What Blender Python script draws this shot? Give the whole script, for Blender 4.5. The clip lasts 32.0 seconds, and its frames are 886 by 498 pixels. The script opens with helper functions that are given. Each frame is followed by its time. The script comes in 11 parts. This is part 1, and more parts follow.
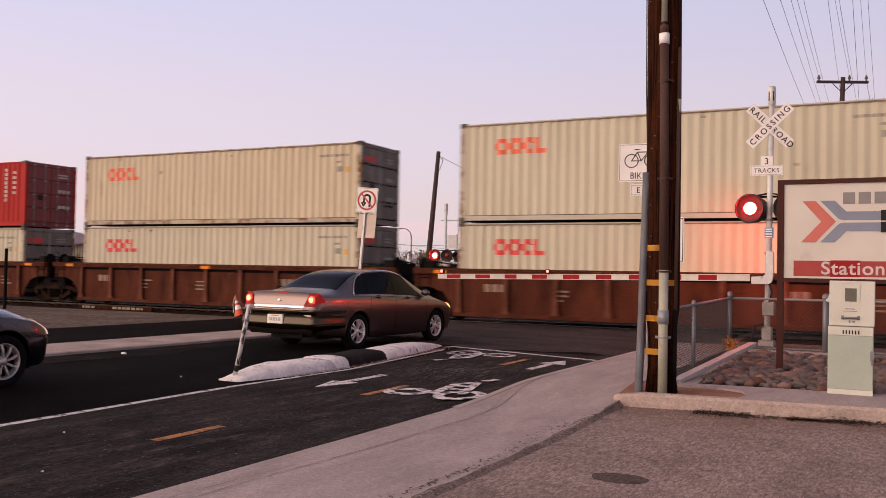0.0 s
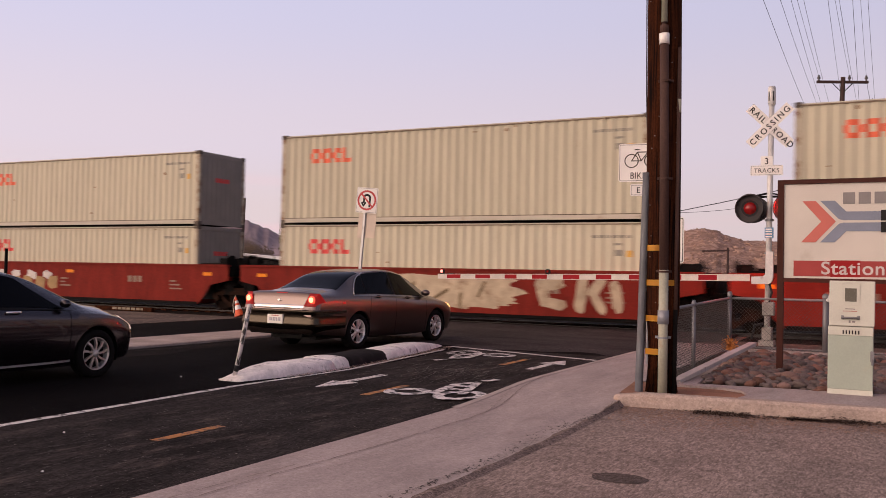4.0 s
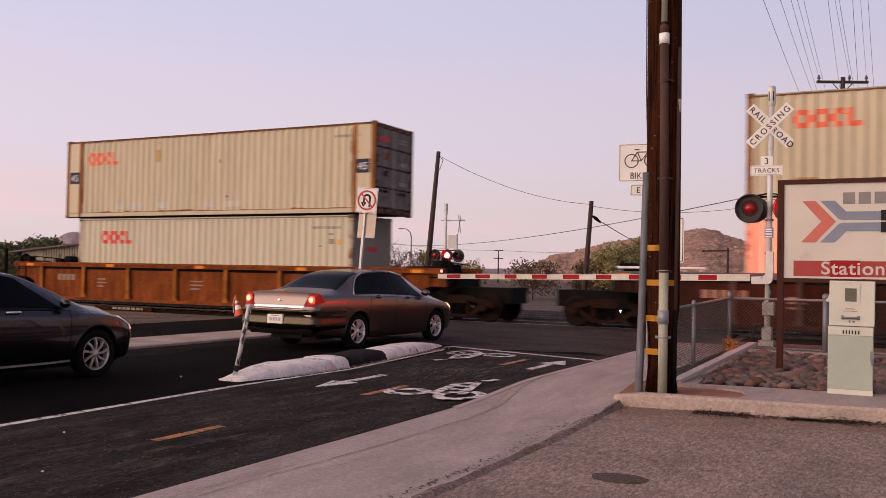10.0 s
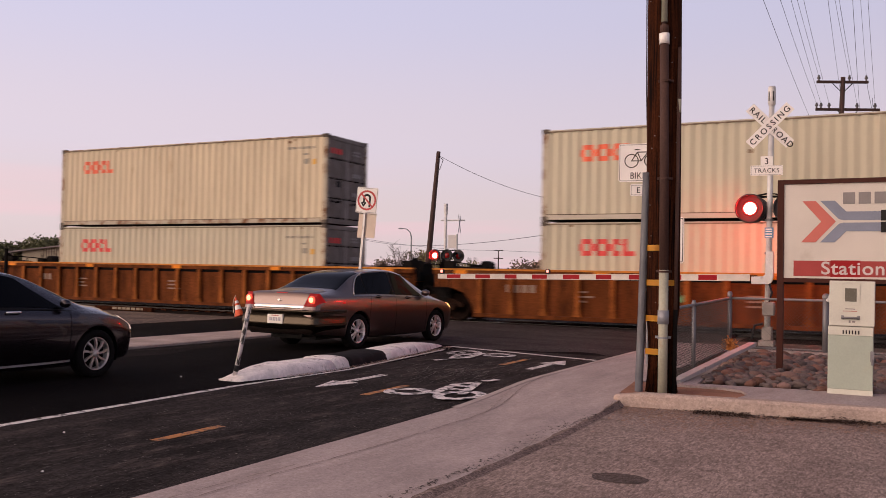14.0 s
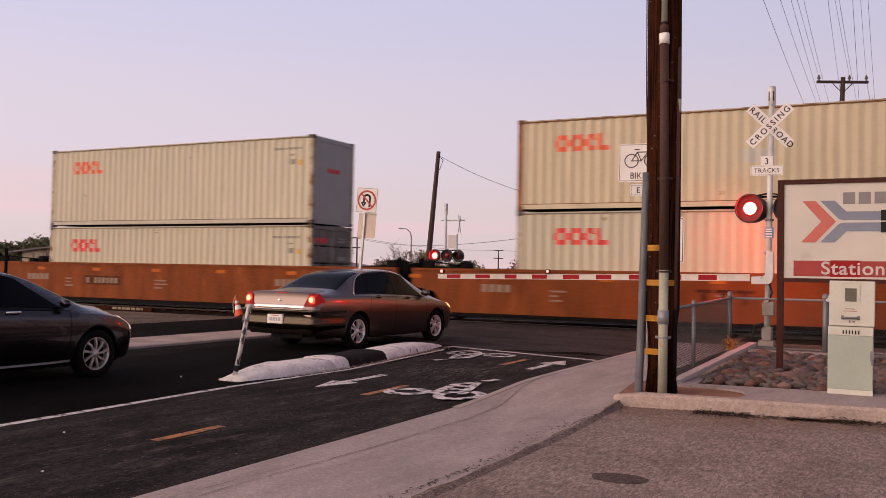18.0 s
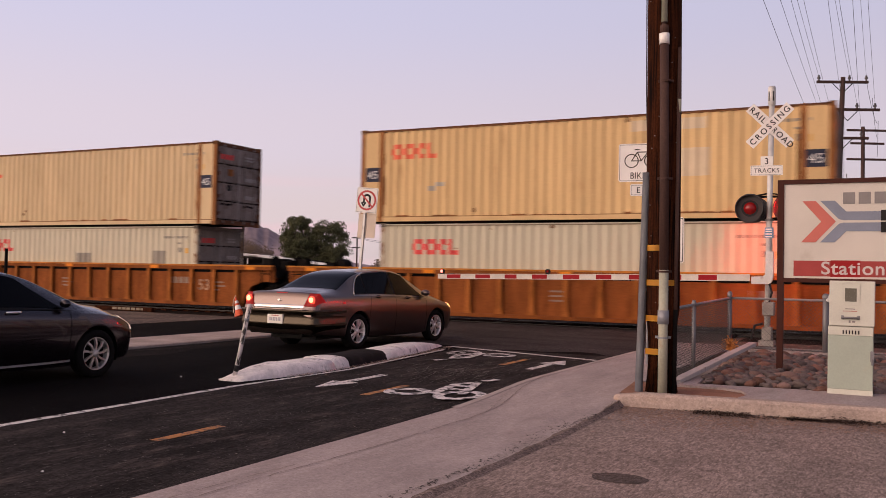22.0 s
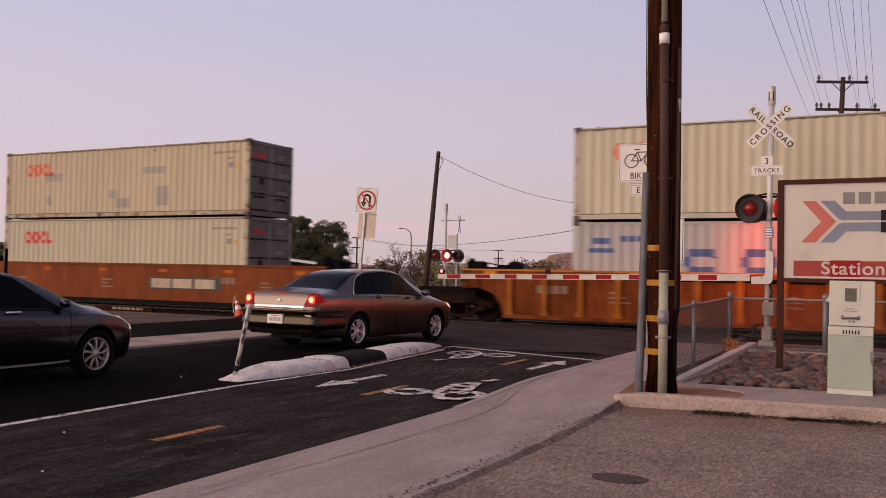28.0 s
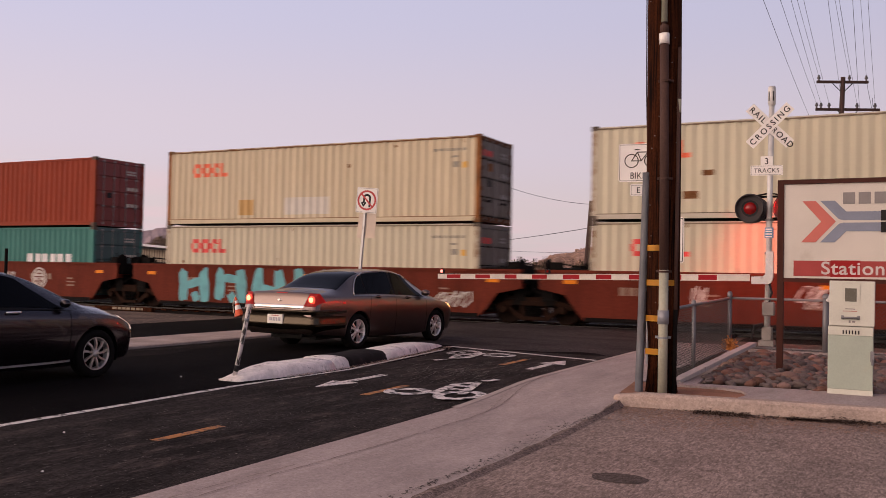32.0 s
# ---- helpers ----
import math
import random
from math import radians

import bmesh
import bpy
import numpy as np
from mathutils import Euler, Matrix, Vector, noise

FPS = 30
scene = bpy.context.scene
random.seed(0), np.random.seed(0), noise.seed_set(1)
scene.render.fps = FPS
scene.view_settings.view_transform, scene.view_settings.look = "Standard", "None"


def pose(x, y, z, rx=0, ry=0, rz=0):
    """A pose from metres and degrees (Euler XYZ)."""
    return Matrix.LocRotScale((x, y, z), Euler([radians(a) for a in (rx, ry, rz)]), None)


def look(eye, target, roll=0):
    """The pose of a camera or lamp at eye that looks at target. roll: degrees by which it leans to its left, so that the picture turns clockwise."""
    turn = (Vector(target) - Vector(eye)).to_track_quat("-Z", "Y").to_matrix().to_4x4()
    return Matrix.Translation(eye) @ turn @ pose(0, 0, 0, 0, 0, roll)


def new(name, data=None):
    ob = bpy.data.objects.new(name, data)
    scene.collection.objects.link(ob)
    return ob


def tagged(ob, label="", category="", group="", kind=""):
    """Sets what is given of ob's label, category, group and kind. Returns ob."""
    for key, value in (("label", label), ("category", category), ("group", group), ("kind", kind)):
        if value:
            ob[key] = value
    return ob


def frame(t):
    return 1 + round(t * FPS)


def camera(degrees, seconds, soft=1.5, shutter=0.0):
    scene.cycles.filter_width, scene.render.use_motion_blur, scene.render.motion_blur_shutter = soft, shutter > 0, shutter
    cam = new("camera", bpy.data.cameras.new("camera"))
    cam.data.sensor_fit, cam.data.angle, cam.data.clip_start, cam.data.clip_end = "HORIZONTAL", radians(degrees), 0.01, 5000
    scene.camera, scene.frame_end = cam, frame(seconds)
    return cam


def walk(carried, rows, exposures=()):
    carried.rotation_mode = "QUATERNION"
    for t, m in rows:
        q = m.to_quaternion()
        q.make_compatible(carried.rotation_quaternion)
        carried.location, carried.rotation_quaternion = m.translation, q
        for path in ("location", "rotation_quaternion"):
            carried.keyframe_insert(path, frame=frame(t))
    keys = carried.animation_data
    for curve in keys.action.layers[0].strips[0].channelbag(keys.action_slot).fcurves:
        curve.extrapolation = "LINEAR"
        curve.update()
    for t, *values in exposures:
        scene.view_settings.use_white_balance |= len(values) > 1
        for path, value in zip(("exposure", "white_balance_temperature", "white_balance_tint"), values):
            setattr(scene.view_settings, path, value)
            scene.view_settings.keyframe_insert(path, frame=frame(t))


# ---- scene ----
# ---------------------------------------------------------------- camera
EYE = Vector((0.0, -25.218, 1.494))
AIM = EYE + Vector((-0.45623, 0.88946, 0.02679)) * 10
cam = camera(52.24, 32.0, soft=0.8, shutter=0.3)
walk(cam, [(0.0, look(EYE, AIM, 1.083)), (32.0, look(EYE, AIM, 1.083))], exposures=[(0.0, 0.12), (3.0, 0.07), (10.0, 0.03), (26.5, -0.05), (28.0, -0.18), (29.0, -0.07), (32.0, -0.07)])

# ---------------------------------------------------------------- dusk sky and the afterglow behind the viewer
world = bpy.data.worlds.new("dusk_sky")
scene.world = world
world.use_nodes = True
wn, wl = world.node_tree.nodes, world.node_tree.links
wn.clear()
w_out = wn.new("ShaderNodeOutputWorld")
w_bg = wn.new("ShaderNodeBackground")
w_co = wn.new("ShaderNodeTexCoord")
w_sep = wn.new("ShaderNodeSeparateXYZ")
wl.new(w_co.outputs["Generated"], w_sep.inputs[0])
w_ramp = wn.new("ShaderNodeValToRGB")
w_ramp.color_ramp.interpolation = "EASE"
for i, (p, col) in enumerate([(0.0, (0.665, 0.535, 0.545)), (0.06, (0.705, 0.58, 0.60)), (0.14, (0.69, 0.60, 0.685)), (0.30, (0.595, 0.57, 0.745)), (0.52, (0.27, 0.27, 0.40)), (1.0, (0.10, 0.12, 0.22))]):
    e = w_ramp.color_ramp.elements[i] if i < 2 else w_ramp.color_ramp.elements.new(p)
    e.position, e.color = p, (*col, 1)
wl.new(w_sep.outputs["Z"], w_ramp.inputs[0])
# thin pink streaks of cloud low over the mountains
w_map = wn.new("ShaderNodeMapping")
w_map.inputs["Scale"].default_value = (1.2, 1.2, 22)
wl.new(w_co.outputs["Generated"], w_map.inputs[0])
w_noise = wn.new("ShaderNodeTexNoise")
w_noise.inputs["Scale"].default_value, w_noise.inputs["Detail"].default_value = 2.2, 5
wl.new(w_map.outputs[0], w_noise.inputs["Vector"])
w_nr = wn.new("ShaderNodeMapRange")
w_nr.inputs[1].default_value, w_nr.inputs[2].default_value, w_nr.inputs[3].default_value, w_nr.inputs[4].default_value = 0.48, 0.70, 0.0, 0.8
wl.new(w_noise.outputs[0], w_nr.inputs[0])
w_low = wn.new("ShaderNodeMapRange")
w_low.inputs[1].default_value, w_low.inputs[2].default_value, w_low.inputs[3].default_value, w_low.inputs[4].default_value = 0.13, 0.05, 0.0, 1.0
wl.new(w_sep.outputs["Z"], w_low.inputs[0])
w_mul = wn.new("ShaderNodeMath")
w_mul.operation = "MULTIPLY"
wl.new(w_nr.outputs[0], w_mul.inputs[0]), wl.new(w_low.outputs[0], w_mul.inputs[1])
w_mix = wn.new("ShaderNodeMix")
w_mix.data_type = "RGBA"
wl.new(w_mul.outputs[0], w_mix.inputs[0]), wl.new(w_ramp.outputs[0], w_mix.inputs[6])
w_mix.inputs[7].default_value = (0.80, 0.56, 0.60, 1)
# the glow where the sun went down, broad and soft, on the side behind the viewer
w_dot = wn.new("ShaderNodeVectorMath")
w_dot.operation = "DOT_PRODUCT"
wl.new(w_co.outputs["Generated"], w_dot.inputs[0])
w_dot.inputs[1].default_value = Vector((-0.66, -0.74, 0.10)).normalized()
w_gl = wn.new("ShaderNodeMapRange")
w_gl.interpolation_type = "SMOOTHSTEP"
w_gl.inputs[1].default_value, w_gl.inputs[2].default_value, w_gl.inputs[3].default_value, w_gl.inputs[4].default_value = 0.15, 1.0, 0.0, 1.0
wl.new(w_dot.outputs["Value"], w_gl.inputs[0])
w_add = wn.new("ShaderNodeMix")
w_add.data_type, w_add.blend_type, w_add.clamp_result = "RGBA", "ADD", False
# the sky is a little lighter towards the side where the sun went down
w_side = wn.new("ShaderNodeMapRange")
w_side.inputs[1].default_value, w_side.inputs[2].default_value, w_side.inputs[3].default_value, w_side.inputs[4].default_value = -0.85, 0.1, 1.10, 0.935
wl.new(w_sep.outputs["X"], w_side.inputs[0])
w_tint = wn.new("ShaderNodeVectorMath")
w_tint.operation = "SCALE"
wl.new(w_mix.outputs[2], w_tint.inputs[0]), wl.new(w_side.outputs[0], w_tint.inputs["Scale"])
wl.new(w_gl.outputs[0], w_add.inputs[0]), wl.new(w_tint.outputs[0], w_add.inputs[6])
w_add.inputs[7].default_value = (1.7, 1.08, 0.74, 1)
wl.new(w_add.outputs[2], w_bg.inputs[0])
w_bg.inputs[1].default_value = 1.0
wl.new(w_bg.outputs[0], w_out.inputs[0])

glow = new("afterglow_sun", bpy.data.lights.new("afterglow_sun", "SUN"))
glow.data.energy, glow.data.angle, glow.data.color = 2.2, radians(70), (1.0, 0.825, 0.70)
glow.matrix_world = look((-28, -34, 2.5), (0, 0, 0))
# ---------------------------------------------------------------- helpers for meshes and materials
def part(name, bm, material, parent=None, label="", smooth=False):
    """Link a bmesh as one mesh object under a thing or under a part."""
    me = bpy.data.meshes.new(name)
    bmesh.ops.recalc_face_normals(bm, faces=bm.faces)
    bm.to_mesh(me)
    bm.free()
    for p in me.polygons:
        p.use_smooth = smooth
    me.materials.append(material)
    return link(name, me, parent, label)


def link(name, me, parent=None, label="", m=None):
    ob = new(name, me)
    if parent:
        ob.parent = parent
    if m is not None:
        ob.matrix_basis = m
    if label:
        tagged(ob, label)
    return ob


def thing(name, m, label, category, group="", kind=""):
    """An empty at the base of a thing."""
    ob = new(name)
    ob.matrix_basis = m
    ob.empty_display_size = 0.2
    return tagged(ob, label, category, group, kind)


def box(bm, x0, x1, y0, y1, z0, z1, m=None, bev=0.0):
    r = bmesh.ops.create_cube(bm, size=1)
    vs = r["verts"]
    for v in vs:
        v.co = Vector((x0 + (v.co.x + 0.5) * (x1 - x0), y0 + (v.co.y + 0.5) * (y1 - y0), z0 + (v.co.z + 0.5) * (z1 - z0)))
    if bev:
        es = list({e for v in vs for e in v.link_edges})
        vs = list({v for f in bmesh.ops.bevel(bm, geom=es, offset=bev, segments=1, affect="EDGES", profile=0.5)["faces"] for v in f.verts} | {v for v in vs if v.is_valid})
    if m is not None:
        for v in vs:
            v.co = m @ v.co
    return vs


def tube(bm, a, b, r0, r1=None, n=12, caps=True):
    """A tapered cylinder from a to b."""
    a, b = Vector(a), Vector(b)
    r1 = r0 if r1 is None else r1
    q = (b - a).to_track_quat("Z", "Y")
    ring = []
    for p, r in ((a, r0), (b, r1)):
        ring.append([bm.verts.new(p + q @ Vector((math.cos(2 * math.pi * k / n) * r, math.sin(2 * math.pi * k / n) * r, 0))) for k in range(n)])
    for k in range(n):
        bm.faces.new((ring[0][k], ring[0][(k + 1) % n], ring[1][(k + 1) % n], ring[1][k]))
    if caps:
        bm.faces.new(list(reversed(ring[0])))
        bm.faces.new(ring[1])
    return ring


def path_tube(bm, pts, r, n=6):
    """A tube along points, for cables and bent pipes."""
    pts = [Vector(p) for p in pts]
    rings = []
    for i, p in enumerate(pts):
        d = (pts[min(i + 1, len(pts) - 1)] - pts[max(i - 1, 0)]).normalized()
        q = d.to_track_quat("Z", "Y")
        rr = r[i] if isinstance(r, (list, tuple)) else r
        rings.append([bm.verts.new(p + q @ Vector((math.cos(2 * math.pi * k / n) * rr, math.sin(2 * math.pi * k / n) * rr, 0))) for k in range(n)])
    for s, t in zip(rings, rings[1:]):
        for k in range(n):
            bm.faces.new((s[k], s[(k + 1) % n], t[(k + 1) % n], t[k]))
    bm.faces.new(list(reversed(rings[0])))
    bm.faces.new(rings[-1])


def prism(bm, outline, y0, y1, m=None):
    """A flat outline in x and z, drawn out from y0 to y1."""
    a = [bm.verts.new((x, y0, z)) for x, z in outline]
    b = [bm.verts.new((x, y1, z)) for x, z in outline]
    n = len(outline)
    bm.faces.new(a)
    bm.faces.new(list(reversed(b)))
    for k in range(n):
        bm.faces.new((a[k], b[k], b[(k + 1) % n], a[(k + 1) % n]))
    if m is not None:
        for v in a + b:
            v.co = m @ v.co


def lathe(bm, profile, n=24, axis="y", m=None, a0=0.0, a1=2 * math.pi):
    """A turned shape from (radius, along) pairs."""
    full = abs(a1 - a0 - 2 * math.pi) < 1e-6
    cnt = n if full else n + 1
    rows = []
    for r, h in profile:
        row = []
        for k in range(cnt):
            t = a0 + (a1 - a0) * k / n
            c, s = math.cos(t) * r, math.sin(t) * r
            p = Vector((c, h, s)) if axis == "y" else Vector((c, s, h)) if axis == "z" else Vector((h, c, s))
            row.append(bm.verts.new(m @ p if m is not None else p))
        rows.append(row)
    for s, t in zip(rows, rows[1:]):
        for k in range(n):
            try:
                bm.faces.new((s[k], s[(k + 1) % cnt], t[(k + 1) % cnt], t[k]))
            except ValueError:
                pass
    return rows


MATS = {}


def surface(name, col, rough=0.7, metal=0.0, var=0.12, scale=3.0, fine=60.0, bump=0.15, stain=None, stain_amt=0.0, stain_scale=1.5, stretch=(1, 1, 1), rnd=0.06, spec=0.5, coat=0.0, edge=0.1, speck=None, whole=False):
    """A painted, cast or mineral surface: broad and fine variation, stains of a second colour, fine relief."""
    m = bpy.data.materials.new(name)
    m.use_nodes = True
    nt = m.node_tree
    n, l = nt.nodes, nt.links
    b = n["Principled BSDF"]
    b.inputs["Roughness"].default_value, b.inputs["Metallic"].default_value = rough, metal
    b.inputs["Specular IOR Level"].default_value = spec
    b.inputs["Coat Weight"].default_value = coat
    co, info = n.new("ShaderNodeTexCoord"), n.new("ShaderNodeObjectInfo")
    off = n.new("ShaderNodeVectorMath")
    off.operation = "MULTIPLY_ADD"
    l.new(info.outputs["Random"], off.inputs[0])
    off.inputs[1].default_value = (0, 0, 0) if whole else (37, 53, 19)
    l.new(co.outputs["Object"], off.inputs[2])
    mp = n.new("ShaderNodeMapping")
    mp.inputs["Scale"].default_value = stretch
    l.new(off.outputs[0], mp.inputs[0])
    broad, grain = n.new("ShaderNodeTexNoise"), n.new("ShaderNodeTexNoise")
    broad.inputs["Scale"].default_value, broad.inputs["Detail"].default_value = scale, 6
    grain.inputs["Scale"].default_value, grain.inputs["Detail"].default_value = fine, 4
    l.new(mp.outputs[0], broad.inputs["Vector"]), l.new(off.outputs[0], grain.inputs["Vector"])
    # brightness factor from the two noises and the object's own tone
    f1 = n.new("ShaderNodeMapRange")
    f1.inputs[1].default_value, f1.inputs[2].default_value, f1.inputs[3].default_value, f1.inputs[4].default_value = 0.25, 0.75, 1 - var, 1 + var
    l.new(broad.outputs[0], f1.inputs[0])
    f2 = n.new("ShaderNodeMapRange")
    f2.inputs[1].default_value, f2.inputs[2].default_value, f2.inputs[3].default_value, f2.inputs[4].default_value = 0.25, 0.75, 1 - var * 0.7, 1 + var * 0.7
    l.new(grain.outputs[0], f2.inputs[0])
    f3 = n.new("ShaderNodeMapRange")
    f3.inputs[3].default_value, f3.inputs[4].default_value = 1 - rnd, 1 + rnd
    l.new(info.outputs["Random"], f3.inputs[0])
    p1, p2 = n.new("ShaderNodeMath"), n.new("ShaderNodeMath")
    p1.operation = p2.operation = "MULTIPLY"
    l.new(f1.outputs[0], p1.inputs[0]), l.new(f2.outputs[0], p1.inputs[1]), l.new(p1.outputs[0], p2.inputs[0]), l.new(f3.outputs[0], p2.inputs[1])
    sc = n.new("ShaderNodeVectorMath")
    sc.operation = "SCALE"
    sc.inputs[0].default_value = col
    l.new(p2.outputs[0], sc.inputs["Scale"])
    last = sc.outputs[0]
    if stain:
        st = n.new("ShaderNodeTexNoise")
        st.inputs["Scale"].default_value, st.inputs["Detail"].default_value, st.inputs["Roughness"].default_value = stain_scale, 8, 0.68
        l.new(mp.outputs[0], st.inputs["Vector"])
        sr = n.new("ShaderNodeMapRange")
        sr.inputs[1].default_value, sr.inputs[2].default_value = 0.66 - 0.3 * stain_amt, 0.66 - 0.3 * stain_amt + edge
        l.new(st.outputs[0], sr.inputs[0])
        mx = n.new("ShaderNodeMix")
        mx.data_type = "RGBA"
        l.new(sr.outputs[0], mx.inputs[0]), l.new(last, mx.inputs[6])
        mx.inputs[7].default_value = (*stain, 1)
        last = mx.outputs[2]
    if speck:
        sp_col, sp_scale, sp_cut = speck
        vo = n.new("ShaderNodeTexVoronoi")
        vo.inputs["Scale"].default_value = sp_scale
        l.new(off.outputs[0], vo.inputs["Vector"])
        sepc = n.new("ShaderNodeSeparateColor")
        l.new(vo.outputs["Color"], sepc.inputs[0])
        gt = n.new("ShaderNodeMapRange")
        gt.inputs[1].default_value, gt.inputs[2].default_value = sp_cut, min(1.0, sp_cut + 0.25)
        l.new(sepc.outputs[0], gt.inputs[0])
        ms_ = n.new("ShaderNodeMix")
        ms_.data_type = "RGBA"
        l.new(gt.outputs[0], ms_.inputs[0]), l.new(last, ms_.inputs[6])
        ms_.inputs[7].default_value = (*sp_col, 1)
        last = ms_.outputs[2]
    l.new(last, b.inputs["Base Color"])
    rr = n.new("ShaderNodeMapRange")
    rr.inputs[3].default_value, rr.inputs[4].default_value = max(0.02, rough - 0.1), min(1, rough + 0.1)
    l.new(grain.outputs[0], rr.inputs[0]), l.new(rr.outputs[0], b.inputs["Roughness"])
    if bump:
        bp = n.new("ShaderNodeBump")
        bp.inputs["Strength"].default_value, bp.inputs["Distance"].default_value = bump, 0.01
        l.new(grain.outputs[0], bp.inputs["Height"]), l.new(bp.outputs[0], b.inputs["Normal"])
    MATS[name] = m
    return m


def paving(name, col, spec=0.05, mottle=0.25, m_scale=1.2, grit=0.5, g_scale=26.0, agg=0.4, a_scale=75.0, stain=None, s_at=0.6, s_wide=0.2, s_scale=2.0, stretch=(1, 1, 1), pebble=None, bump=0.8, lie=(1, 1, 1)):
    """Asphalt or concrete: broad mottling, coarse grit, single stones of the aggregate, dusty or dark stains, a few pale pebbles."""
    m = bpy.data.materials.new(name)
    m.use_nodes = True
    n, l = m.node_tree.nodes, m.node_tree.links
    b = n["Principled BSDF"]
    b.inputs["Roughness"].default_value, b.inputs["Specular IOR Level"].default_value = 0.93, spec
    co, mp = n.new("ShaderNodeTexCoord"), n.new("ShaderNodeMapping")
    mp.inputs["Scale"].default_value = stretch
    l.new(co.outputs["Object"], mp.inputs[0])
    lay = n.new("ShaderNodeMapping")
    lay.inputs["Scale"].default_value = lie
    l.new(co.outputs["Object"], lay.inputs[0])

    def cloud(scale, detail, rough, stretched):
        q = n.new("ShaderNodeTexNoise")
        q.inputs["Scale"].default_value, q.inputs["Detail"].default_value, q.inputs["Roughness"].default_value = scale, detail, rough
        l.new((mp if stretched else lay).outputs[0], q.inputs["Vector"])
        return q.outputs[0]

    def span(src, a, b_, lo, hi):
        q = n.new("ShaderNodeMapRange")
        for k, v in enumerate((a, b_, lo, hi)):
            q.inputs[k + 1].default_value = v
        l.new(src, q.inputs[0])
        return q.outputs[0]

    def times(a, b_):
        q = n.new("ShaderNodeMath")
        q.operation = "MULTIPLY"
        l.new(a, q.inputs[0]), l.new(b_, q.inputs[1])
        return q.outputs[0]

    def blend(f, a, colour):
        q = n.new("ShaderNodeMix")
        q.data_type = "RGBA"
        l.new(f, q.inputs[0]), l.new(a, q.inputs[6])
        q.inputs[7].default_value = (*colour, 1)
        return q.outputs[2]
    vo = n.new("ShaderNodeTexVoronoi")
    vo.inputs["Scale"].default_value = a_scale
    l.new(lay.outputs[0], vo.inputs["Vector"])
    sep = n.new("ShaderNodeSeparateColor")
    l.new(vo.outputs["Color"], sep.inputs[0])
    coarse = cloud(g_scale, 5, 0.75, False)
    f = times(times(span(cloud(m_scale, 6, 0.6, True), 0.3, 0.7, 1 - mottle, 1 + mottle), span(coarse, 0.3, 0.7, 1 - grit, 1 + grit)), span(sep.outputs[0], 0, 1, 1 - agg, 1 + agg))
    sc = n.new("ShaderNodeVectorMath")
    sc.operation = "SCALE"
    sc.inputs[0].default_value = col
    l.new(f, sc.inputs["Scale"])
    last = sc.outputs[0]
    if stain:
        broken = times(span(cloud(s_scale, 9, 0.72, True), s_at, s_at + s_wide, 0, 1), span(coarse, 0.35, 0.6, 0.25, 1))
        last = blend(broken, last, stain)
    if pebble:
        last = blend(times(span(sep.outputs[1], 1 - pebble[1], 1 - pebble[1] + 0.004, 0, 1), span(vo.outputs["Distance"], 0.3, 0.42, 1, 0)), last, pebble[0])
    l.new(last, b.inputs["Base Color"])
    bp = n.new("ShaderNodeBump")
    bp.inputs["Strength"].default_value, bp.inputs["Distance"].default_value = bump, 0.012
    l.new(coarse, bp.inputs["Height"]), l.new(bp.outputs[0], b.inputs["Normal"])
    MATS[name] = m
    return m


def lamp_material(name, col, strength):
    m = bpy.data.materials.new(name)
    m.use_nodes = True
    b = m.node_tree.nodes["Principled BSDF"]
    b.inputs["Base Color"].default_value = (*col, 1)
    b.inputs["Emission Color"].default_value = (*col, 1)
    b.inputs["Emission Strength"].default_value = strength
    return m


def glass_material(name, col, rough=0.03, alpha=1.0):
    m = bpy.data.materials.new(name)
    m.use_nodes = True
    b = m.node_tree.nodes["Principled BSDF"]
    b.inputs["Base Color"].default_value = (*col, 1)
    b.inputs["Roughness"].default_value = rough
    b.inputs["Specular IOR Level"].default_value = 0.5
    b.inputs["Transmission Weight"].default_value = alpha
    return m


RUST = (0.13, 0.05, 0.022)
M_ASPHALT = paving("road_asphalt", (0.0078, 0.0068, 0.0071), 0.02, mottle=0.4, m_scale=0.5, grit=0.55, g_scale=24, agg=0.5, a_scale=60, stain=(0.026, 0.022, 0.021), s_at=0.56, s_wide=0.25, s_scale=0.8, stretch=(1, 0.4, 1), pebble=((0.12, 0.105, 0.095), 0.012))
M_APRON = paving("worn_crossing_asphalt", (0.049, 0.041, 0.041), 0.04, mottle=0.35, m_scale=0.7, grit=0.4, g_scale=14, agg=0.4, a_scale=40, stain=(0.088, 0.074, 0.071), s_at=0.54, s_wide=0.2, s_scale=0.9, stretch=(0.5, 1.2, 1), pebble=((0.16, 0.14, 0.13), 0.01))
M_BIKEPATH = paving("bike_path_asphalt", (0.0295, 0.0250, 0.0238), 0.03, mottle=0.5, m_scale=1.2, grit=0.55, g_scale=22, agg=0.4, a_scale=65, stain=(0.112, 0.086, 0.076), s_at=0.535, s_wide=0.16, s_scale=2.4, stretch=(1.8, 0.45, 1), pebble=((0.30, 0.26, 0.235), 0.006), bump=0.4, lie=(1.3, 0.45, 1))
M_LOT = paving("lot_asphalt", (0.258, 0.197, 0.172), 0.05, mottle=0.2, m_scale=1.1, grit=0.45, g_scale=19, agg=0.3, a_scale=55, stain=(0.088, 0.064, 0.054), s_at=0.545, s_wide=0.22, s_scale=2.6, pebble=((0.48, 0.37, 0.30), 0.012), bump=0.3, lie=(1.5, 0.42, 1))
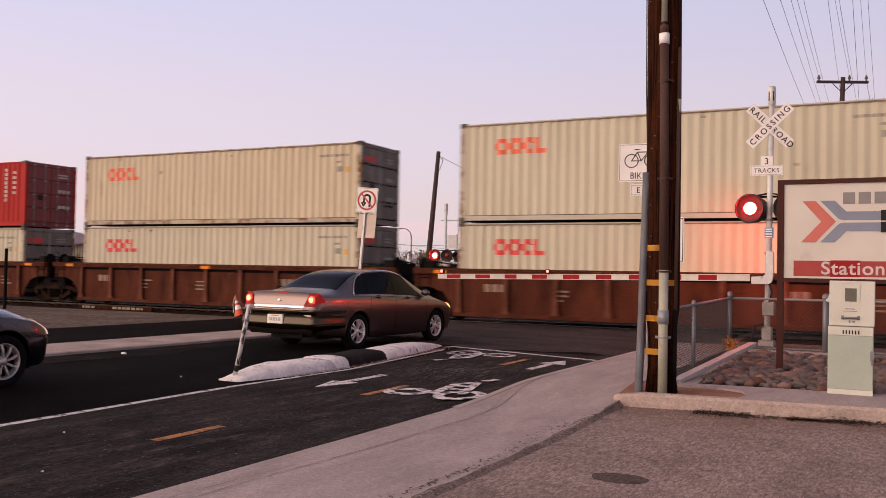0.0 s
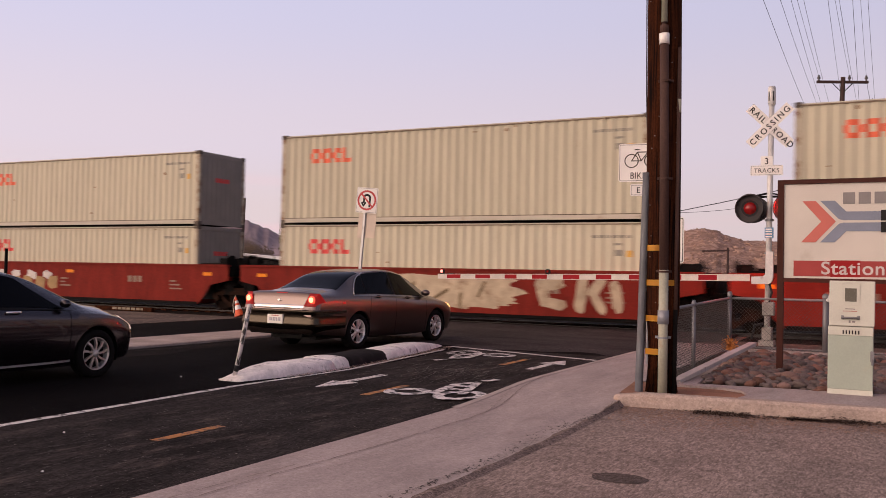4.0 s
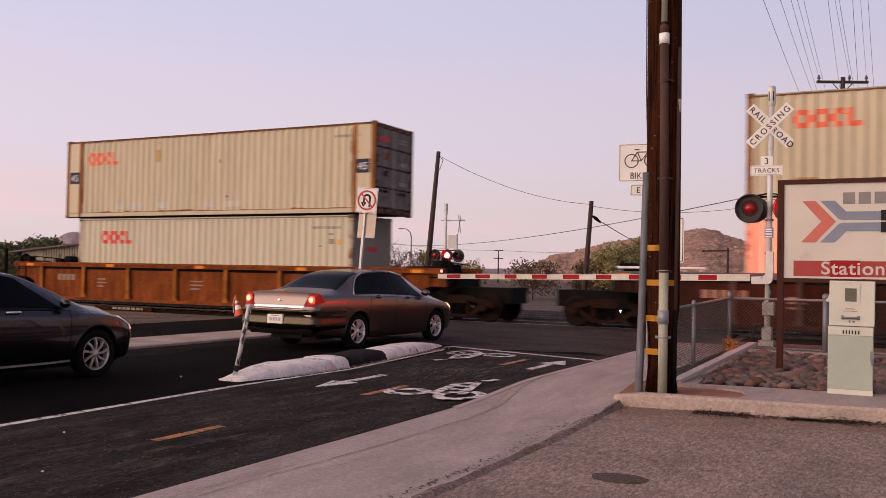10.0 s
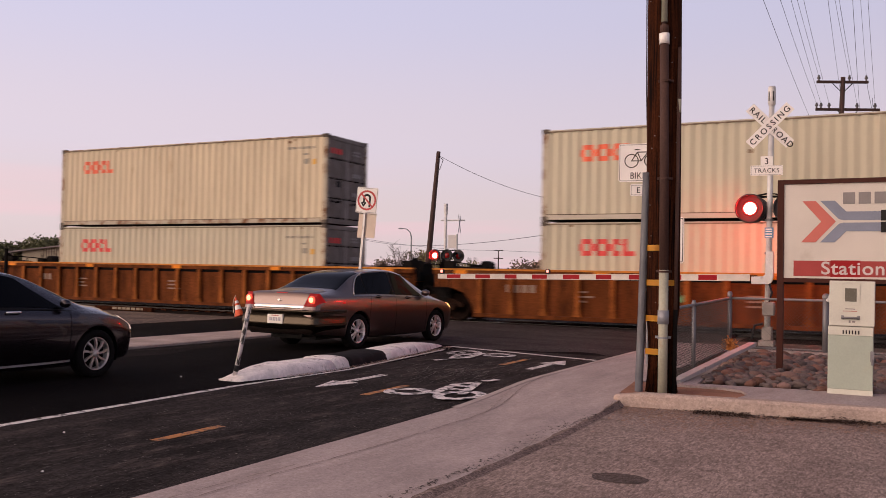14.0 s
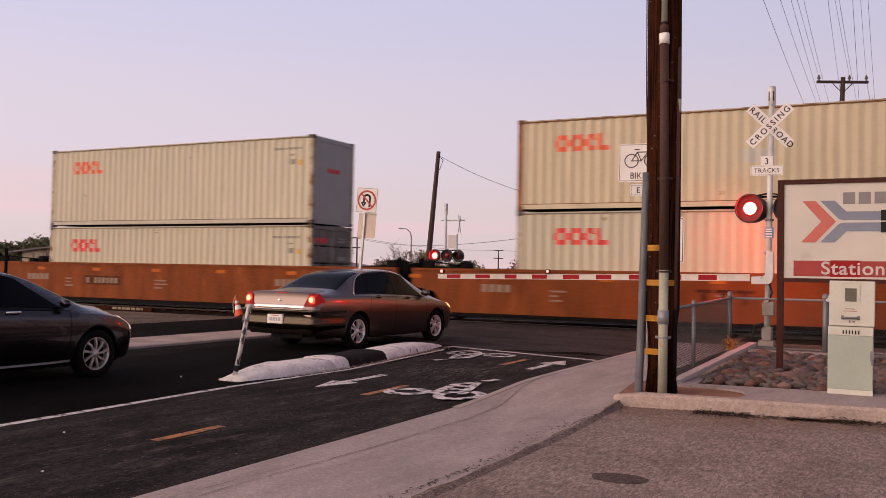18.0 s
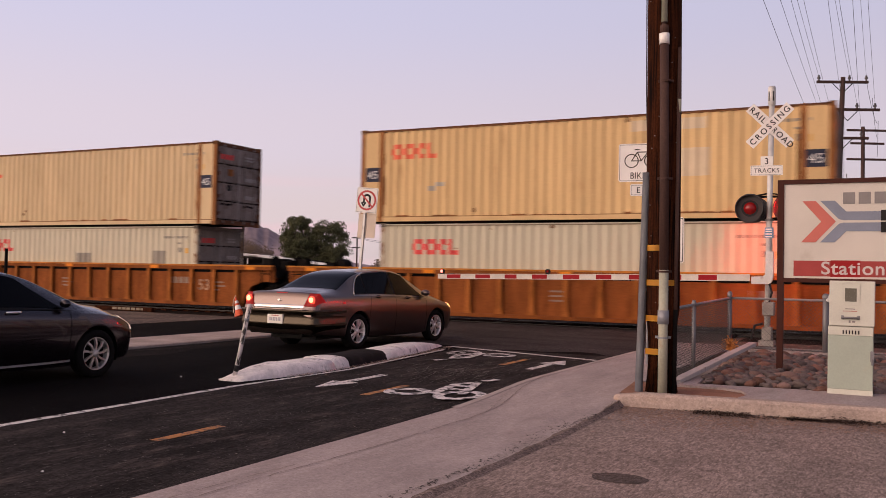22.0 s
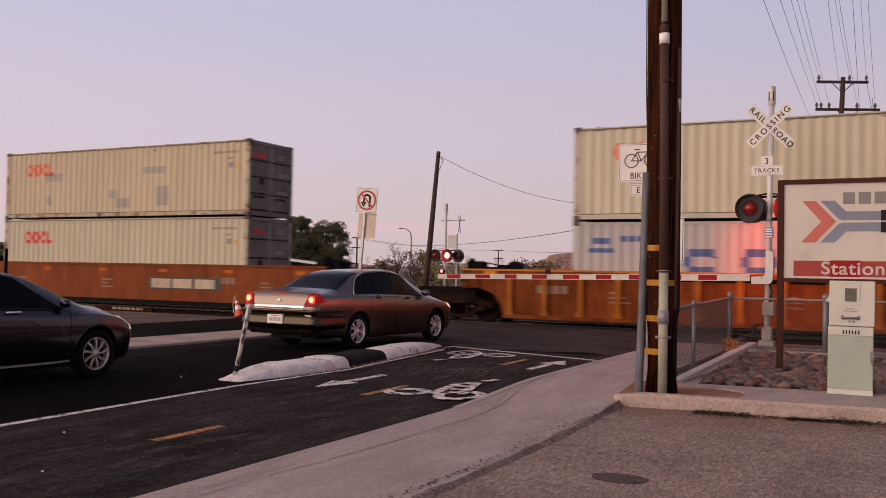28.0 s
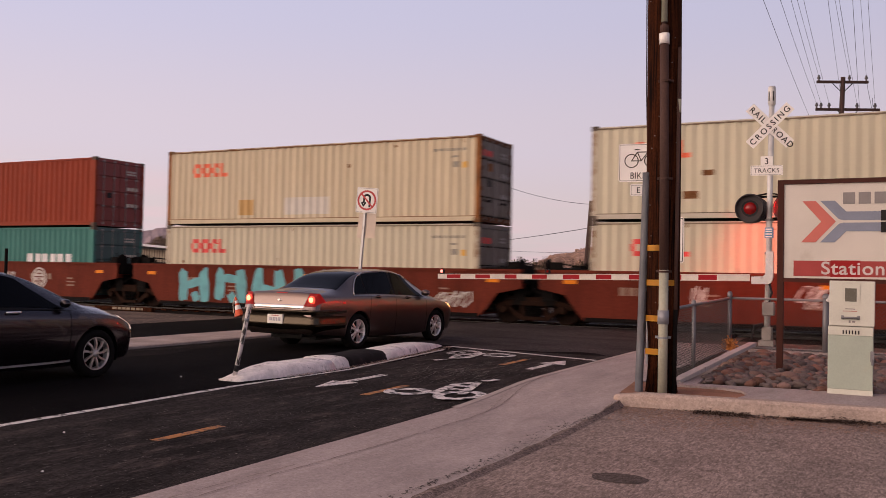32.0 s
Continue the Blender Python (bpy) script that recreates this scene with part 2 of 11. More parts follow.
M_WALK = paving("sidewalk_concrete", (0.368, 0.305, 0.287), 0.05, mottle=0.16, m_scale=1.1, grit=0.14, g_scale=20, agg=0.12, a_scale=70, stain=(0.21, 0.155, 0.135), s_at=0.55, s_wide=0.3, s_scale=1.3, stretch=(2.4, 0.6, 1), bump=0.35)
M_KERB = paving("kerb_concrete", (0.40, 0.315, 0.272), 0.08, mottle=0.2, m_scale=2.2, grit=0.2, g_scale=18, agg=0.14, a_scale=60, stain=(0.25, 0.15, 0.095), s_at=0.53, s_wide=0.22, s_scale=2.2, stretch=(0.8, 1, 2.2), bump=0.4)
M_MEDIAN = surface("median_concrete", (0.345, 0.272, 0.238), 0.85, var=0.32, scale=1.5, fine=40, bump=0.3, stain=(0.2, 0.15, 0.13), stain_amt=0.3, stain_scale=2, edge=0.3, spec=0.3)
M_GRAVEL = surface("gravel_ground", (0.105, 0.082, 0.072), 0.95, var=0.4, scale=0.6, fine=16, bump=0.9, stain=(0.15, 0.115, 0.095), stain_amt=0.4, stain_scale=0.5, edge=0.3, spec=0.05, speck=((0.26, 0.2, 0.165), 14, 0.8))
# Near-black colour stands in for the shade the train casts on the stones.
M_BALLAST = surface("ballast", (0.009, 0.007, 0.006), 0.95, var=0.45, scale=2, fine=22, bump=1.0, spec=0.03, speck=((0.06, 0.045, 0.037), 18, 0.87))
M_DIRT = surface("dirt", (0.27, 0.135, 0.085), 0.95, var=0.3, scale=4, fine=70, bump=0.6, spec=0.2)
M_WHITE = surface("worn_white_paint", (0.68, 0.63, 0.61), 0.75, var=0.14, scale=5, fine=50, bump=0.2, stain=(0.045, 0.037, 0.035), stain_amt=0.58, stain_scale=7.0, edge=0.07)
M_LINE = surface("white_line_paint", (0.62, 0.575, 0.555), 0.75, var=0.14, scale=5, fine=50, bump=0.2, stain=(0.055, 0.046, 0.043), stain_amt=0.5, stain_scale=9.0, edge=0.09)
M_ORANGE = surface("orange_line_paint", (0.42, 0.17, 0.035), 0.75, var=0.2, scale=6, fine=50, bump=0.2, stain=(0.06, 0.042, 0.035), stain_amt=0.56, stain_scale=9.0, edge=0.09)
M_KWHITE = surface("white_kerb_paint", (0.75, 0.70, 0.67), 0.8, var=0.2, scale=4, fine=22, bump=0.5, stain=(0.10, 0.08, 0.072), stain_amt=0.27, stain_scale=4.6, edge=0.1, spec=0.15)
M_KBLACK = surface("black_kerb_paint", (0.016, 0.014, 0.014), 0.8, var=0.4, scale=4, fine=40, bump=0.3, stain=(0.07, 0.055, 0.05), stain_amt=0.22, stain_scale=4, edge=0.2, spec=0.08)
M_STEEL = surface("worn_rail_steel", (0.040, 0.033, 0.030), 0.42, 0.5, var=0.2, scale=4, fine=60, bump=0.05)
M_WOOD = surface("creosoted_wood", (0.043, 0.0135, 0.0058), 0.9, var=0.6, scale=3, fine=45, bump=0.7, stretch=(9, 9, 0.3), stain=(0.006, 0.0035, 0.003), stain_amt=0.55, stain_scale=3.5, edge=0.1, spec=0.03)
M_FARWOOD = surface("weathered_pole_wood", (0.045, 0.022, 0.017), 0.85, var=0.25, scale=2, fine=30, bump=0.3, stretch=(5, 5, 0.4))
M_GALV = surface("galvanised_steel", (0.20, 0.197, 0.205), 0.5, 0.5, var=0.14, scale=4, fine=50, bump=0.06)
M_GREYPAINT = surface("grey_guard_paint", (0.24, 0.245, 0.265), 0.5, 0.3, var=0.12, scale=4, fine=50, bump=0.08)
M_SILVER = surface("silver_mast_paint", (0.56, 0.55, 0.53), 0.5, 0.2, var=0.15, scale=4, fine=40, bump=0.1, stain=(0.25, 0.2, 0.17), stain_amt=0.2, stain_scale=5, edge=0.15)
M_GRIMY = surface("grimy_silver_paint", (0.27, 0.245, 0.22), 0.65, 0.1, var=0.25, scale=4, fine=40, bump=0.15, stain=(0.10, 0.07, 0.05), stain_amt=0.4, stain_scale=5, edge=0.2)
M_SIGNWHITE = surface("white_sign_sheet", (0.79, 0.755, 0.71), 0.5, var=0.05, scale=5, fine=80, bump=0.03)
M_SIGNBACK = surface("pale_sign_back", (0.60, 0.50, 0.40), 0.55, 0.1, var=0.1, scale=5, fine=60, bump=0.05)
M_BLACK = surface("black_paint", (0.014, 0.014, 0.0155), 0.6, var=0.2, scale=5, fine=60, bump=0.1, spec=0.2)
# Near-black for grimy steel, and for painted shade in gaps and grooves.
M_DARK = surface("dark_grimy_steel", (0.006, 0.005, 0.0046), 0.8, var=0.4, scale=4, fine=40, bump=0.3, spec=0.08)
M_SIGNRED = surface("red_sign_sheet", (0.50, 0.05, 0.05), 0.5, var=0.08, scale=5, fine=60, bump=0.03)
M_GATERED = surface("red_gate_sheeting", (0.30, 0.010, 0.016), 0.6, spec=0.15, var=0.1, scale=5, fine=60, bump=0.03)
M_GATEWHITE = surface("dusty_white_sheeting", (0.60, 0.55, 0.49), 0.6, var=0.12, scale=5, fine=60, bump=0.03, spec=0.15)
M_CHEVRED = surface("faded_red_print", (0.37, 0.062, 0.056), 0.6, spec=0.2, var=0.08, scale=5, fine=60, bump=0.03)
M_CHEVPALE = surface("sun_bleached_red_print", (0.60, 0.175, 0.14), 0.6, var=0.1, scale=2, fine=60, bump=0.03, spec=0.2)
M_CHEVBLUE = surface("faded_blue_print", (0.205, 0.23, 0.295), 0.55, var=0.08, scale=5, fine=60, bump=0.03)
M_SIGNGREY = surface("faded_grey_print", (0.22, 0.20, 0.19), 0.55, var=0.08, scale=5, fine=60, bump=0.03)
M_PANEL = surface("yellowed_sign_panel", (0.64, 0.59, 0.515), 0.4, var=0.07, scale=1.6, fine=60, bump=0.03, stain=(0.44, 0.375, 0.305), stain_amt=0.4, stain_scale=1.3, edge=0.25, spec=0.3)
M_BROWNFRAME = surface("brown_frame_paint", (0.060, 0.021, 0.015), 0.65, spec=0.12, var=0.15, scale=5, fine=60, bump=0.1)
M_CABWHITE = surface("cream_cabinet_paint", (0.60, 0.595, 0.505), 0.5, var=0.07, scale=3, fine=60, bump=0.05, stain=(0.42, 0.38, 0.30), stain_amt=0.2, stain_scale=3, edge=0.2)
M_CABGREEN = surface("sage_cabinet_paint", (0.36, 0.41, 0.335), 0.55, var=0.08, scale=2.5, fine=60, bump=0.06, stain=(0.42, 0.39, 0.27), stain_amt=0.3, stain_scale=2, edge=0.3)
M_YTAG = surface("yellow_band", (0.66, 0.31, 0.02), 0.5, var=0.08, scale=6, fine=60, bump=0.03)
M_PIPEBROWN = surface("brown_conduit", (0.068, 0.038, 0.031), 0.75, spec=0.15, var=0.25, scale=4, fine=50, bump=0.1, stretch=(3, 3, 0.5))
M_PIPEPALE = surface("pale_conduit", (0.33, 0.325, 0.25), 0.6, var=0.15, scale=4, fine=50, bump=0.08, stain=(0.33, 0.2, 0.12), stain_amt=0.2, stain_scale=4, edge=0.2)
M_TEXT = surface("black_sign_print", (0.016, 0.015, 0.015), 0.6, var=0.1, scale=5, fine=60, bump=0.0, spec=0.2)
M_CONE = surface("orange_cone", (0.62, 0.085, 0.02), 0.6, var=0.12, scale=6, fine=60, bump=0.05)
M_WIRE = surface("cable", (0.035, 0.033, 0.036), 0.7, var=0.1, bump=0.0)
M_PORC = surface("insulator", (0.07, 0.06, 0.06), 0.3, var=0.1, bump=0.0)
# ---------------------------------------------------------------- the ground, road, paths and tracks
def fall(y):
    """The road drops a little on the far side of the tracks."""
    t = min(1, max(0, (y - 7) / 13))
    return -0.95 * t * t * (3 - 2 * t)


def sheet(name, xs, ys, dz, material, parent=None, label="", kind="structure", zfun=fall):
    bm = bmesh.new()
    g = [[bm.verts.new((x, y, zfun(y) + dz)) for x in xs] for y in ys]
    for j in range(len(ys) - 1):
        for i in range(len(xs) - 1):
            bm.faces.new((g[j][i], g[j][i + 1], g[j + 1][i + 1], g[j + 1][i]))
    ob = part(name, bm, material, parent, label)
    return tagged(ob, kind=kind) if kind else ob


YS = [-60, -45, -35, -28, -24, -20, -16, -12, -8, -4, 0, 4, 7] + [7 + 13 * k / 10 for k in range(1, 11)] + [26, 34, 45, 60, 80, 110]
tagged(sheet("ground", [-4000, -1500, -600, -250, -120, -60, -40, -30, -24, -18, -12, -6, 0, 8, 16, 40, 120, 400, 1500, 4000], [-3000, -800, -200, -90] + YS + [200, 400, 900, 2000, 4500], -0.012, M_GRAVEL), "dry brown gravel ground beside the tracks", "ground")
tagged(sheet("road", [-18.2, -15, -12, -9, -6, -4.3], YS, 0.0, M_ASPHALT), "dark worn asphalt road crossing the tracks", "road")
tagged(sheet("parking_lot", [-2.95, -1, 2, 6, 12], [-60, -40, -30, -24, -20, -17, -15.4, -13.9], 0.002, M_LOT, zfun=lambda y: 0.0), "rough brownish asphalt of a car park", "ground")

bm = bmesh.new()
rows = []
for k in range(60):
    yy = -34 + 25.2 * k / 59
    rows.append([bm.verts.new((-7.58 - (0.35 * max(0, min(1, (yy + 12) / 3))), yy, 0.0035)), bm.verts.new((-6.0, yy, 0.0035)), bm.verts.new((-4.3, yy, 0.0035))])
for a, b in zip(rows, rows[1:]):
    for i in range(2):
        bm.faces.new((a[i], a[i + 1], b[i + 1], b[i]))
tagged(part("bike_path", bm, M_BIKEPATH), "worn gritty asphalt of the bike path", "road", kind="structure")

# worn, dust-paled stretch of road before the rails
bm = bmesh.new()
rows = []
for k in range(26):
    xx = -12.45 + 8.1 * k / 25
    y0 = -8.6 + 0.25 * math.sin(xx * 1.9) + 0.18 * math.sin(xx * 4.3)
    rows.append([bm.verts.new((xx, yy, 0.0036)) for yy in (y0, -6.0, -3.21)])
for a, b in zip(rows, rows[1:]):
    for i in range(2):
        bm.faces.new((a[i], b[i], b[i + 1], a[i + 1]))
tagged(part("crossing_approach", bm, M_APRON), "greyed worn asphalt before the rails", "road", kind="structure")

# sealed dark patch in the car park
bm = bmesh.new()
cx, cy = -1.88, -18.63
ring = [bm.verts.new((cx + 0.21 * math.cos(a) * (1 + 0.03 * math.sin(3 * a) + 0.03 * math.sin(7 * a)), cy + 0.17 * math.sin(a) * (1 + 0.05 * math.cos(2 * a)), 0.006)) for a in [2 * math.pi * k / 28 for k in range(28)]]
bm.faces.new(ring)
tagged(part("tar_patch", bm, paving("tar", (0.105, 0.082, 0.073), 0.04, grit=0.5, g_scale=30, agg=0.4, a_scale=80, stain=(0.15, 0.115, 0.10), s_at=0.56, s_scale=6)), "small round dark tar patch in the car park", "patch", kind="structure")

# ---- sidewalk with its joints: slabs that rise towards the tracks
sidewalk = tagged(new("pavement"), "pinkish grey concrete sidewalk beside the bike path", "sidewalk", kind="structure")


def walk_z(y):
    t = min(1, max(0, (y + 16.3) / 2.6))
    return 0.012 + 0.095 * t * t * (3 - 2 * t)


def edge_x(y):
    """The side of the sidewalk next to the road."""
    return -4.46 - 0.05 * max(0.0, min(1.0, (y + 18) / 6))


def lot_x(y):
    """The side of the sidewalk next to the car park."""
    t = min(1.0, max(0.0, (y + 17.6) / 2.4))
    return -2.85 - 0.08 * t * t * (3 - 2 * t)


y = -33.0
while y < -6.2:
    step = 1.52
    y1 = y + step - 0.005
    bm = bmesh.new()
    rows = []
    for k in range(5):
        yy = y + (y1 - y) * k / 4
        xo = edge_x(yy)
        xi = lot_x(yy) if yy < -14.9 else -2.93 - 0.16 * min(1, (yy + 14.9) / 0.4)
        z = walk_z(yy)
        pts = [(xo, -0.02), (xo + 0.01, z - 0.012), (xo + 0.03, z), (xo + 0.16, z + 0.002), ((xo + xi) / 2, z + 0.004), (xi, z + 0.006), (xi, -0.02)]
        rows.append([bm.verts.new((px, yy, pz)) for px, pz in pts])
    for a, b in zip(rows, rows[1:]):
        for i in range(6):
            bm.faces.new((a[i], a[i + 1], b[i + 1], b[i]))
    bm.faces.new(rows[0]), bm.faces.new(list(reversed(rows[-1])))
    part("slab", bm, M_WALK, sidewalk)
    y += step
# the rolled kerb along the sidewalk, lighter than the slabs
bm = bmesh.new()
rows = []
for k in range(40):
    yy = -16.2 + 9.8 * k / 39
    x, z = edge_x(yy), walk_z(yy)
    rows.append([bm.verts.new((x + dx, yy, zz)) for dx, zz in ((-0.16 * min(1, (yy + 16.25) / 2.2) - 0.001, 0.0), (-0.15 * min(1, (yy + 16.25) / 2.2), 0.012), (-0.05 * min(1, (yy + 16.25) / 2.2), 0.016 + 0.3 * z), (-0.015, z * 0.9), (0.012, z + 0.004), (0.10, z + 0.007), (0.11, 0.0))])
for a, b in zip(rows, rows[1:]):
    for i in range(6):
        bm.faces.new((a[i], a[i + 1], b[i + 1], b[i]))
part("rolled_kerb", bm, surface("pale_kerb", (0.40, 0.33, 0.30), 0.85, var=0.15, scale=2, fine=45, bump=0.25, spec=0.3), sidewalk, "pale rolled kerb edge")
# the long joint that follows the road edge, and cracks in the slabs
rc = random.Random(4)


def seam(pts, w, wander):
    """A ragged dark line over the slabs."""
    bm = bmesh.new()
    fine = []
    for (ax, ay), (bx2, by2) in zip(pts, pts[1:]):
        cnt = max(2, int(abs(by2 - ay) / 0.07))
        fine += [(ax + (bx2 - ax) * k / cnt + rc.gauss(0, wander), ay + (by2 - ay) * k / cnt, w * rc.uniform(0.25, 1.0)) for k in range(cnt)]
    for (ax, ay, aw), (cx2, cy2, cw) in zip(fine, fine[1:]):
        if rc.random() < 0.06:
            continue
        za, zc = walk_z(ay) + 0.009, walk_z(cy2) + 0.009
        bm.faces.new([bm.verts.new(p) for p in ((ax - aw, ay, za), (ax + aw, ay, za), (cx2 + cw, cy2, zc), (cx2 - cw, cy2, zc))])
    part("crack", bm, M_CRACK, sidewalk, "dark crack")


M_CRACK = surface("crack_dirt", (0.20, 0.150, 0.132), 0.95, bump=0.0)
seam([(-4.14, -24.0), (-4.08, -20.2), (-3.98, -18.5), (-3.97, -16.8), (-4.03, -15.9), (-4.28, -14.6), (-4.42, -13.4)], 0.008, 0.006)
seam([(-4.24, -24.0), (-4.20, -20.6), (-4.12, -19.4)], 0.006, 0.004)
seam([(-4.02, -16.2), (-4.2, -15.5), (-4.34, -14.9)], 0.006, 0.012)
seam([(-3.84, -19.6), (-3.74, -18.0), (-3.78, -17.1)], 0.003, 0.008)
seam([(-3.55, -17.6), (-3.62, -16.5)], 0.003, 0.010)
seam([(-3.6, -11.2), (-3.35, -10.9)], 0.01, 0.02)
# the car park's ragged asphalt laps over the edge of the slabs
bm = bmesh.new()
rows = []
for k in range(190):
    yy = -27.0 + 12.0 * k / 189
    lap = 0.035 + 0.03 * math.sin(yy * 2.1) + 0.022 * math.sin(yy * 7.3 + 1) + rc.uniform(-0.016, 0.016)
    rows.append([bm.verts.new((lot_x(yy) - 0.003 - max(0.003, 0.6 * lap), yy, walk_z(yy) + 0.0085)), bm.verts.new((lot_x(yy) + 0.005, yy, walk_z(yy) + 0.014)), bm.verts.new((lot_x(yy) + 0.068, yy, 0.0028))])
for a, b in zip(rows, rows[1:]):
    for i in range(2):
        bm.faces.new((a[i], a[i + 1], b[i + 1], b[i]))
tagged(part("lot_edge", bm, paving("edge_grime", (0.195, 0.147, 0.127), 0.04, mottle=0.3, m_scale=3, grit=0.5, g_scale=26, agg=0.4, a_scale=70, stain=(0.09, 0.066, 0.056), s_at=0.57, s_scale=3, bump=0.3)), "crumbling asphalt edge of the car park", "ground", kind="structure")


# dark litter where the sidewalk meets the car park
bm = bmesh.new()
for k in range(1300):
    yy = rc.uniform(-23.5, -15.1)
    p = Vector((-2.95 + rc.gauss(0.02, 0.05 + 0.03 * math.sin(yy * 1.7)) + 0.03 * math.sin(yy * 2.3), yy, walk_z(yy) + 0.010))
    if p.x > -2.925:
        p.z = max(0.007, walk_z(yy) + 0.016 - (p.x + 2.925) * (walk_z(yy) + 0.010) / 0.063)
    w = rc.uniform(0.006, 0.026)
    bm.faces.new([bm.verts.new(p + Vector((rc.uniform(-w, w), rc.uniform(-w, w), rc.uniform(0, 0.01)))) for _ in range(3)])
for k in range(260):
    yy = rc.uniform(-23.5, -9)
    p = Vector((rc.uniform(edge_x(yy) + 0.05, -2.95), yy, walk_z(yy) + 0.012))
    w = rc.uniform(0.003, 0.010)
    bm.faces.new([bm.verts.new(p + Vector((rc.uniform(-w, w), rc.uniform(-w, w), rc.uniform(0, 0.005)))) for _ in range(3)])
# dark grit in the gutter between sidewalk and bike path
for k in range(1500):
    yy = rc.uniform(-24.5, -13.6)
    p = Vector((edge_x(yy) - abs(rc.gauss(0, 0.045)) - 0.006, yy, 0.006))
    w = rc.uniform(0.005, 0.022)
    bm.faces.new([bm.verts.new(p + Vector((rc.uniform(-w, w) * 0.6, rc.uniform(-w, w) * 1.6, rc.uniform(0, 0.006)))) for _ in range(3)])
tagged(part("leaf_litter", bm, surface("walk_litter", (0.055, 0.042, 0.034), 0.95, var=0.4, bump=0.0)), "dark grit and dry litter along the sidewalk edge", "litter", kind="stuff")


# ---- paint on the road
def paint(name, polys, material, label, z=0.0085, category="road marking"):
    bm = bmesh.new()
    for i, poly in enumerate(polys):
        bm.faces.new([bm.verts.new((x, y, z + 0.0004 * i + fall(y))) for x, y in poly])
    return tagged(part(name, bm, material), label, category, kind="structure")


def stripe(x0, y0, x1, y1, w):
    d = Vector((x1 - x0, y1 - y0)).normalized()
    n = Vector((-d.y, d.x)) * w / 2
    return [(x0 - n.x, y0 - n.y), (x1 - n.x, y1 - n.y), (x1 + n.x, y1 + n.y), (x0 + n.x, y0 + n.y)]


paint("edge_line", [stripe(-7.34, -34, -7.45, -19.6, 0.105), stripe(-7.45, -19.595, -7.60, -16.2, 0.105), stripe(-7.60, -16.195, -7.52, -13.6, 0.09), stripe(-7.52, -13.6, -8.0, -9.5, 0.08)], M_LINE, "long white line between road and bike path")
for a, b, w in ((-19.38, -18.5, 0.11), (-15.9, -14.8, 0.11), (-11.5, -10.4, 0.11), (-24.8, -23.6, 0.1)):
    paint("centre_dash", [stripe(-5.74 - 0.02 * (a + 20), a, -5.74 - 0.02 * (b + 20), b, w)], M_ORANGE, "faded orange dash of the bike path")
paint("stop_bar", [stripe(-8.25, -8.7, -4.86, -9.75, 0.15)], M_LINE, "white line across the end of the bike path")


def bike_mark(ox, oy, way):
    """A painted bicycle across the path: two stretched wheels and the frame, as broad worn strokes."""
    polys = []

    def q(x, y):
        return (ox + way * x, oy + way * y)
    for c, ry in ((-0.36, 0.35), (0.36, 0.46)):
        for k in range(20):
            a, b = 2 * math.pi * k / 20, 2 * math.pi * (k + 1) / 20
            polys.append([q(c + 0.30 * math.cos(a), ry * math.sin(a)), q(c + 0.30 * math.cos(b), ry * math.sin(b)), q(c + 0.175 * math.cos(b), (ry - 0.19) * math.sin(b)), q(c + 0.175 * math.cos(a), (ry - 0.19) * math.sin(a))])

    def bar(a, b, w=0.11):
        d = (Vector(b) - Vector(a)).normalized()
        n = Vector((-d.y, d.x)) * w / 2
        polys.append([q(a[0] - n.x, a[1] - n.y), q(b[0] - n.x, b[1] - n.y), q(b[0] + n.x, b[1] + n.y), q(a[0] + n.x, a[1] + n.y)])
    bar((0.02, -0.1), (-0.14, 0.92), 0.13), bar((-0.16, 0.9), (0.02, 1.28), 0.12), bar((0.36, 0.05), (0.02, 1.25), 0.12), bar((0.0, 0.45), (0.26, 0.42), 0.13), bar((-0.1, 0.75), (0.14, 0.80), 0.12), bar((0.02, 1.42), (0.10, 1.72), 0.12)
    return polys


paint("bike_symbol", bike_mark(-5.17, -15.32, 1), M_WHITE, "worn white bicycle symbol painted on the path")
paint("bike_symbol", bike_mark(-6.98, -9.95, -1), M_WHITE, "worn white bicycle symbol painted on the path")


def arrow(x, y, ln, wd, way):
    return [[(x - 0.07, y - way * ln / 2), (x + 0.07, y - way * ln / 2), (x + 0.07, y + way * ln * 0.1), (x - 0.07, y + way * ln * 0.1)], [(x - wd / 2, y + way * ln * 0.1), (x + wd / 2, y + way * ln * 0.1), (x + 0.02, y + way * ln / 2), (x - 0.02, y + way * ln / 2)]]


paint("lane_arrow", arrow(-6.72, -14.75, 1.7, 0.42, -1), M_LINE, "white arrow painted on the bike path")
paint("lane_arrow", arrow(-5.28, -11.05, 1.7, 0.5, 1), M_LINE, "white arrow painted on the bike path")
# pale scuffs on the bike path
bm = bmesh.new()
rs = random.Random(11)
def scuff(x, yy, w, h, a):
    p = [(-w, -h), (w, -h * rs.uniform(0.6, 1)), (w * rs.uniform(0.3, 1), h), (-w, h * rs.uniform(0.5, 1))]
    bm.faces.new([bm.verts.new((x + u * math.cos(a) - v * math.sin(a), yy + u * math.sin(a) + v * math.cos(a), 0.0065)) for u, v in p])


for k in range(330):
    scuff(rs.choice((-5.66, -5.66, -5.72, -5.86, -6.1, -5.3)) + rs.gauss(0, 0.025), rs.uniform(-23.0, -17.2), rs.uniform(0.001, 0.003), rs.uniform(0.008, 0.04), rs.gauss(0.0, 0.12))
for k in range(300):
    yy = rs.uniform(-22, -14.5)
    scuff(edge_x(yy) - rs.uniform(0.1, 0.75), yy, rs.uniform(0.0015, 0.004), rs.uniform(0.004, 0.02), rs.uniform(-1, 1))
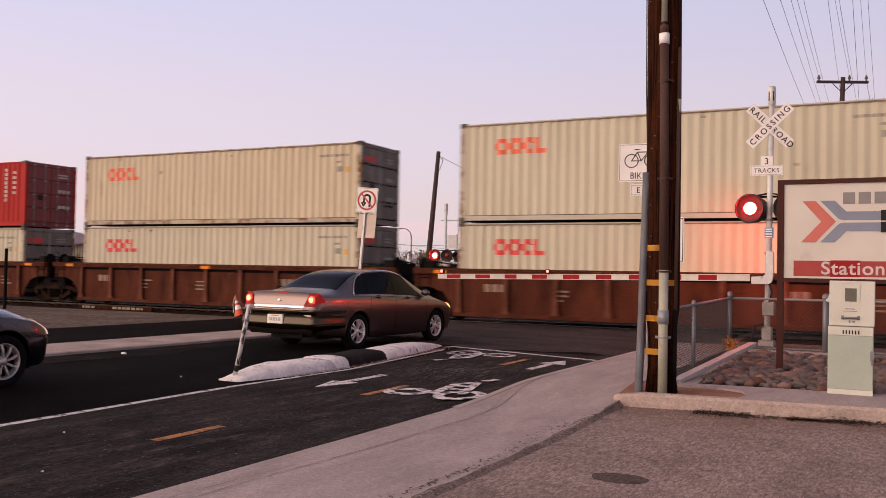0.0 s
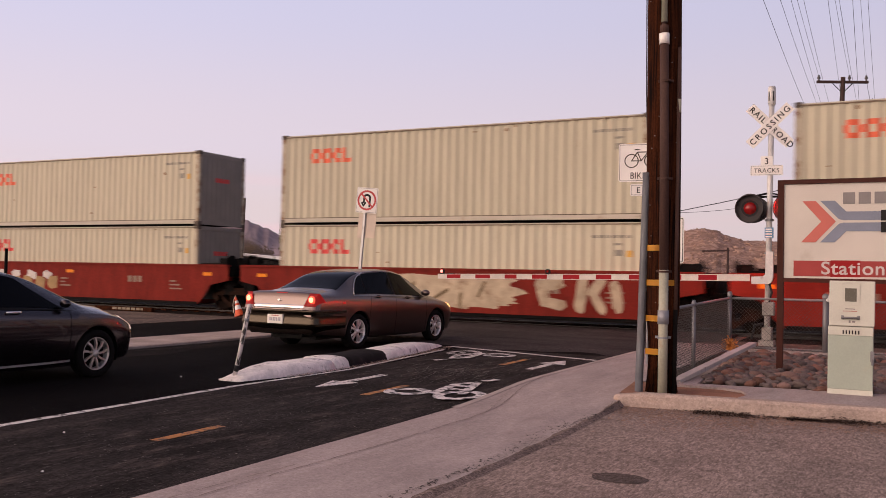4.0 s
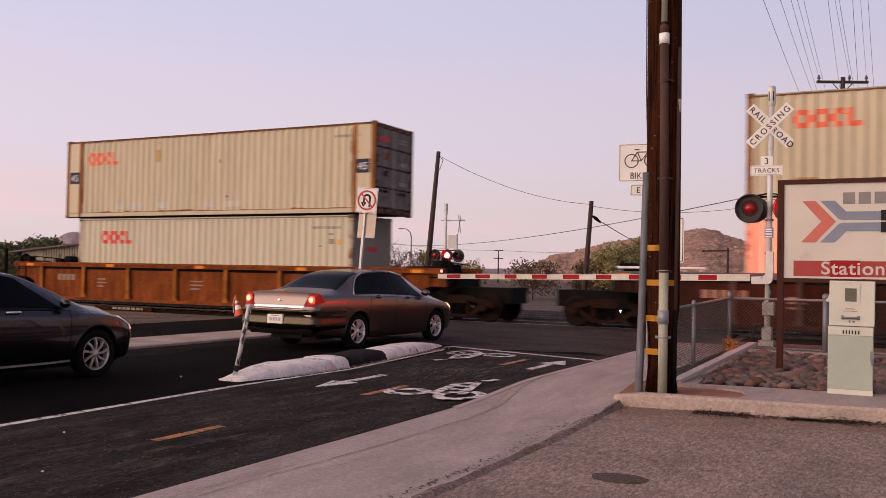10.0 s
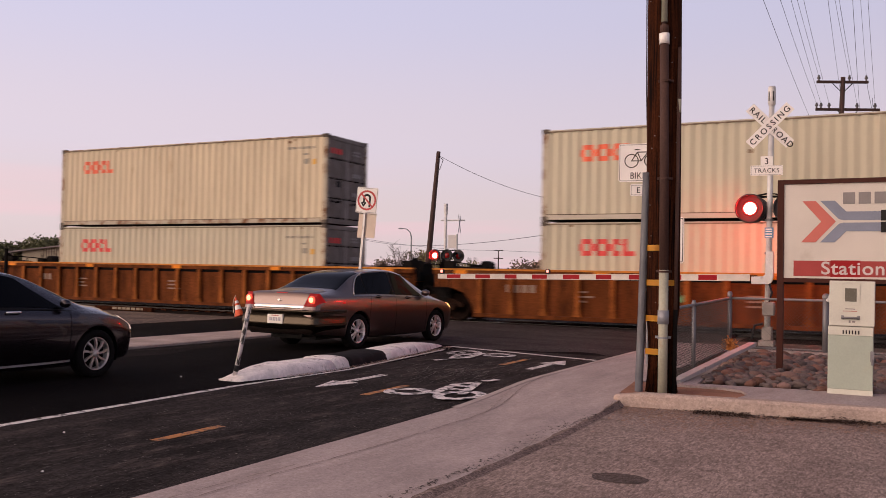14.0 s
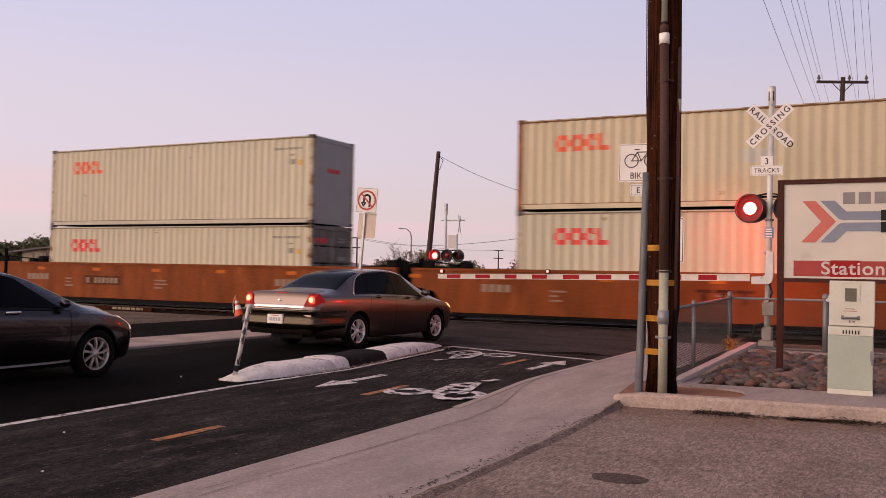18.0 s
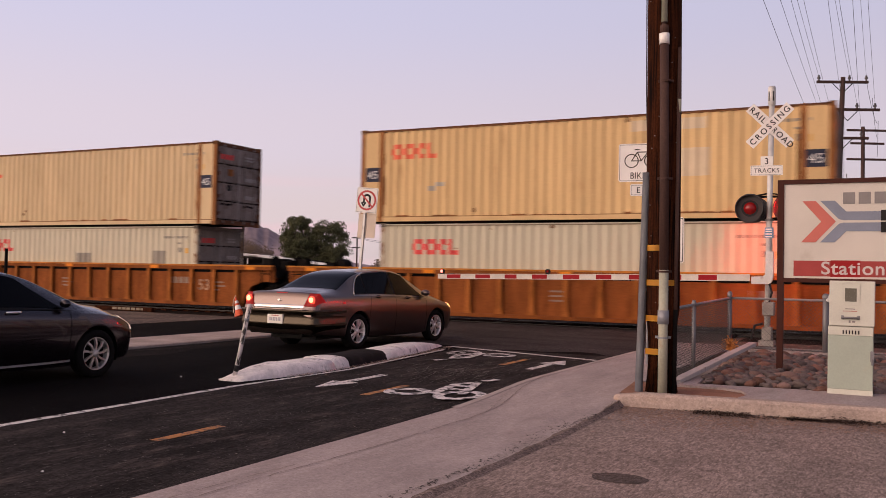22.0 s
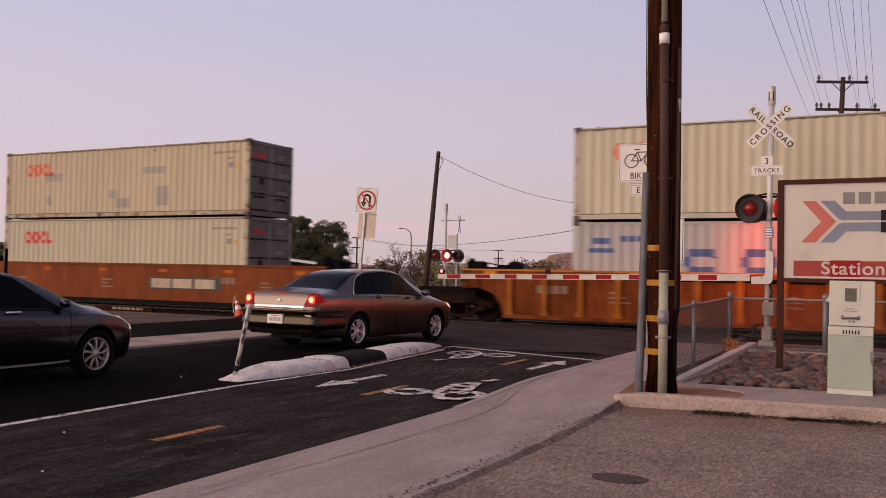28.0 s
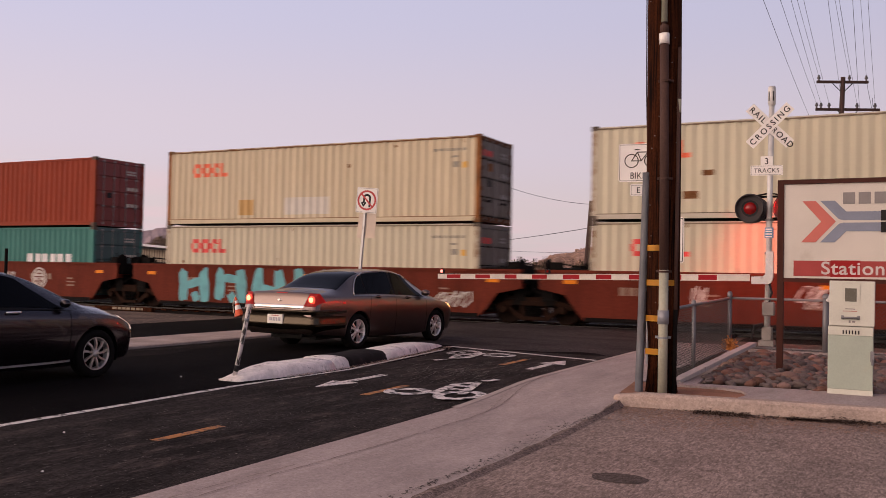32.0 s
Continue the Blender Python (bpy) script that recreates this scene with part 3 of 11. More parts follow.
for k in range(240):
    scuff(rs.gauss(-6.0, 0.5), rs.gauss(-12.6, 0.9), rs.uniform(0.002, 0.006), rs.uniform(0.04, 0.26), rs.gauss(0.05, 0.14))
for k in range(26):
    scuff(rs.uniform(-6.9, -5.0), rs.uniform(-21, -11), rs.uniform(0.0015, 0.003), rs.uniform(0.08, 0.3), rs.gauss(0.0, 0.25))
for v in bm.verts:
    v.co.z = 0.0065
tagged(part("scuff_marks", bm, surface("scuff", (0.105, 0.088, 0.081), 0.9, var=0.5, scale=8, bump=0.0)), "pale scuffs and scratches on the asphalt", "road wear", kind="stuff")

# ---- the low black and white kerb island between road and bike path
island = thing("kerb_island", pose(0, 0, 0), "low concrete kerb island painted black and white", "kerb", kind="structure")


def island_piece(name, a, b, w0, w1, h, mat, nose0=0.0, nose1=0.0, label=""):
    """One painted stretch, rounded on top, from a to b."""
    bm = bmesh.new()
    a, b = Vector(a), Vector(b)
    d = (b - a).normalized()
    n = Vector((-d.y, d.x))
    rows = []
    seg = 9
    rr = random.Random(int(a.y * 10))
    for k in range(seg + 1):
        t = k / seg
        p = a.lerp(b, t)
        w = w0 + (w1 - w0) * t
        hh = h * (1 + rr.uniform(-0.09, 0.06))
        if nose0 and t < nose0:
            hh *= math.sin(math.pi / 2 * (0.12 + 0.88 * t / nose0))
            w *= 0.55 + 0.45 * t / nose0
        if nose1 and t > 1 - nose1:
            hh *= math.sin(math.pi / 2 * (0.1 + 0.9 * (1 - t) / nose1))
            w *= 0.6 + 0.4 * (1 - t) / nose1
        rows.append([bm.verts.new((p.x + n.x * u * w, p.y + n.y * u * w, max(0.001, zz * hh))) for u, zz in ((0.5, 0.0), (0.44, 0.62), (0.36, 0.92), (0.12, 1.0), (-0.12, 1.0), (-0.36, 0.9), (-0.45, 0.6), (-0.5, 0.0))])
    for s, t in zip(rows, rows[1:]):
        for i in range(7):
            bm.faces.new((s[i], s[i + 1], t[i + 1], t[i]))
    bm.faces.new(rows[0]), bm.faces.new(list(reversed(rows[-1])))
    part(name, bm, mat, island, label, smooth=True)


island_piece("white_block", (-8.03, -15.75), (-8.02, -13.75), 0.62, 0.72, 0.17, M_KWHITE, nose0=0.5, label="white painted kerb end")
island_piece("white_block", (-8.02, -13.745), (-8.04, -13.35), 0.72, 0.72, 0.17, M_KWHITE)
island_piece("black_block", (-8.04, -13.345), (-8.2, -11.95), 0.72, 0.70, 0.165, M_KBLACK, label="black painted kerb")
island_piece("white_block", (-8.2, -11.945), (-8.62, -8.7), 0.70, 0.55, 0.155, M_KWHITE, nose1=0.4, label="white painted kerb end")
bm = bmesh.new()
rd = random.Random(17)
for k in range(2600):
    yy = rd.uniform(-14.9, -8.9)
    xm = -7.68 - 0.08 * max(0, yy + 13) - 0.055 * max(0, yy + 12)
    p = Vector((xm + rd.gauss(0, 0.07 + 0.05 * (rd.random() < 0.2)), yy, 0.0115 + abs(rd.gauss(0, 0.008))))
    w = rd.uniform(0.01, 0.05)
    bm.faces.new([bm.verts.new(p + Vector((rd.uniform(-w, w) * 0.5, rd.uniform(-w, w), rd.uniform(0, 0.006)))) for _ in range(3)])
tagged(part("sand_drift", bm, surface("sand", (0.40, 0.285, 0.225), 0.95, var=0.4, scale=5, fine=40, bump=0.0, stain=(0.10, 0.07, 0.055), stain_amt=0.45, stain_scale=4)), "thin sand along the kerb island", "sand", kind="stuff")

# ---- the divider on the far side of the lane, and the dirt along it
bm = bmesh.new()
rows = []
for k in range(24):
    yy = -40 + 33.4 * k / 23
    rows.append([bm.verts.new((x, yy, z)) for x, z in ((-12.48, 0.0), (-12.49, 0.05), (-12.54, 0.065), (-13.98, 0.065), (-14.06, 0.05), (-14.08, 0.0))])
for a, b in zip(rows, rows[1:]):
    for i in range(5):
        bm.faces.new((a[i], a[i + 1], b[i + 1], b[i]))
bm.faces.new(rows[-1])
tagged(part("median", bm, M_MEDIAN), "pale pinkish concrete median between the lanes", "median", kind="structure")
bm = bmesh.new()
rows = []
for k in range(30):
    yy = -38 + 31 * k / 29
    rows.append([bm.verts.new((-12.49, yy, 0.009)), bm.verts.new((-11.7 + 0.25 * math.sin(yy * 0.8) + 0.12 * math.sin(yy * 2.7), yy, 0.006))])
for a, b in zip(rows, rows[1:]):
    bm.faces.new((a[0], a[1], b[1], b[0]))
tagged(part("road_dirt", bm, paving("road_dirt", (0.013, 0.0105, 0.010), 0.03, mottle=0.4, grit=0.6, g_scale=18, stain=(0.075, 0.055, 0.047), s_at=0.53, s_wide=0.25, s_scale=1.4, stretch=(1.5, 0.4, 1))), "pale dirt washed along the median", "dirt", kind="stuff")

# ---- tracks
RAIL = 0.08


def rail_outline():
    return [(-0.07, -0.10), (0.07, -0.10), (0.07, -0.085), (0.012, -0.07), (0.012, -0.03), (0.036, -0.022), (0.036, 0), (-0.036, 0), (-0.036, -0.022), (-0.012, -0.03), (-0.012, -0.07), (-0.07, -0.085)]


for ty in (0.0, 4.6, 9.2):
    tk = tagged(new("railway_track"), "steel railway track set into the crossing", "track", "tracks", "structure")
    base = fall(ty)
    for s in (-0.755, 0.755):
        bm = bmesh.new()
        ends = []
        for x in (-620, 560):
            ends.append([bm.verts.new((x, ty + s + a, base + RAIL + b)) for a, b in rail_outline()])
        for k in range(12):
            bm.faces.new((ends[0][k], ends[0][(k + 1) % 12], ends[1][(k + 1) % 12], ends[1][k]))
        part("rail", bm, M_STEEL, tk)
    bm = bmesh.new()
    for x0, x1 in ((-620, -18.9), (-3.6, 560)):
        a = [bm.verts.new((x0, ty + q, base + z)) for q, z in ((-2.6, -0.01), (-1.7, 0.0), (1.7, 0.0), (2.6, -0.01))]
        b = [bm.verts.new((x1, ty + q, base + z)) for q, z in ((-2.6, -0.01), (-1.7, 0.0), (1.7, 0.0), (2.6, -0.01))]
        for k in range(3):
            bm.faces.new((a[k], b[k], b[k + 1], a[k + 1]))
    part("ballast_bed", bm, M_BALLAST, tk, "stone ballast, darkened for the shade under the train")
    if ty == 0.0:
        tie_bm = bmesh.new()
        box(tie_bm, -0.11, 0.11, -1.3, 1.3, -0.1, 0.035)
        tie = None
        for k in range(44):
            x = -19.3 - 0.5 * k
            if tie is None:
                tie = part("tie", tie_bm, M_WOOD, tk)
                tie.matrix_basis = pose(x, 0, 0)
            else:
                link("tie", tie.data, tk, m=pose(x, random.uniform(-0.03, 0.03), 0, 0, 0, random.uniform(-1, 1)))
    # rubber and asphalt panels between and beside the rails
    bm = bmesh.new()
    for q0, q1 in ((-1.75, -0.80), (-0.67, 0.67), (0.80, 1.75)):
        box(bm, -18.6, -3.9, ty + q0, ty + q1, base - 0.05, base + 0.062)
    part("crossing_panel", bm, M_APRON, tk, "dark flush crossing panel")
bm = bmesh.new()
a = [(-18.6, -3.2, 0.003), (-3.9, -3.2, 0.003), (-3.9, -1.752, 0.06), (-18.6, -1.752, 0.06)]
bm.faces.new([bm.verts.new(p) for p in a])
tagged(part("crossing_ramp", bm, M_APRON), "asphalt ramp up to the rails", "road", kind="structure")
# pale painted writing that cannot be read on a board beside the rail
bd = thing("track_board", pose(-24.0, -2.3, 0), "low dark timber beside the rail with worn pale paint", "board")
bm = bmesh.new()
box(bm, -2.4, 1.2, -0.08, 0.08, -0.01, 0.13, bev=0.01)
part("timber", bm, M_WOOD, bd)
M_BARPALE = surface("pale_worn_letters", (0.24, 0.20, 0.14), 0.8, var=0.2, stain=(0.05, 0.04, 0.03), stain_amt=0.4, stain_scale=9, bump=0.0)
for x0, x1 in ((-0.62, -0.42), (-0.36, -0.22), (-0.18, 0.0), (0.05, 0.2), (0.25, 0.45), (0.5, 0.66), (0.7, 0.82), (-2.1, -2.0), (-1.95, -1.72), (-1.66, -1.5)):
    bm = bmesh.new()
    box(bm, x0, x1, -0.086, -0.081, 0.03, 0.11)
    part("letter_bar", bm, M_BARPALE, bd)
# ---------------------------------------------------------------- distance: mountains, rocky hill, sheds, trees, poles
def bearing(deg, d, z=0.0):
    a = radians(deg)
    return Vector((EYE.x + math.sin(a) * d, EYE.y + math.cos(a) * d, z))


def ridge(name, peaks, dist, depth, a0, a1, steps, rows, rough, material, label, base=-6, seed=0.0, rock=1.0, lumps=0.0):
    """A mountain body: the crest follows smooth peaks, with spurs and gullies down its face."""
    bm = bmesh.new()
    pk = sorted(peaks)

    def crest(a):
        if a <= pk[0][0]:
            return pk[0][1] * max(0, 1 - (pk[0][0] - a) / 6)
        if a >= pk[-1][0]:
            return pk[-1][1] * max(0, 1 - (a - pk[-1][0]) / 8)
        for (p, h), (q, k) in zip(pk, pk[1:]):
            if p <= a <= q:
                t = (a - p) / (q - p)
                t = t * t * (3 - 2 * t)
                return h + (k - h) * t
        return 0
    grid = []
    for j in range(rows + 1):
        v = j / rows
        row = []
        for i in range(steps + 1):
            a = a0 + (a1 - a0) * i / steps
            h = crest(a)
            d = dist - depth * 0.5 + depth * v
            up = max(0, 1 - abs(2 * v - 1)) ** 0.8
            nz = noise.fractal(Vector((a * 1.1 * rock, v * 3.0 * rock, seed)), 1.0, 2.1, 5) * rough
            gully = abs(noise.noise(Vector((a * 0.9 * rock, v * 0.8 + seed, 3.1)))) * rough * 1.2
            z = base + (h - base) * up + (nz - gully) * h * min(1, 3 * (1 - up) + 0.28) * (0.25 + up)
            if not lumps:
                z += noise.fractal(Vector((a * 4.5, v * 16.0, seed + 5)), 0.9, 2.1, 4) * 0.022 * h * (0.55 if v > 0.46 else 0.25)
            if lumps:
                w = bearing(a, d)
                spur = noise.fractal(Vector((w.x * 0.035, w.y * 0.035, seed)), 1.0, 2.0, 3) * 1.8
                rocky = noise.fractal(Vector((w.x * 0.16, w.y * 0.16, seed + 3)), 0.9, 2.1, 4) * 0.9
                z += lumps * (spur * min(1.0, 3 * (1 - up)) + rocky * (0.35 + 0.65 * min(1, 4 * (1 - up)))) * min(1.0, h / 6)
            row.append(bm.verts.new(bearing(a, d, z)))
        grid.append(row)
    for j in range(rows):
        for i in range(steps):
            bm.faces.new((grid[j][i], grid[j][i + 1], grid[j + 1][i + 1], grid[j + 1][i]))
    return tagged(part(name, bm, material, smooth=True), label, "mountain", kind="structure")


# The haze of the distance is mixed into both mountain colours.
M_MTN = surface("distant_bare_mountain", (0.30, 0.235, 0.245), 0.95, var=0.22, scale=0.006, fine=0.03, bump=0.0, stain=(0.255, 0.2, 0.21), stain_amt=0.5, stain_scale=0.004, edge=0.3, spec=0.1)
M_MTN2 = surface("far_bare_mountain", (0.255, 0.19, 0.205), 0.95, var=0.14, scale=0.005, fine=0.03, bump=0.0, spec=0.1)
ridge("backdrop_mountains", [(-55, 42), (-52.5, 52), (-50.9, 66), (-49.46, 89), (-48.5, 86), (-47.9, 87.5), (-47.1, 92.5), (-46.35, 101), (-45.65, 94.5), (-45.2, 102), (-44.6, 108), (-44.0, 109), (-43.1, 119.5), (-42.1, 128), (-41.1, 131), (-40.1, 138), (-39.54, 135.5), (-38.85, 126.5), (-38.4, 118), (-37.23, 96), (-35.9, 72), (-35.1, 62), (-33.8, 42), (-32.6, 25), (-31, 15)], 2500, 900, -60, -28, 420, 30, 0.07, M_MTN, "bare desert mountains far away, purple-brown with haze in their colour", seed=1.7, rock=1.4)
ridge("backdrop_range", [(-36, 30), (-33, 36), (-30, 30), (-27.5, 36), (-25, 26), (-22, 30), (-18, 40), (-12, 30)], 4200, 700, -40, -8, 80, 10, 0.25, M_MTN2, "low far mountain range with haze in its colour", seed=7.7, rock=1.0)
M_HILL = surface("rocky_hill", (0.285, 0.18, 0.138), 0.95, var=0.35, scale=0.12, fine=0.8, bump=0.0, stain=(0.15, 0.10, 0.08), stain_amt=0.5, stain_scale=0.35, edge=0.25, spec=0.05, speck=((0.38, 0.26, 0.21), 0.55, 0.72))
ridge("backdrop_rocky_hill", [(-23.5, 0), (-21.85, 4.3), (-20.86, 8.2), (-19.98, 10.7), (-19.3, 10.9), (-18.06, 13.6), (-16.5, 16.3), (-14.95, 18.0), (-12.4, 20.6), (-11.74, 21.7), (-11.1, 22.2), (-10.32, 21.4), (-9.83, 19.6), (-9.27, 18.3), (-8.6, 17.2), (-7.5, 17.0), (-4.54, 14.5), (0, 10), (4, 4)], 390, 190, -24.5, 6, 340, 90, 0.0, M_HILL, "tan rocky hill strewn with boulders", seed=4.2, rock=2.2, lumps=1.0)
# boulders on the near face of the hill
rb = random.Random(5)
HILL = bpy.data.objects["backdrop_rocky_hill"].data
face_pts = [v.co.copy() for v in HILL.vertices if v.co.z > 0]
bm = bmesh.new()
bmesh.ops.create_icosphere(bm, subdivisions=1, radius=1)
ICO = [v.co.copy() for v in bm.verts]
ICOF = [tuple(v.index for v in f.verts) for f in bm.faces]
bm.free()
vs, fs = [], []
for k in range(5200):
    p = rb.choice(face_pts) + Vector((rb.uniform(-1.2, 1.2), rb.uniform(-1.2, 1.2), rb.uniform(-0.2, 0.1)))
    s = rb.uniform(0.2, 0.6) * (1.7 if rb.random() < 0.15 else 1)
    n0 = len(vs)
    e = (rb.uniform(0.9, 1.5), rb.uniform(0.8, 1.2), rb.uniform(0.55, 0.95))
    vs += [(p.x + v.x * s * e[0] * rb.uniform(0.8, 1.2), p.y + v.y * s * e[1], p.z + v.z * s * e[2] * rb.uniform(0.8, 1.2)) for v in ICO]
    fs += [tuple(n0 + i for i in f) for f in ICOF]
me = bpy.data.meshes.new("hill_boulders")
me.from_pydata(vs, [], fs)
M_BOULDER = surface("boulder", (0.36, 0.24, 0.185), 0.95, var=0.3, scale=0.4, fine=2, bump=0.0, spec=0.05)
me.materials.append(M_BOULDER)
tagged(link("hill_boulders", me), "tan boulders scattered over the hill", "boulders", kind="stuff")


# ---- sheds beyond the tracks
def bx(px, z, d=100.0):
    """A place on the shed's front plane, by a column of the camera's view."""
    return Vector((-85.08 + (px - 75) * 0.05567, 43.51 + (px - 75) * 0.02860, z))


M_SIDING = surface("cream_metal_siding", (0.46, 0.385, 0.27), 0.6, var=0.1, scale=0.8, fine=20, bump=0.05)
M_ROOFW = surface("white_roof_edge", (0.82, 0.80, 0.79), 0.5, var=0.06, bump=0.0)
# Near-black colour holds the deep shade beneath canopy and eaves.
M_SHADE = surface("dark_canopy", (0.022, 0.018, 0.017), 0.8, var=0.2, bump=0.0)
shed = thing("shed", pose(0, 0, 0), "long low cream metal shed with a white roof edge", "building")
back = Vector((-0.46, 0.888, 0)) * 30
bm = bmesh.new()
front = [bx(40, -1), bx(40, 3.0), bx(75, 3.42), bx(183, 4.25), bx(350, 3.42), bx(350, -1)]
f0 = [bm.verts.new(p) for p in front]
f1 = [bm.verts.new(p + back) for p in front]
bm.faces.new(f0), bm.faces.new(list(reversed(f1)))
for k in range(6):
    bm.faces.new((f0[k], f1[k], f1[(k + 1) % 6], f0[(k + 1) % 6]))
part("wall", bm, M_SIDING, shed)
fr = Vector((0.458, -0.889, 0)) * 0.06
for k in range(60):
    px = 78 + k * 4.55
    if px > 346:
        break
    top = 3.35 + (0.8 * (1 - abs(px - 183) / 108) if px < 183 else 0.8 * (1 - (px - 183) / 167)) - 0.05
    bm = bmesh.new()
    tube(bm, bx(px, -1) + fr * 0.5, bx(px, top) + fr * 0.5, 0.045, n=4)
    part("batten", bm, surface("siding_rib", (0.22, 0.17, 0.125), 0.7, var=0.1, bump=0.0) if k == 0 else MATS["siding_rib"], shed)


def slab_between(bm, a, b, thick, out, deep):
    o, bk = out, back.normalized() * deep
    lo = Vector((0, 0, -thick))
    v = [bm.verts.new(p) for p in (a + o, b + o, b + o + lo, a + o + lo, a + bk, b + bk, b + bk + lo, a + bk + lo)]
    for f in ((0, 1, 2, 3), (4, 7, 6, 5), (0, 4, 5, 1), (3, 2, 6, 7), (0, 3, 7, 4), (1, 5, 6, 2)):
        bm.faces.new([v[i] for i in f])


out = Vector((0.458, -0.889, 0)) * 0.7
bm = bmesh.new()
slab_between(bm, bx(20, 3.02), bx(183, 4.42), 0.16, out, 30)
part("roof", bm, surface("shed_roof", (0.16, 0.135, 0.13), 0.7, var=0.15, bump=0.0), shed, "dark low-pitched roof")
bm = bmesh.new()
slab_between(bm, bx(183, 4.44), bx(482, 3.02), 0.24, out, 30)
part("roof", bm, M_ROOFW, shed, "white roof edge")
# Dark strip painted as the shade under the roof edge.
bm = bmesh.new()
slab_between(bm, bx(183, 4.18), bx(482, 2.76), 0.22, out * 0.95, 1)
part("fascia", bm, M_SHADE, shed)
bm = bmesh.new()
slab_between(bm, bx(440, 3.25), bx(548, 2.78), 0.13, out * 3, 20)
part("roof", bm, M_ROOFW, shed, "white canopy edge")
# Dark box stands for the shade below the canopy.
bm = bmesh.new()
slab_between(bm, bx(352, 2.95), bx(560, 2.55), 3.8, Vector((0, 0, 0)) + back.normalized() * 6, 7)
part("back_wall", bm, M_SHADE, shed, "dark box for the shade under the canopy")
for px in (372, 440, 492, 540):
    bm = bmesh.new()
    a = bx(px, -1) + out * 0.7
    tube(bm, a, Vector((a.x, a.y, 3.35 - (px - 360) * 0.0038)), 0.09, n=6)
    part("post", bm, M_ROOFW, shed)
# Added nearer than the shed; placed and sloped to fit the camera's view.
canopy = thing("canopy_shed", pose(0, 0, 0), "low open shed with a white flat roof", "building")
bm = bmesh.new()
slab_between(bm, Vector((-39.0, 23.43, 2.53)), Vector((-33.9, 24.95, 1.95)), 0.17, out * 0.2, 4)
part("roof", bm, M_ROOFW, canopy)
# Dark box drawn as the shade beneath this roof piece.
bm = bmesh.new()
slab_between(bm, Vector((-39.0, 23.43, 2.35)), Vector((-33.9, 24.95, 1.77)), 3.2, back.normalized() * 1.6, 3.4)
part("wall", bm, M_SHADE, canopy)


# ---- trees
def tree(name, p, height, spread, leaves, leaf, mats, label, seed, bare=False, trunk_h=0.35, squash=0.75):
    rt = random.Random(seed)
    t = thing(name, pose(*p), label, "tree")
    bm = bmesh.new()
    th = height * trunk_h
    path_tube(bm, [(0, 0, -0.3), (0.05, 0.03, th * 0.5), (-0.04, 0.02, th)], [0.045 * height * 0.5, 0.036 * height * 0.5, 0.028 * height * 0.5], 8)
    tips = []
    limbs = 11 if not bare else 16
    for k in range(limbs):
        a = 2 * math.pi * k / limbs * 2.4 + rt.uniform(-0.3, 0.3)
        r = spread * rt.uniform(0.35, 0.9) * 0.5
        zt = height * rt.uniform(0.55, 0.98)
        mid = Vector((math.cos(a) * r * 0.4, math.sin(a) * r * 0.4, (th + zt) / 2 + rt.uniform(-0.1, 0.2)))
        tip = Vector((math.cos(a) * r, math.sin(a) * r, zt))
        path_tube(bm, [(0, 0, th * 0.85), mid, tip], [0.016 * height * 0.5, 0.010 * height * 0.5, 0.003 * height * 0.5], 5)
        tips.append((mid, tip))
        for q in range(7 if bare else 3):
            b0 = mid.lerp(tip, rt.uniform(0.1, 1))
            b1 = b0 + Vector((rt.uniform(-1, 1), rt.uniform(-1, 1), rt.uniform(0.1, 1.1))) * height * 0.12
            path_tube(bm, [b0, b1], [0.0035 * height, 0.0012 * height], 4)
            tips.append((b0, b1))
    part("trunk", bm, mats[0], t, smooth=True)
    if leaves:
        vs, fs = [], []
        clumps = [(Vector((0, 0, 0)), 1)]
        cs = []
        for k in range(150):
            a, r = rt.uniform(0, 2 * math.pi), math.sqrt(rt.random()) * spread * 0.5
            zc = height * (trunk_h * 0.75 + (1 - trunk_h * 0.75) * rt.random())
            lim = spread * 0.5 * math.sqrt(max(0.06, 1 - ((zc / height - 0.55) / 0.52) ** 2))
            r = min(r, lim)
            cs.append((Vector((math.cos(a) * r, math.sin(a) * r, zc)), spread * rt.uniform(0.06, 0.17)))
        for k in range(leaves):
            c, s = cs[rt.randrange(len(cs))]
            d = Vector((rt.gauss(0, 1), rt.gauss(0, 1), rt.gauss(0, 1))).normalized() * s * 1.3 * rt.random() ** 0.33 * (1 + 0.10 * abs(rt.gauss(0, 1)) * (k % 5 == 0))
            d.z *= squash
            o = c + d
            u = Vector((rt.gauss(0, 1), rt.gauss(0, 1), rt.gauss(0, 1))).normalized() * leaf * rt.uniform(0.6, 1.3)
            w = u.orthogonal().normalized() * leaf * 0.5
            n0 = len(vs)
            vs += [o - u, o + w, o + u, o - w]
            fs.append((n0, n0 + 1, n0 + 2, n0 + 3))
        me = bpy.data.meshes.new("crown")
        me.from_pydata([tuple(v) for v in vs], [], fs)
        me.materials.append(mats[1])
        link("crown", me, t)
    return t


M_BARK = surface("grey_bark", (0.07, 0.05, 0.042), 0.9, var=0.3, scale=5, fine=30, bump=0.3)


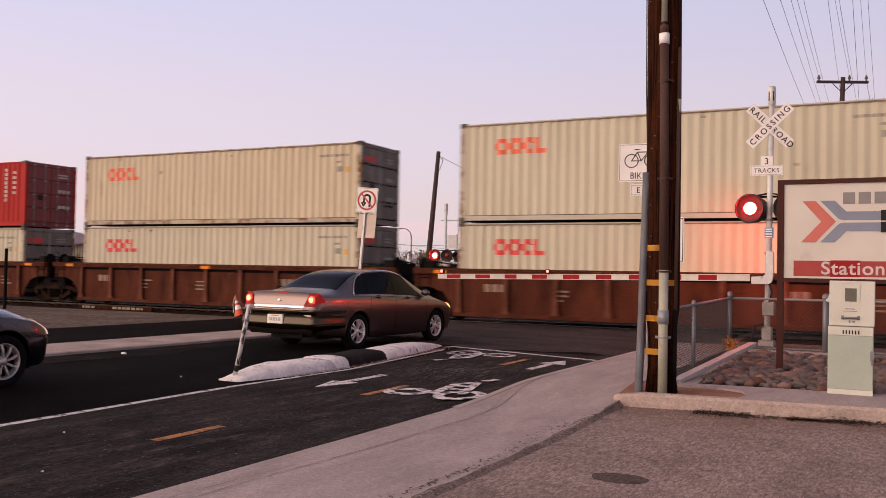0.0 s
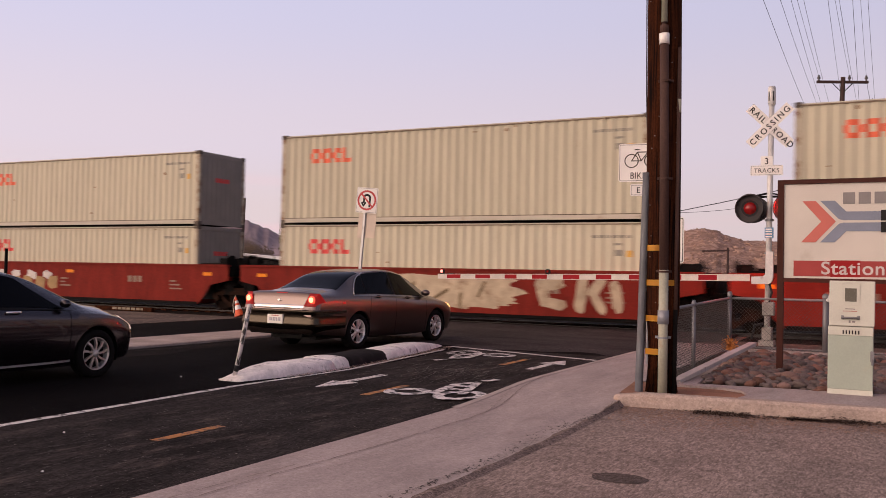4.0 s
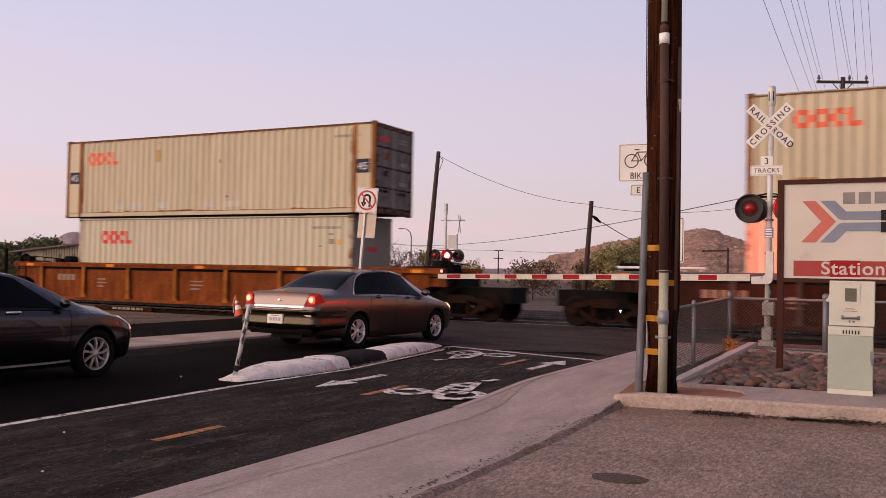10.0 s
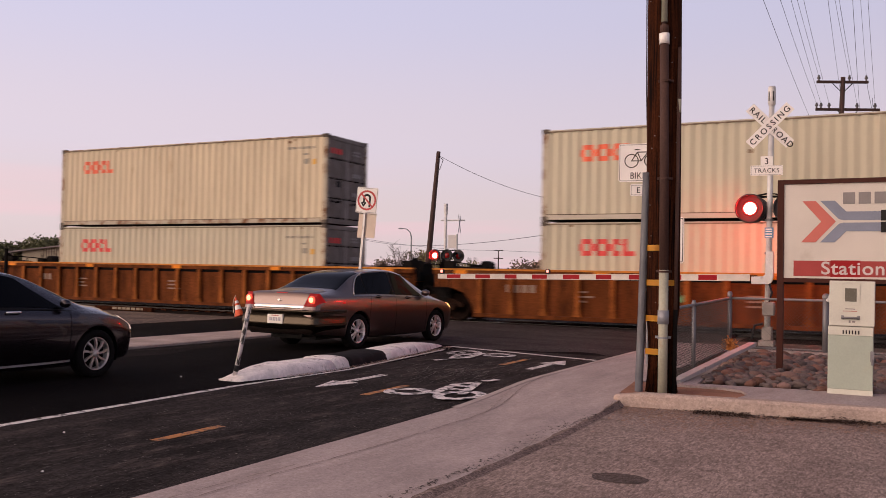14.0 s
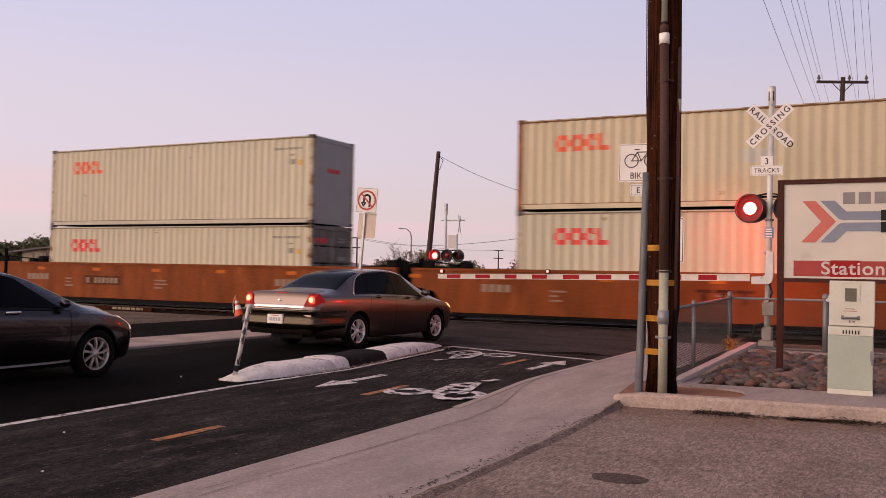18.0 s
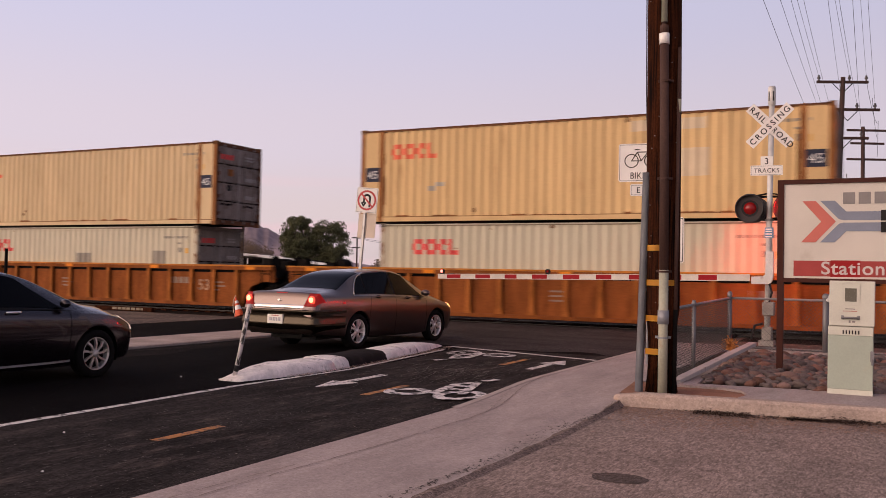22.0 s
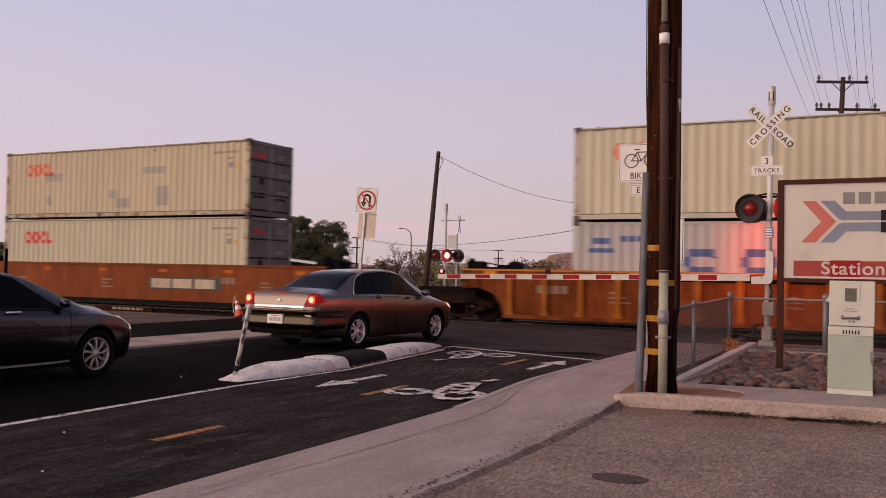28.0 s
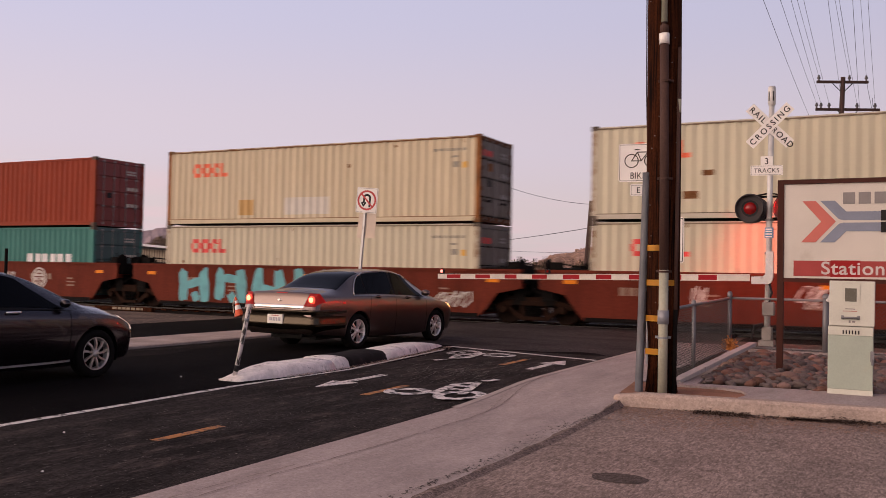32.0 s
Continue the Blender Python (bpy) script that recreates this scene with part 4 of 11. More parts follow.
def leaf_material(name, col):
    m = surface(name, col, 0.7, var=0.3, scale=0.8, fine=6, bump=0.0)
    n, l = m.node_tree.nodes, m.node_tree.links
    g = n.new("ShaderNodeNewGeometry")
    hs = n.new("ShaderNodeHueSaturation")
    mr = n.new("ShaderNodeMapRange")
    mr.inputs[3].default_value, mr.inputs[4].default_value = 0.55, 1.5
    l.new(g.outputs["Random Per Island"], mr.inputs[0])
    b = n["Principled BSDF"]
    src = b.inputs["Base Color"].links[0].from_socket
    l.new(mr.outputs[0], hs.inputs["Value"]), l.new(src, hs.inputs["Color"]), l.new(hs.outputs[0], b.inputs["Base Color"])
    return m


M_LEAF = leaf_material("dark_green_leaves", (0.085, 0.088, 0.036))
M_LEAF2 = leaf_material("dry_green_leaves", (0.25, 0.215, 0.088))
M_TWIG = surface("bare_twigs", (0.13, 0.09, 0.075), 0.9, var=0.2, bump=0.0)
M_DRY = leaf_material("dry_brown_leaves", (0.12, 0.08, 0.045))
tree("tree", (-42.0, 32.1, -0.9), 6.35, 2.55, 30000, 0.068, (M_BARK, M_LEAF), "dense dark green tree beside the shed", 21)
tree("tree", (-40.0, 33.3, -0.9), 6.05, 2.9, 30000, 0.068, (M_BARK, M_LEAF), "dense dark green tree beside the shed", 22)
tree("tree", (-25.3, 62.8, -1), 5.4, 5.2, 9000, 0.14, (M_BARK, M_LEAF2), "green desert tree at the foot of the hill", 23)
tree("tree", (-22.6, 64.4, -1), 6.2, 4.2, 8000, 0.14, (M_BARK, M_LEAF2), "green desert tree at the foot of the hill", 24)
tree("tree", (-28.6, 64.0, -1), 3.9, 4.0, 2600, 0.18, (M_BARK, M_DRY), "dry brown shrub at the foot of the hill", 25)
tree("bare_tree", (-47.6, 57.1, -1), 5.6, 2.6, 0, 0.1, (M_TWIG, None), "small bare tree with thin twigs", 26, bare=True)
tree("bare_tree", (-46.0, 58.0, -1), 4.7, 2.8, 900, 0.12, (M_TWIG, M_DRY), "small half-bare tree beyond the crossing", 27, bare=True)
tree("bush", (-44.4, 58.9, -1), 4.5, 3.2, 1500, 0.15, (M_BARK, M_LEAF2), "green bush beyond the crossing", 28)
tree("bush", (-48.8, 56.5, -1), 3.7, 3.0, 1300, 0.15, (M_BARK, M_DRY), "dry bush beyond the crossing", 29)
tree("bush", (-33.5, 60.0, -1), 3.6, 5.4, 1900, 0.16, (M_BARK, M_DRY), "dry bush beyond the crossing", 30)
tree("bush", (-41.5, 60.5, -1), 3.5, 4.6, 1500, 0.16, (M_BARK, M_LEAF2), "low bush beyond the crossing", 37)
tree("bare_tree", (-85.3, 77.0, -1), 6.6, 6.5, 6000, 0.11, (M_TWIG, M_DRY), "bare brown tree behind the shed", 31, bare=True)
tree("bare_tree", (-83.0, 78.3, -1), 5.9, 5.0, 4000, 0.11, (M_TWIG, M_DRY), "bare brown tree behind the shed", 32, bare=True)
tree("bush", (-103.2, 80.0, -1), 7.2, 4.6, 4500, 0.13, (M_TWIG, M_DRY), "dry brown bush behind the shed", 41, bare=True)
tree("tree", (-87.6, 45.5, -1), 5.4, 5.0, 3500, 0.2, (M_BARK, M_LEAF), "dark tree beside the shed", 33)
tree("tree", (-90.5, 44.0, -1), 4.9, 4.4, 2500, 0.2, (M_BARK, M_LEAF), "dark tree beside the shed", 34)


# ---- poles and cables beyond the tracks
def pole_thing(name, pts, radii, label, mat=M_FARWOOD):
    t = thing(name, pose(*pts[0]), label, "utility pole", "utility poles")
    o = Vector(pts[0])
    bm = bmesh.new()
    path_tube(bm, [Vector(p) - o for p in pts], radii, 10)
    part("pole", bm, mat, t, smooth=True)
    return t, o


t, o = pole_thing("utility_pole", [(-23.84, 18.94, -0.95), (-23.60, 18.98, 1.91), (-23.09, 19.04, 8.23)], [0.18, 0.16, 0.11], "dark leaning wooden pole beyond the tracks")
bm = bmesh.new()
path_tube(bm, [Vector((-23.09, 18.99, 7.96)) - o, Vector((-22.71, 18.88, 7.73)) - o, Vector((-22.93, 18.88, 7.18)) - o], 0.02, 5)
part("bracket", bm, M_DARK, t)
t, o = pole_thing("utility_pole", [(-17.5, 27.7, -0.9), (-17.34, 27.71, 1.79), (-17.06, 27.73, 6.05)], [0.17, 0.16, 0.13], "dark leaning wooden pole beyond the tracks")
bm = bmesh.new()
path_tube(bm, [Vector((-17.0, 27.7, 5.15)) - o, Vector((-16.8, 27.8, 5.0)) - o, Vector((-16.55, 28.0, 4.75)) - o], [0.05, 0.12, 0.05], 7)
part("cable_drum", bm, M_DARK, t, "dark splice case")
pole_thing("utility_pole", [(-39.35, 22.07, -0.9), (-39.26, 22.07, 2.51), (-39.11, 22.04, 6.25)], [0.11, 0.10, 0.085], "short dark wooden pole beside the shed")
for (x, y, zt), arm, lab in (((-100.4, 204.2, 8.2), 2.6, "far wooden power pole with two crossarms"), ((-108.2, 144.0, 9.1), 2.4, "far wooden power pole with two crossarms"), ((-186, 150, 9.5), 2.6, "far wooden power pole with a crossarm")):
    t, o = pole_thing("power_pole", [(x, y, -1), (x, y, zt)], [0.2, 0.15], lab)
    for dz in (0.12, 2.3):
        bm = bmesh.new()
        tube(bm, Vector((-0.89 * arm / 2, -0.456 * arm / 2, zt + 1 - dz)), Vector((0.89 * arm / 2, 0.456 * arm / 2, zt + 1 - dz)), 0.13, n=4)
        part("crossarm", bm, M_FARWOOD, t)
t, o = pole_thing("power_pole", [(-21.08, 98.8, -1), (-21.09, 98.76, 5.6)], [0.17, 0.14], "short wooden pole with one long arm")
bm = bmesh.new()
tube(bm, (0.2, 0, 6.2), (-3.1, -1.5, 6.1), 0.1, n=4)
part("crossarm", bm, M_FARWOOD, t)
lampost = thing("street_lamp", pose(-48.75, 62.1, -1), "tall grey street lamp with a curved arm", "street lamp")
bm = bmesh.new()
path_tube(bm, [(0, 0, 0), (0, 0, 6.4), (-0.12, -0.06, 6.95), (-0.45, -0.25, 7.3), (-0.85, -0.44, 7.36)], [0.1, 0.08, 0.06, 0.05, 0.045], 8)
part("pole", bm, M_GALV, lampost, smooth=True)
bm = bmesh.new()
box(bm, -1.35, -0.8, -0.6, -0.4, 7.28, 7.42, bev=0.03)
part("lamp_head", bm, M_GREYPAINT, lampost)


def cable(name, a, b, sag, r, label, seg=14, parent=None):
    a, b = Vector(a), Vector(b)
    bm = bmesh.new()
    path_tube(bm, [a.lerp(b, k / seg) - Vector((0, 0, sag * 4 * (k / seg) * (1 - k / seg))) for k in range(seg + 1)], r, 5)
    return tagged(part(name, bm, M_WIRE, parent), label, "cable", "overhead cables")


cable("overhead_cable", (-23.06, 18.99, 8.01), (-17.06, 27.7, 5.85), 0.55, 0.013, "dark cable sagging between leaning poles", 20)
cable("overhead_cable", (-17.06, 27.7, 5.75), (-3.36, 29.0, 6.7), 0.85, 0.013, "dark cable sagging towards a tall pole", 20)
cable("overhead_cable", (-16.95, 27.72, 5.1), (-22.6, 64.4, 4.2), 0.1, 0.03, "dark cable running down from a splice case")
cable("overhead_cable", (-108.2, 144.0, 8.9), (-3.4, 29.0, 7.2), 2.6, 0.03, "thin far power line", 26)
cable("overhead_cable", (-100.4, 204.2, 8.1), (-21.08, 98.8, 5.3), 0.5, 0.035, "thin far power line", 20)
cable("overhead_cable", (-100.4, 204.2, 8.1), (-108.2, 144.0, 9.0), 0.8, 0.035, "thin far power line", 12)

# ---- the power line that runs from the big pole over the tracks
PX, PY = -2.585, -14.42
farp = thing("power_pole", pose(-3.3, 29.1, 0), "tall brown wooden power pole with three crossarms", "utility pole", "utility poles")
fo = Vector((-3.3, 29.1, 0))
bm = bmesh.new()
path_tube(bm, [Vector((-3.45, 29.12, -0.95)) - fo, Vector((-3.35, 29.1, 7.0)) - fo, Vector((-3.15, 29.04, 12.75)) - fo], [0.19, 0.165, 0.12], 10)
part("pole", bm, M_FARWOOD, farp, smooth=True)
ARMS = ((-4.4, 28.41, -1.96, 29.66, 12.47), (-4.45, 28.43, -1.39, 29.99, 10.95), (-4.45, 28.48, -1.94, 29.76, 9.37))
# place along each far arm, and where the wire comes in over the near pole
WIRES = {12.47: ((0.02, -2.95), (0.64, -1.97), (0.98, -1.0)), 10.95: ((0.0, -3.12), (0.07, -2.7), (0.2, -2.35), (0.41, -1.55), (0.65, -1.6), (0.94, -0.78)), 9.37: ((0.0, -3.05), (0.88, -0.85))}
for x0, y0, x1, y1, z in ARMS:
    bm = bmesh.new()
    a, b = Vector((x0, y0, z)) - fo, Vector((x1, y1, z + 0.03)) - fo
    d = (b - a).normalized()
    q = d.to_track_quat("X", "Z").to_matrix().to_4x4()
    box(bm, -0.05, (b - a).length + 0.05, -0.06, 0.06, -0.07, 0.07, Matrix.Translation(a) @ q)
    arm = part("crossarm", bm, M_FARWOOD, farp)
    for s in (-1, 1):
        mid = (a + b) / 2
        bm = bmesh.new()
        tube(bm, mid + d * 0.62 * s, mid + Vector((0, 0, -0.62)), 0.025, n=4)
        part("brace", bm, M_DARK, arm)
    for f, nx in WIRES[z]:
        p = a.lerp(b, f)
        bm = bmesh.new()
        lathe(bm, [(0.001, 0), (0.05, 0.0), (0.05, 0.1), (0.09, 0.12), (0.09, 0.2), (0.05, 0.24), (0.06, 0.3), (0.001, 0.33)], 8, "z", Matrix.Translation(p + Vector((0, 0, 0.06))))
        part("insulator", bm, M_PORC, arm)
        w0 = p + fo + Vector((0, 0, 0.34))
        w1 = Vector((nx, PY + (nx + 2.2) * 0.51 + 0.2, z + 0.1))
        cable("overhead_cable", w0, w1, 0.35, 0.0068, "thin power line overhead", 18)
bm = bmesh.new()
tube(bm, (0.35, 0.1, 6.4), (0.35, 0.1, 7.15), 0.16, n=12)
tube(bm, (0.35, 0.1, 7.15), (0.35, 0.1, 7.4), 0.03, n=6)
part("transformer", bm, M_GREYPAINT, farp, "grey can transformer")
farp2 = thing("power_pole", pose(-2.68, 42.9, 0), "brown wooden power pole with three crossarms", "utility pole", "utility poles")
bm = bmesh.new()
tube(bm, (0, 0, -0.95), (0, 0, 12.1), 0.16, 0.12, 10)
part("pole", bm, M_FARWOOD, farp2, smooth=True)
for za, l in ((11.85, 2.4), (10.95, 1.9), (9.85, 2.4)):
    bm = bmesh.new()
    box(bm, -l / 2 + 0.1, l / 2 + 0.5, -0.06, 0.06, za - 0.07, za + 0.07, Matrix.Rotation(radians(27), 4, "Z"))
    part("crossarm", bm, M_FARWOOD, farp2)
for k, z in enumerate((12.3, 11.3, 10.0)):
    cable("overhead_cable", (-2.0 + 0.3 * k, 29.6, z + 0.3), (-1.8, 43.2, z), 0.4, 0.012, "thin power line between poles", 8)
# ---------------------------------------------------------------- the container train
def run(t):
    """Metres that the train has gone at t seconds; it still gathers a little speed."""
    return 15.05 * t + 0.0125 * t * t if t < 14 else 213.15 + 15.4 * (t - 14)


M_BEIGE = surface("beige_container_paint", (0.525, 0.482, 0.358), 0.62, var=0.07, scale=0.9, fine=35, bump=0.05, stain=(0.30, 0.215, 0.13), stain_amt=0.14, stain_scale=2.2, stretch=(3.5, 3.5, 0.45), edge=0.22, spec=0.15)
M_BEIGE2 = surface("weathered_beige_container_paint", (0.555, 0.478, 0.335), 0.65, var=0.1, scale=0.9, fine=35, bump=0.06, stain=(0.33, 0.215, 0.115), stain_amt=0.26, stain_scale=1.9, stretch=(3, 3, 0.4), edge=0.25, spec=0.15)
M_TAN = surface("rust_tinted_tan_container_paint", (0.60, 0.415, 0.205), 0.65, var=0.12, scale=0.7, fine=35, bump=0.06, stain=(0.36, 0.19, 0.08), stain_amt=0.3, stain_scale=1.7, stretch=(3, 3, 0.4), edge=0.3, spec=0.15)
M_TANPALE = surface("faded_tan_container_paint", (0.60, 0.455, 0.265), 0.65, var=0.12, scale=0.7, fine=35, bump=0.06, stain=(0.36, 0.19, 0.075), stain_amt=0.34, stain_scale=1.7, stretch=(3, 3, 0.4), edge=0.3, spec=0.15)
M_REDBOX = surface("red_container_paint", (0.38, 0.027, 0.022), 0.65, spec=0.12, var=0.1, scale=0.9, fine=35, bump=0.05, stain=(0.27, 0.03, 0.02), stain_amt=0.3, stain_scale=2, stretch=(3, 3, 0.5), edge=0.3)
M_RUSTBOX = surface("oxide_container_paint", (0.24, 0.042, 0.020), 0.65, spec=0.12, var=0.12, scale=0.9, fine=35, bump=0.05, stain=(0.18, 0.05, 0.03), stain_amt=0.3, stain_scale=2, stretch=(3, 3, 0.5), edge=0.3)
M_BLUEBOX = surface("blue_container_paint", (0.085, 0.240, 0.45), 0.6, spec=0.15, var=0.07, scale=0.9, fine=35, bump=0.05)
M_TEALBOX = surface("teal_container_paint", (0.062, 0.20, 0.175), 0.65, spec=0.12, var=0.1, scale=0.9, fine=35, bump=0.05)
M_GREYBOX = surface("pale_grey_container_paint", (0.42, 0.40, 0.385), 0.65, spec=0.15, var=0.08, scale=0.9, fine=35, bump=0.05, stain=(0.27, 0.2, 0.15), stain_amt=0.25, stain_scale=2.2, stretch=(3, 3, 0.5), edge=0.25)
# Grey, red, blue and teal ends: the leading end's shade is in the colour.
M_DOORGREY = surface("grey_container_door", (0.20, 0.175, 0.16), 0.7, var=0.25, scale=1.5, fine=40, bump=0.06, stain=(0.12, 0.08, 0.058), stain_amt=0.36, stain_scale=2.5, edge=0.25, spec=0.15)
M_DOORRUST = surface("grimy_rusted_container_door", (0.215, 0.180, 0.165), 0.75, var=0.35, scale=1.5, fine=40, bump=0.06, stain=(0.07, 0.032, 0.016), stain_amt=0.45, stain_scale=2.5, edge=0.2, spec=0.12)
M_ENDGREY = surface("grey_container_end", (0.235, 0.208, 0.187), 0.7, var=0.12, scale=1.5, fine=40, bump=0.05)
M_ENDTAN = surface("rust_washed_tan_end", (0.34, 0.235, 0.15), 0.7, var=0.3, scale=1.5, fine=40, bump=0.06, stain=(0.20, 0.075, 0.03), stain_amt=0.4, stain_scale=2.0, stretch=(3, 3, 0.5), edge=0.25, spec=0.12)
M_ENDPALE = surface("pale_container_end", (0.33, 0.32, 0.315), 0.6, var=0.05, scale=1.5, fine=40, bump=0.04)
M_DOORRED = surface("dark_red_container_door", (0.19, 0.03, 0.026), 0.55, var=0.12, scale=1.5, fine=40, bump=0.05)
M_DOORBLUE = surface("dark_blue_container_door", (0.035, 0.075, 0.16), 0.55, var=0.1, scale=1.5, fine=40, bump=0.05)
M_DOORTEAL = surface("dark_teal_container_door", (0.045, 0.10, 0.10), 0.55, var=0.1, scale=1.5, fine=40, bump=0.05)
M_RUSTY = surface("rusty_frame_steel", (0.17, 0.075, 0.03), 0.8, var=0.3, scale=3, fine=40, bump=0.2, spec=0.1, stain=(0.38, 0.28, 0.17), stain_amt=0.3, stain_scale=4, edge=0.2)
M_RAILB = surface("beige_frame_rail", (0.43, 0.375, 0.285), 0.6, var=0.12, scale=2, fine=40, bump=0.08, stain=(0.17, 0.075, 0.03), stain_amt=0.6, stain_scale=3, edge=0.15, spec=0.15)
M_RAILPALE = surface("pale_frame_rail", (0.45, 0.405, 0.32), 0.6, var=0.1, scale=2, fine=40, bump=0.08, stain=(0.27, 0.17, 0.1), stain_amt=0.2, stain_scale=3, edge=0.15)
M_RUSTPOST = surface("rust_streaked_post_paint", (0.27, 0.108, 0.036), 0.7, var=0.4, scale=3, fine=40, bump=0.1, stain=(0.075, 0.022, 0.008), stain_amt=0.5, stain_scale=2.4, stretch=(4, 4, 0.7), edge=0.22, spec=0.1)
M_PLATE45 = surface("blue_black_plate", (0.028, 0.032, 0.055), 0.6, var=0.1, scale=3, bump=0.0, spec=0.15)
M_SEAM = surface("grimy_rail_seam", (0.20, 0.15, 0.105), 0.75, var=0.3, scale=3, fine=40, bump=0.1, spec=0.1)
M_LOGO_O = surface("sun_faded_orange_red", (0.72, 0.115, 0.045), 0.55, var=0.1, scale=3, bump=0.0)
M_GROOVE = surface("dirty_rail_groove", (0.10, 0.074, 0.054), 0.8, var=0.35, scale=3, fine=40, bump=0.1, spec=0.1)
M_STRIP = surface("pale_grey_door_strip", (0.29, 0.26, 0.25), 0.7, var=0.25, scale=2, fine=40, bump=0.05, spec=0.15)
M_RUSTEND = surface("dark_rusted_end_frame", (0.115, 0.05, 0.028), 0.8, var=0.4, scale=3, fine=40, bump=0.1, spec=0.1)
M_LOGO_R = surface("signal_red", (0.62, 0.045, 0.040), 0.55, var=0.1, scale=3, bump=0.0)
M_LOGO_W = surface("white_print", (0.68, 0.68, 0.67), 0.55, var=0.1, scale=3, bump=0.0)
M_LOGO_B = surface("blue_print", (0.055, 0.10, 0.26), 0.55, var=0.1, scale=3, bump=0.0)
M_CODE = surface("grey_print", (0.235, 0.215, 0.175), 0.6, var=0.1, scale=3, bump=0.0)
M_PATCH = surface("repair_patch_paint", (0.36, 0.33, 0.275), 0.6, var=0.08, scale=3, bump=0.03)
M_PATCHW = surface("pale_patch_paint", (0.52, 0.49, 0.43), 0.6, var=0.08, scale=3, bump=0.03)
M_PATCHO = surface("ochre_patch_paint", (0.45, 0.27, 0.085), 0.6, var=0.08, scale=3, bump=0.03)
M_PATCHTAN = surface("faint_tan_patch_paint", (0.58, 0.465, 0.31), 0.6, var=0.1, scale=3, bump=0.03)
M_SEAL = surface("yellow_plate", (0.60, 0.33, 0.05), 0.6, var=0.08, scale=3, bump=0.0)

HW = 1.219
PITCH = 0.2815


def corr(x, x0):
    """Depth of the pressed side at x: flat, slope, flat, slope."""
    u = ((x - x0) / PITCH) % 1.0
    d = 0.038
    if u < 0.26:
        return 0.0
    if u < 0.5:
        return d * (u - 0.26) / 0.24
    if u < 0.76:
        return d
    return d * (1 - (u - 0.76) / 0.24)


def breaks(x0, x1, start):
    xs = {x0, x1}
    k = math.floor((x0 - start) / PITCH)
    while start + k * PITCH < x1:
        for u in (0, 0.26, 0.5, 0.76):
            x = start + (k + u) * PITCH
            if x0 < x < x1:
                xs.add(x)
        k += 1
    return sorted(xs)


def pressed(bm, x0, x1, z0, z1, side, start, lift=0.0):
    """Part of a pressed side wall; side -1 faces the road."""
    xs = breaks(x0, x1, start)
    rows = [[bm.verts.new((x, side * (HW - 0.012 - corr(x, start) + lift), z)) for x in xs] for z in (z0, z1)]
    for k in range(len(xs) - 1):
        bm.faces.new((rows[0][k], rows[0][k + 1], rows[1][k + 1], rows[1][k]))


BOXMESH = {}


def cached(key, make, material):
    if (key, material.name) not in BOXMESH:
        bm = bmesh.new()
        make(bm)
        bmesh.ops.recalc_face_normals(bm, faces=bm.faces)
        me = bpy.data.meshes.new(key.split("|")[0])
        bm.to_mesh(me)
        bm.free()
        me.materials.append(material)
        BOXMESH[(key, material.name)] = me
    return BOXMESH[(key, material.name)]


def decal(parent, name, rects, mat, start, label="", key=""):
    """Paint on the pressed side, as pieces that follow its folds; rects are x0, x1, z0, z1."""
    def make(bm):
        for x0, x1, z0, z1 in rects:
            pressed(bm, x0, x1, z0, z1, -1, start, 0.004)
    if name == "code_bar" and len(rects) > 1:
        for q in rects:
            ob = decal(parent, name, [q], mat, start)
        return ob
    return link(name, cached(name + "|" + (key or str(rects)), make, mat), parent, label)


def hollow(x, z, w, h, t, gap=False):
    """A hollow block as four bars; with gap, open on one side."""
    r = [(x + t * 0.45, x + w - t * 0.45, z, z + t), (x + t * 0.45, x + w - t * 0.45, z + h - t, z + h), (x, x + t, z + t, z + h - t)]
    r.append((x + w - t, x + w, z + t, z + h - t)) if not gap else r.append((x + w - t, x + w, z + h * 0.64, z + h - t))
    return r


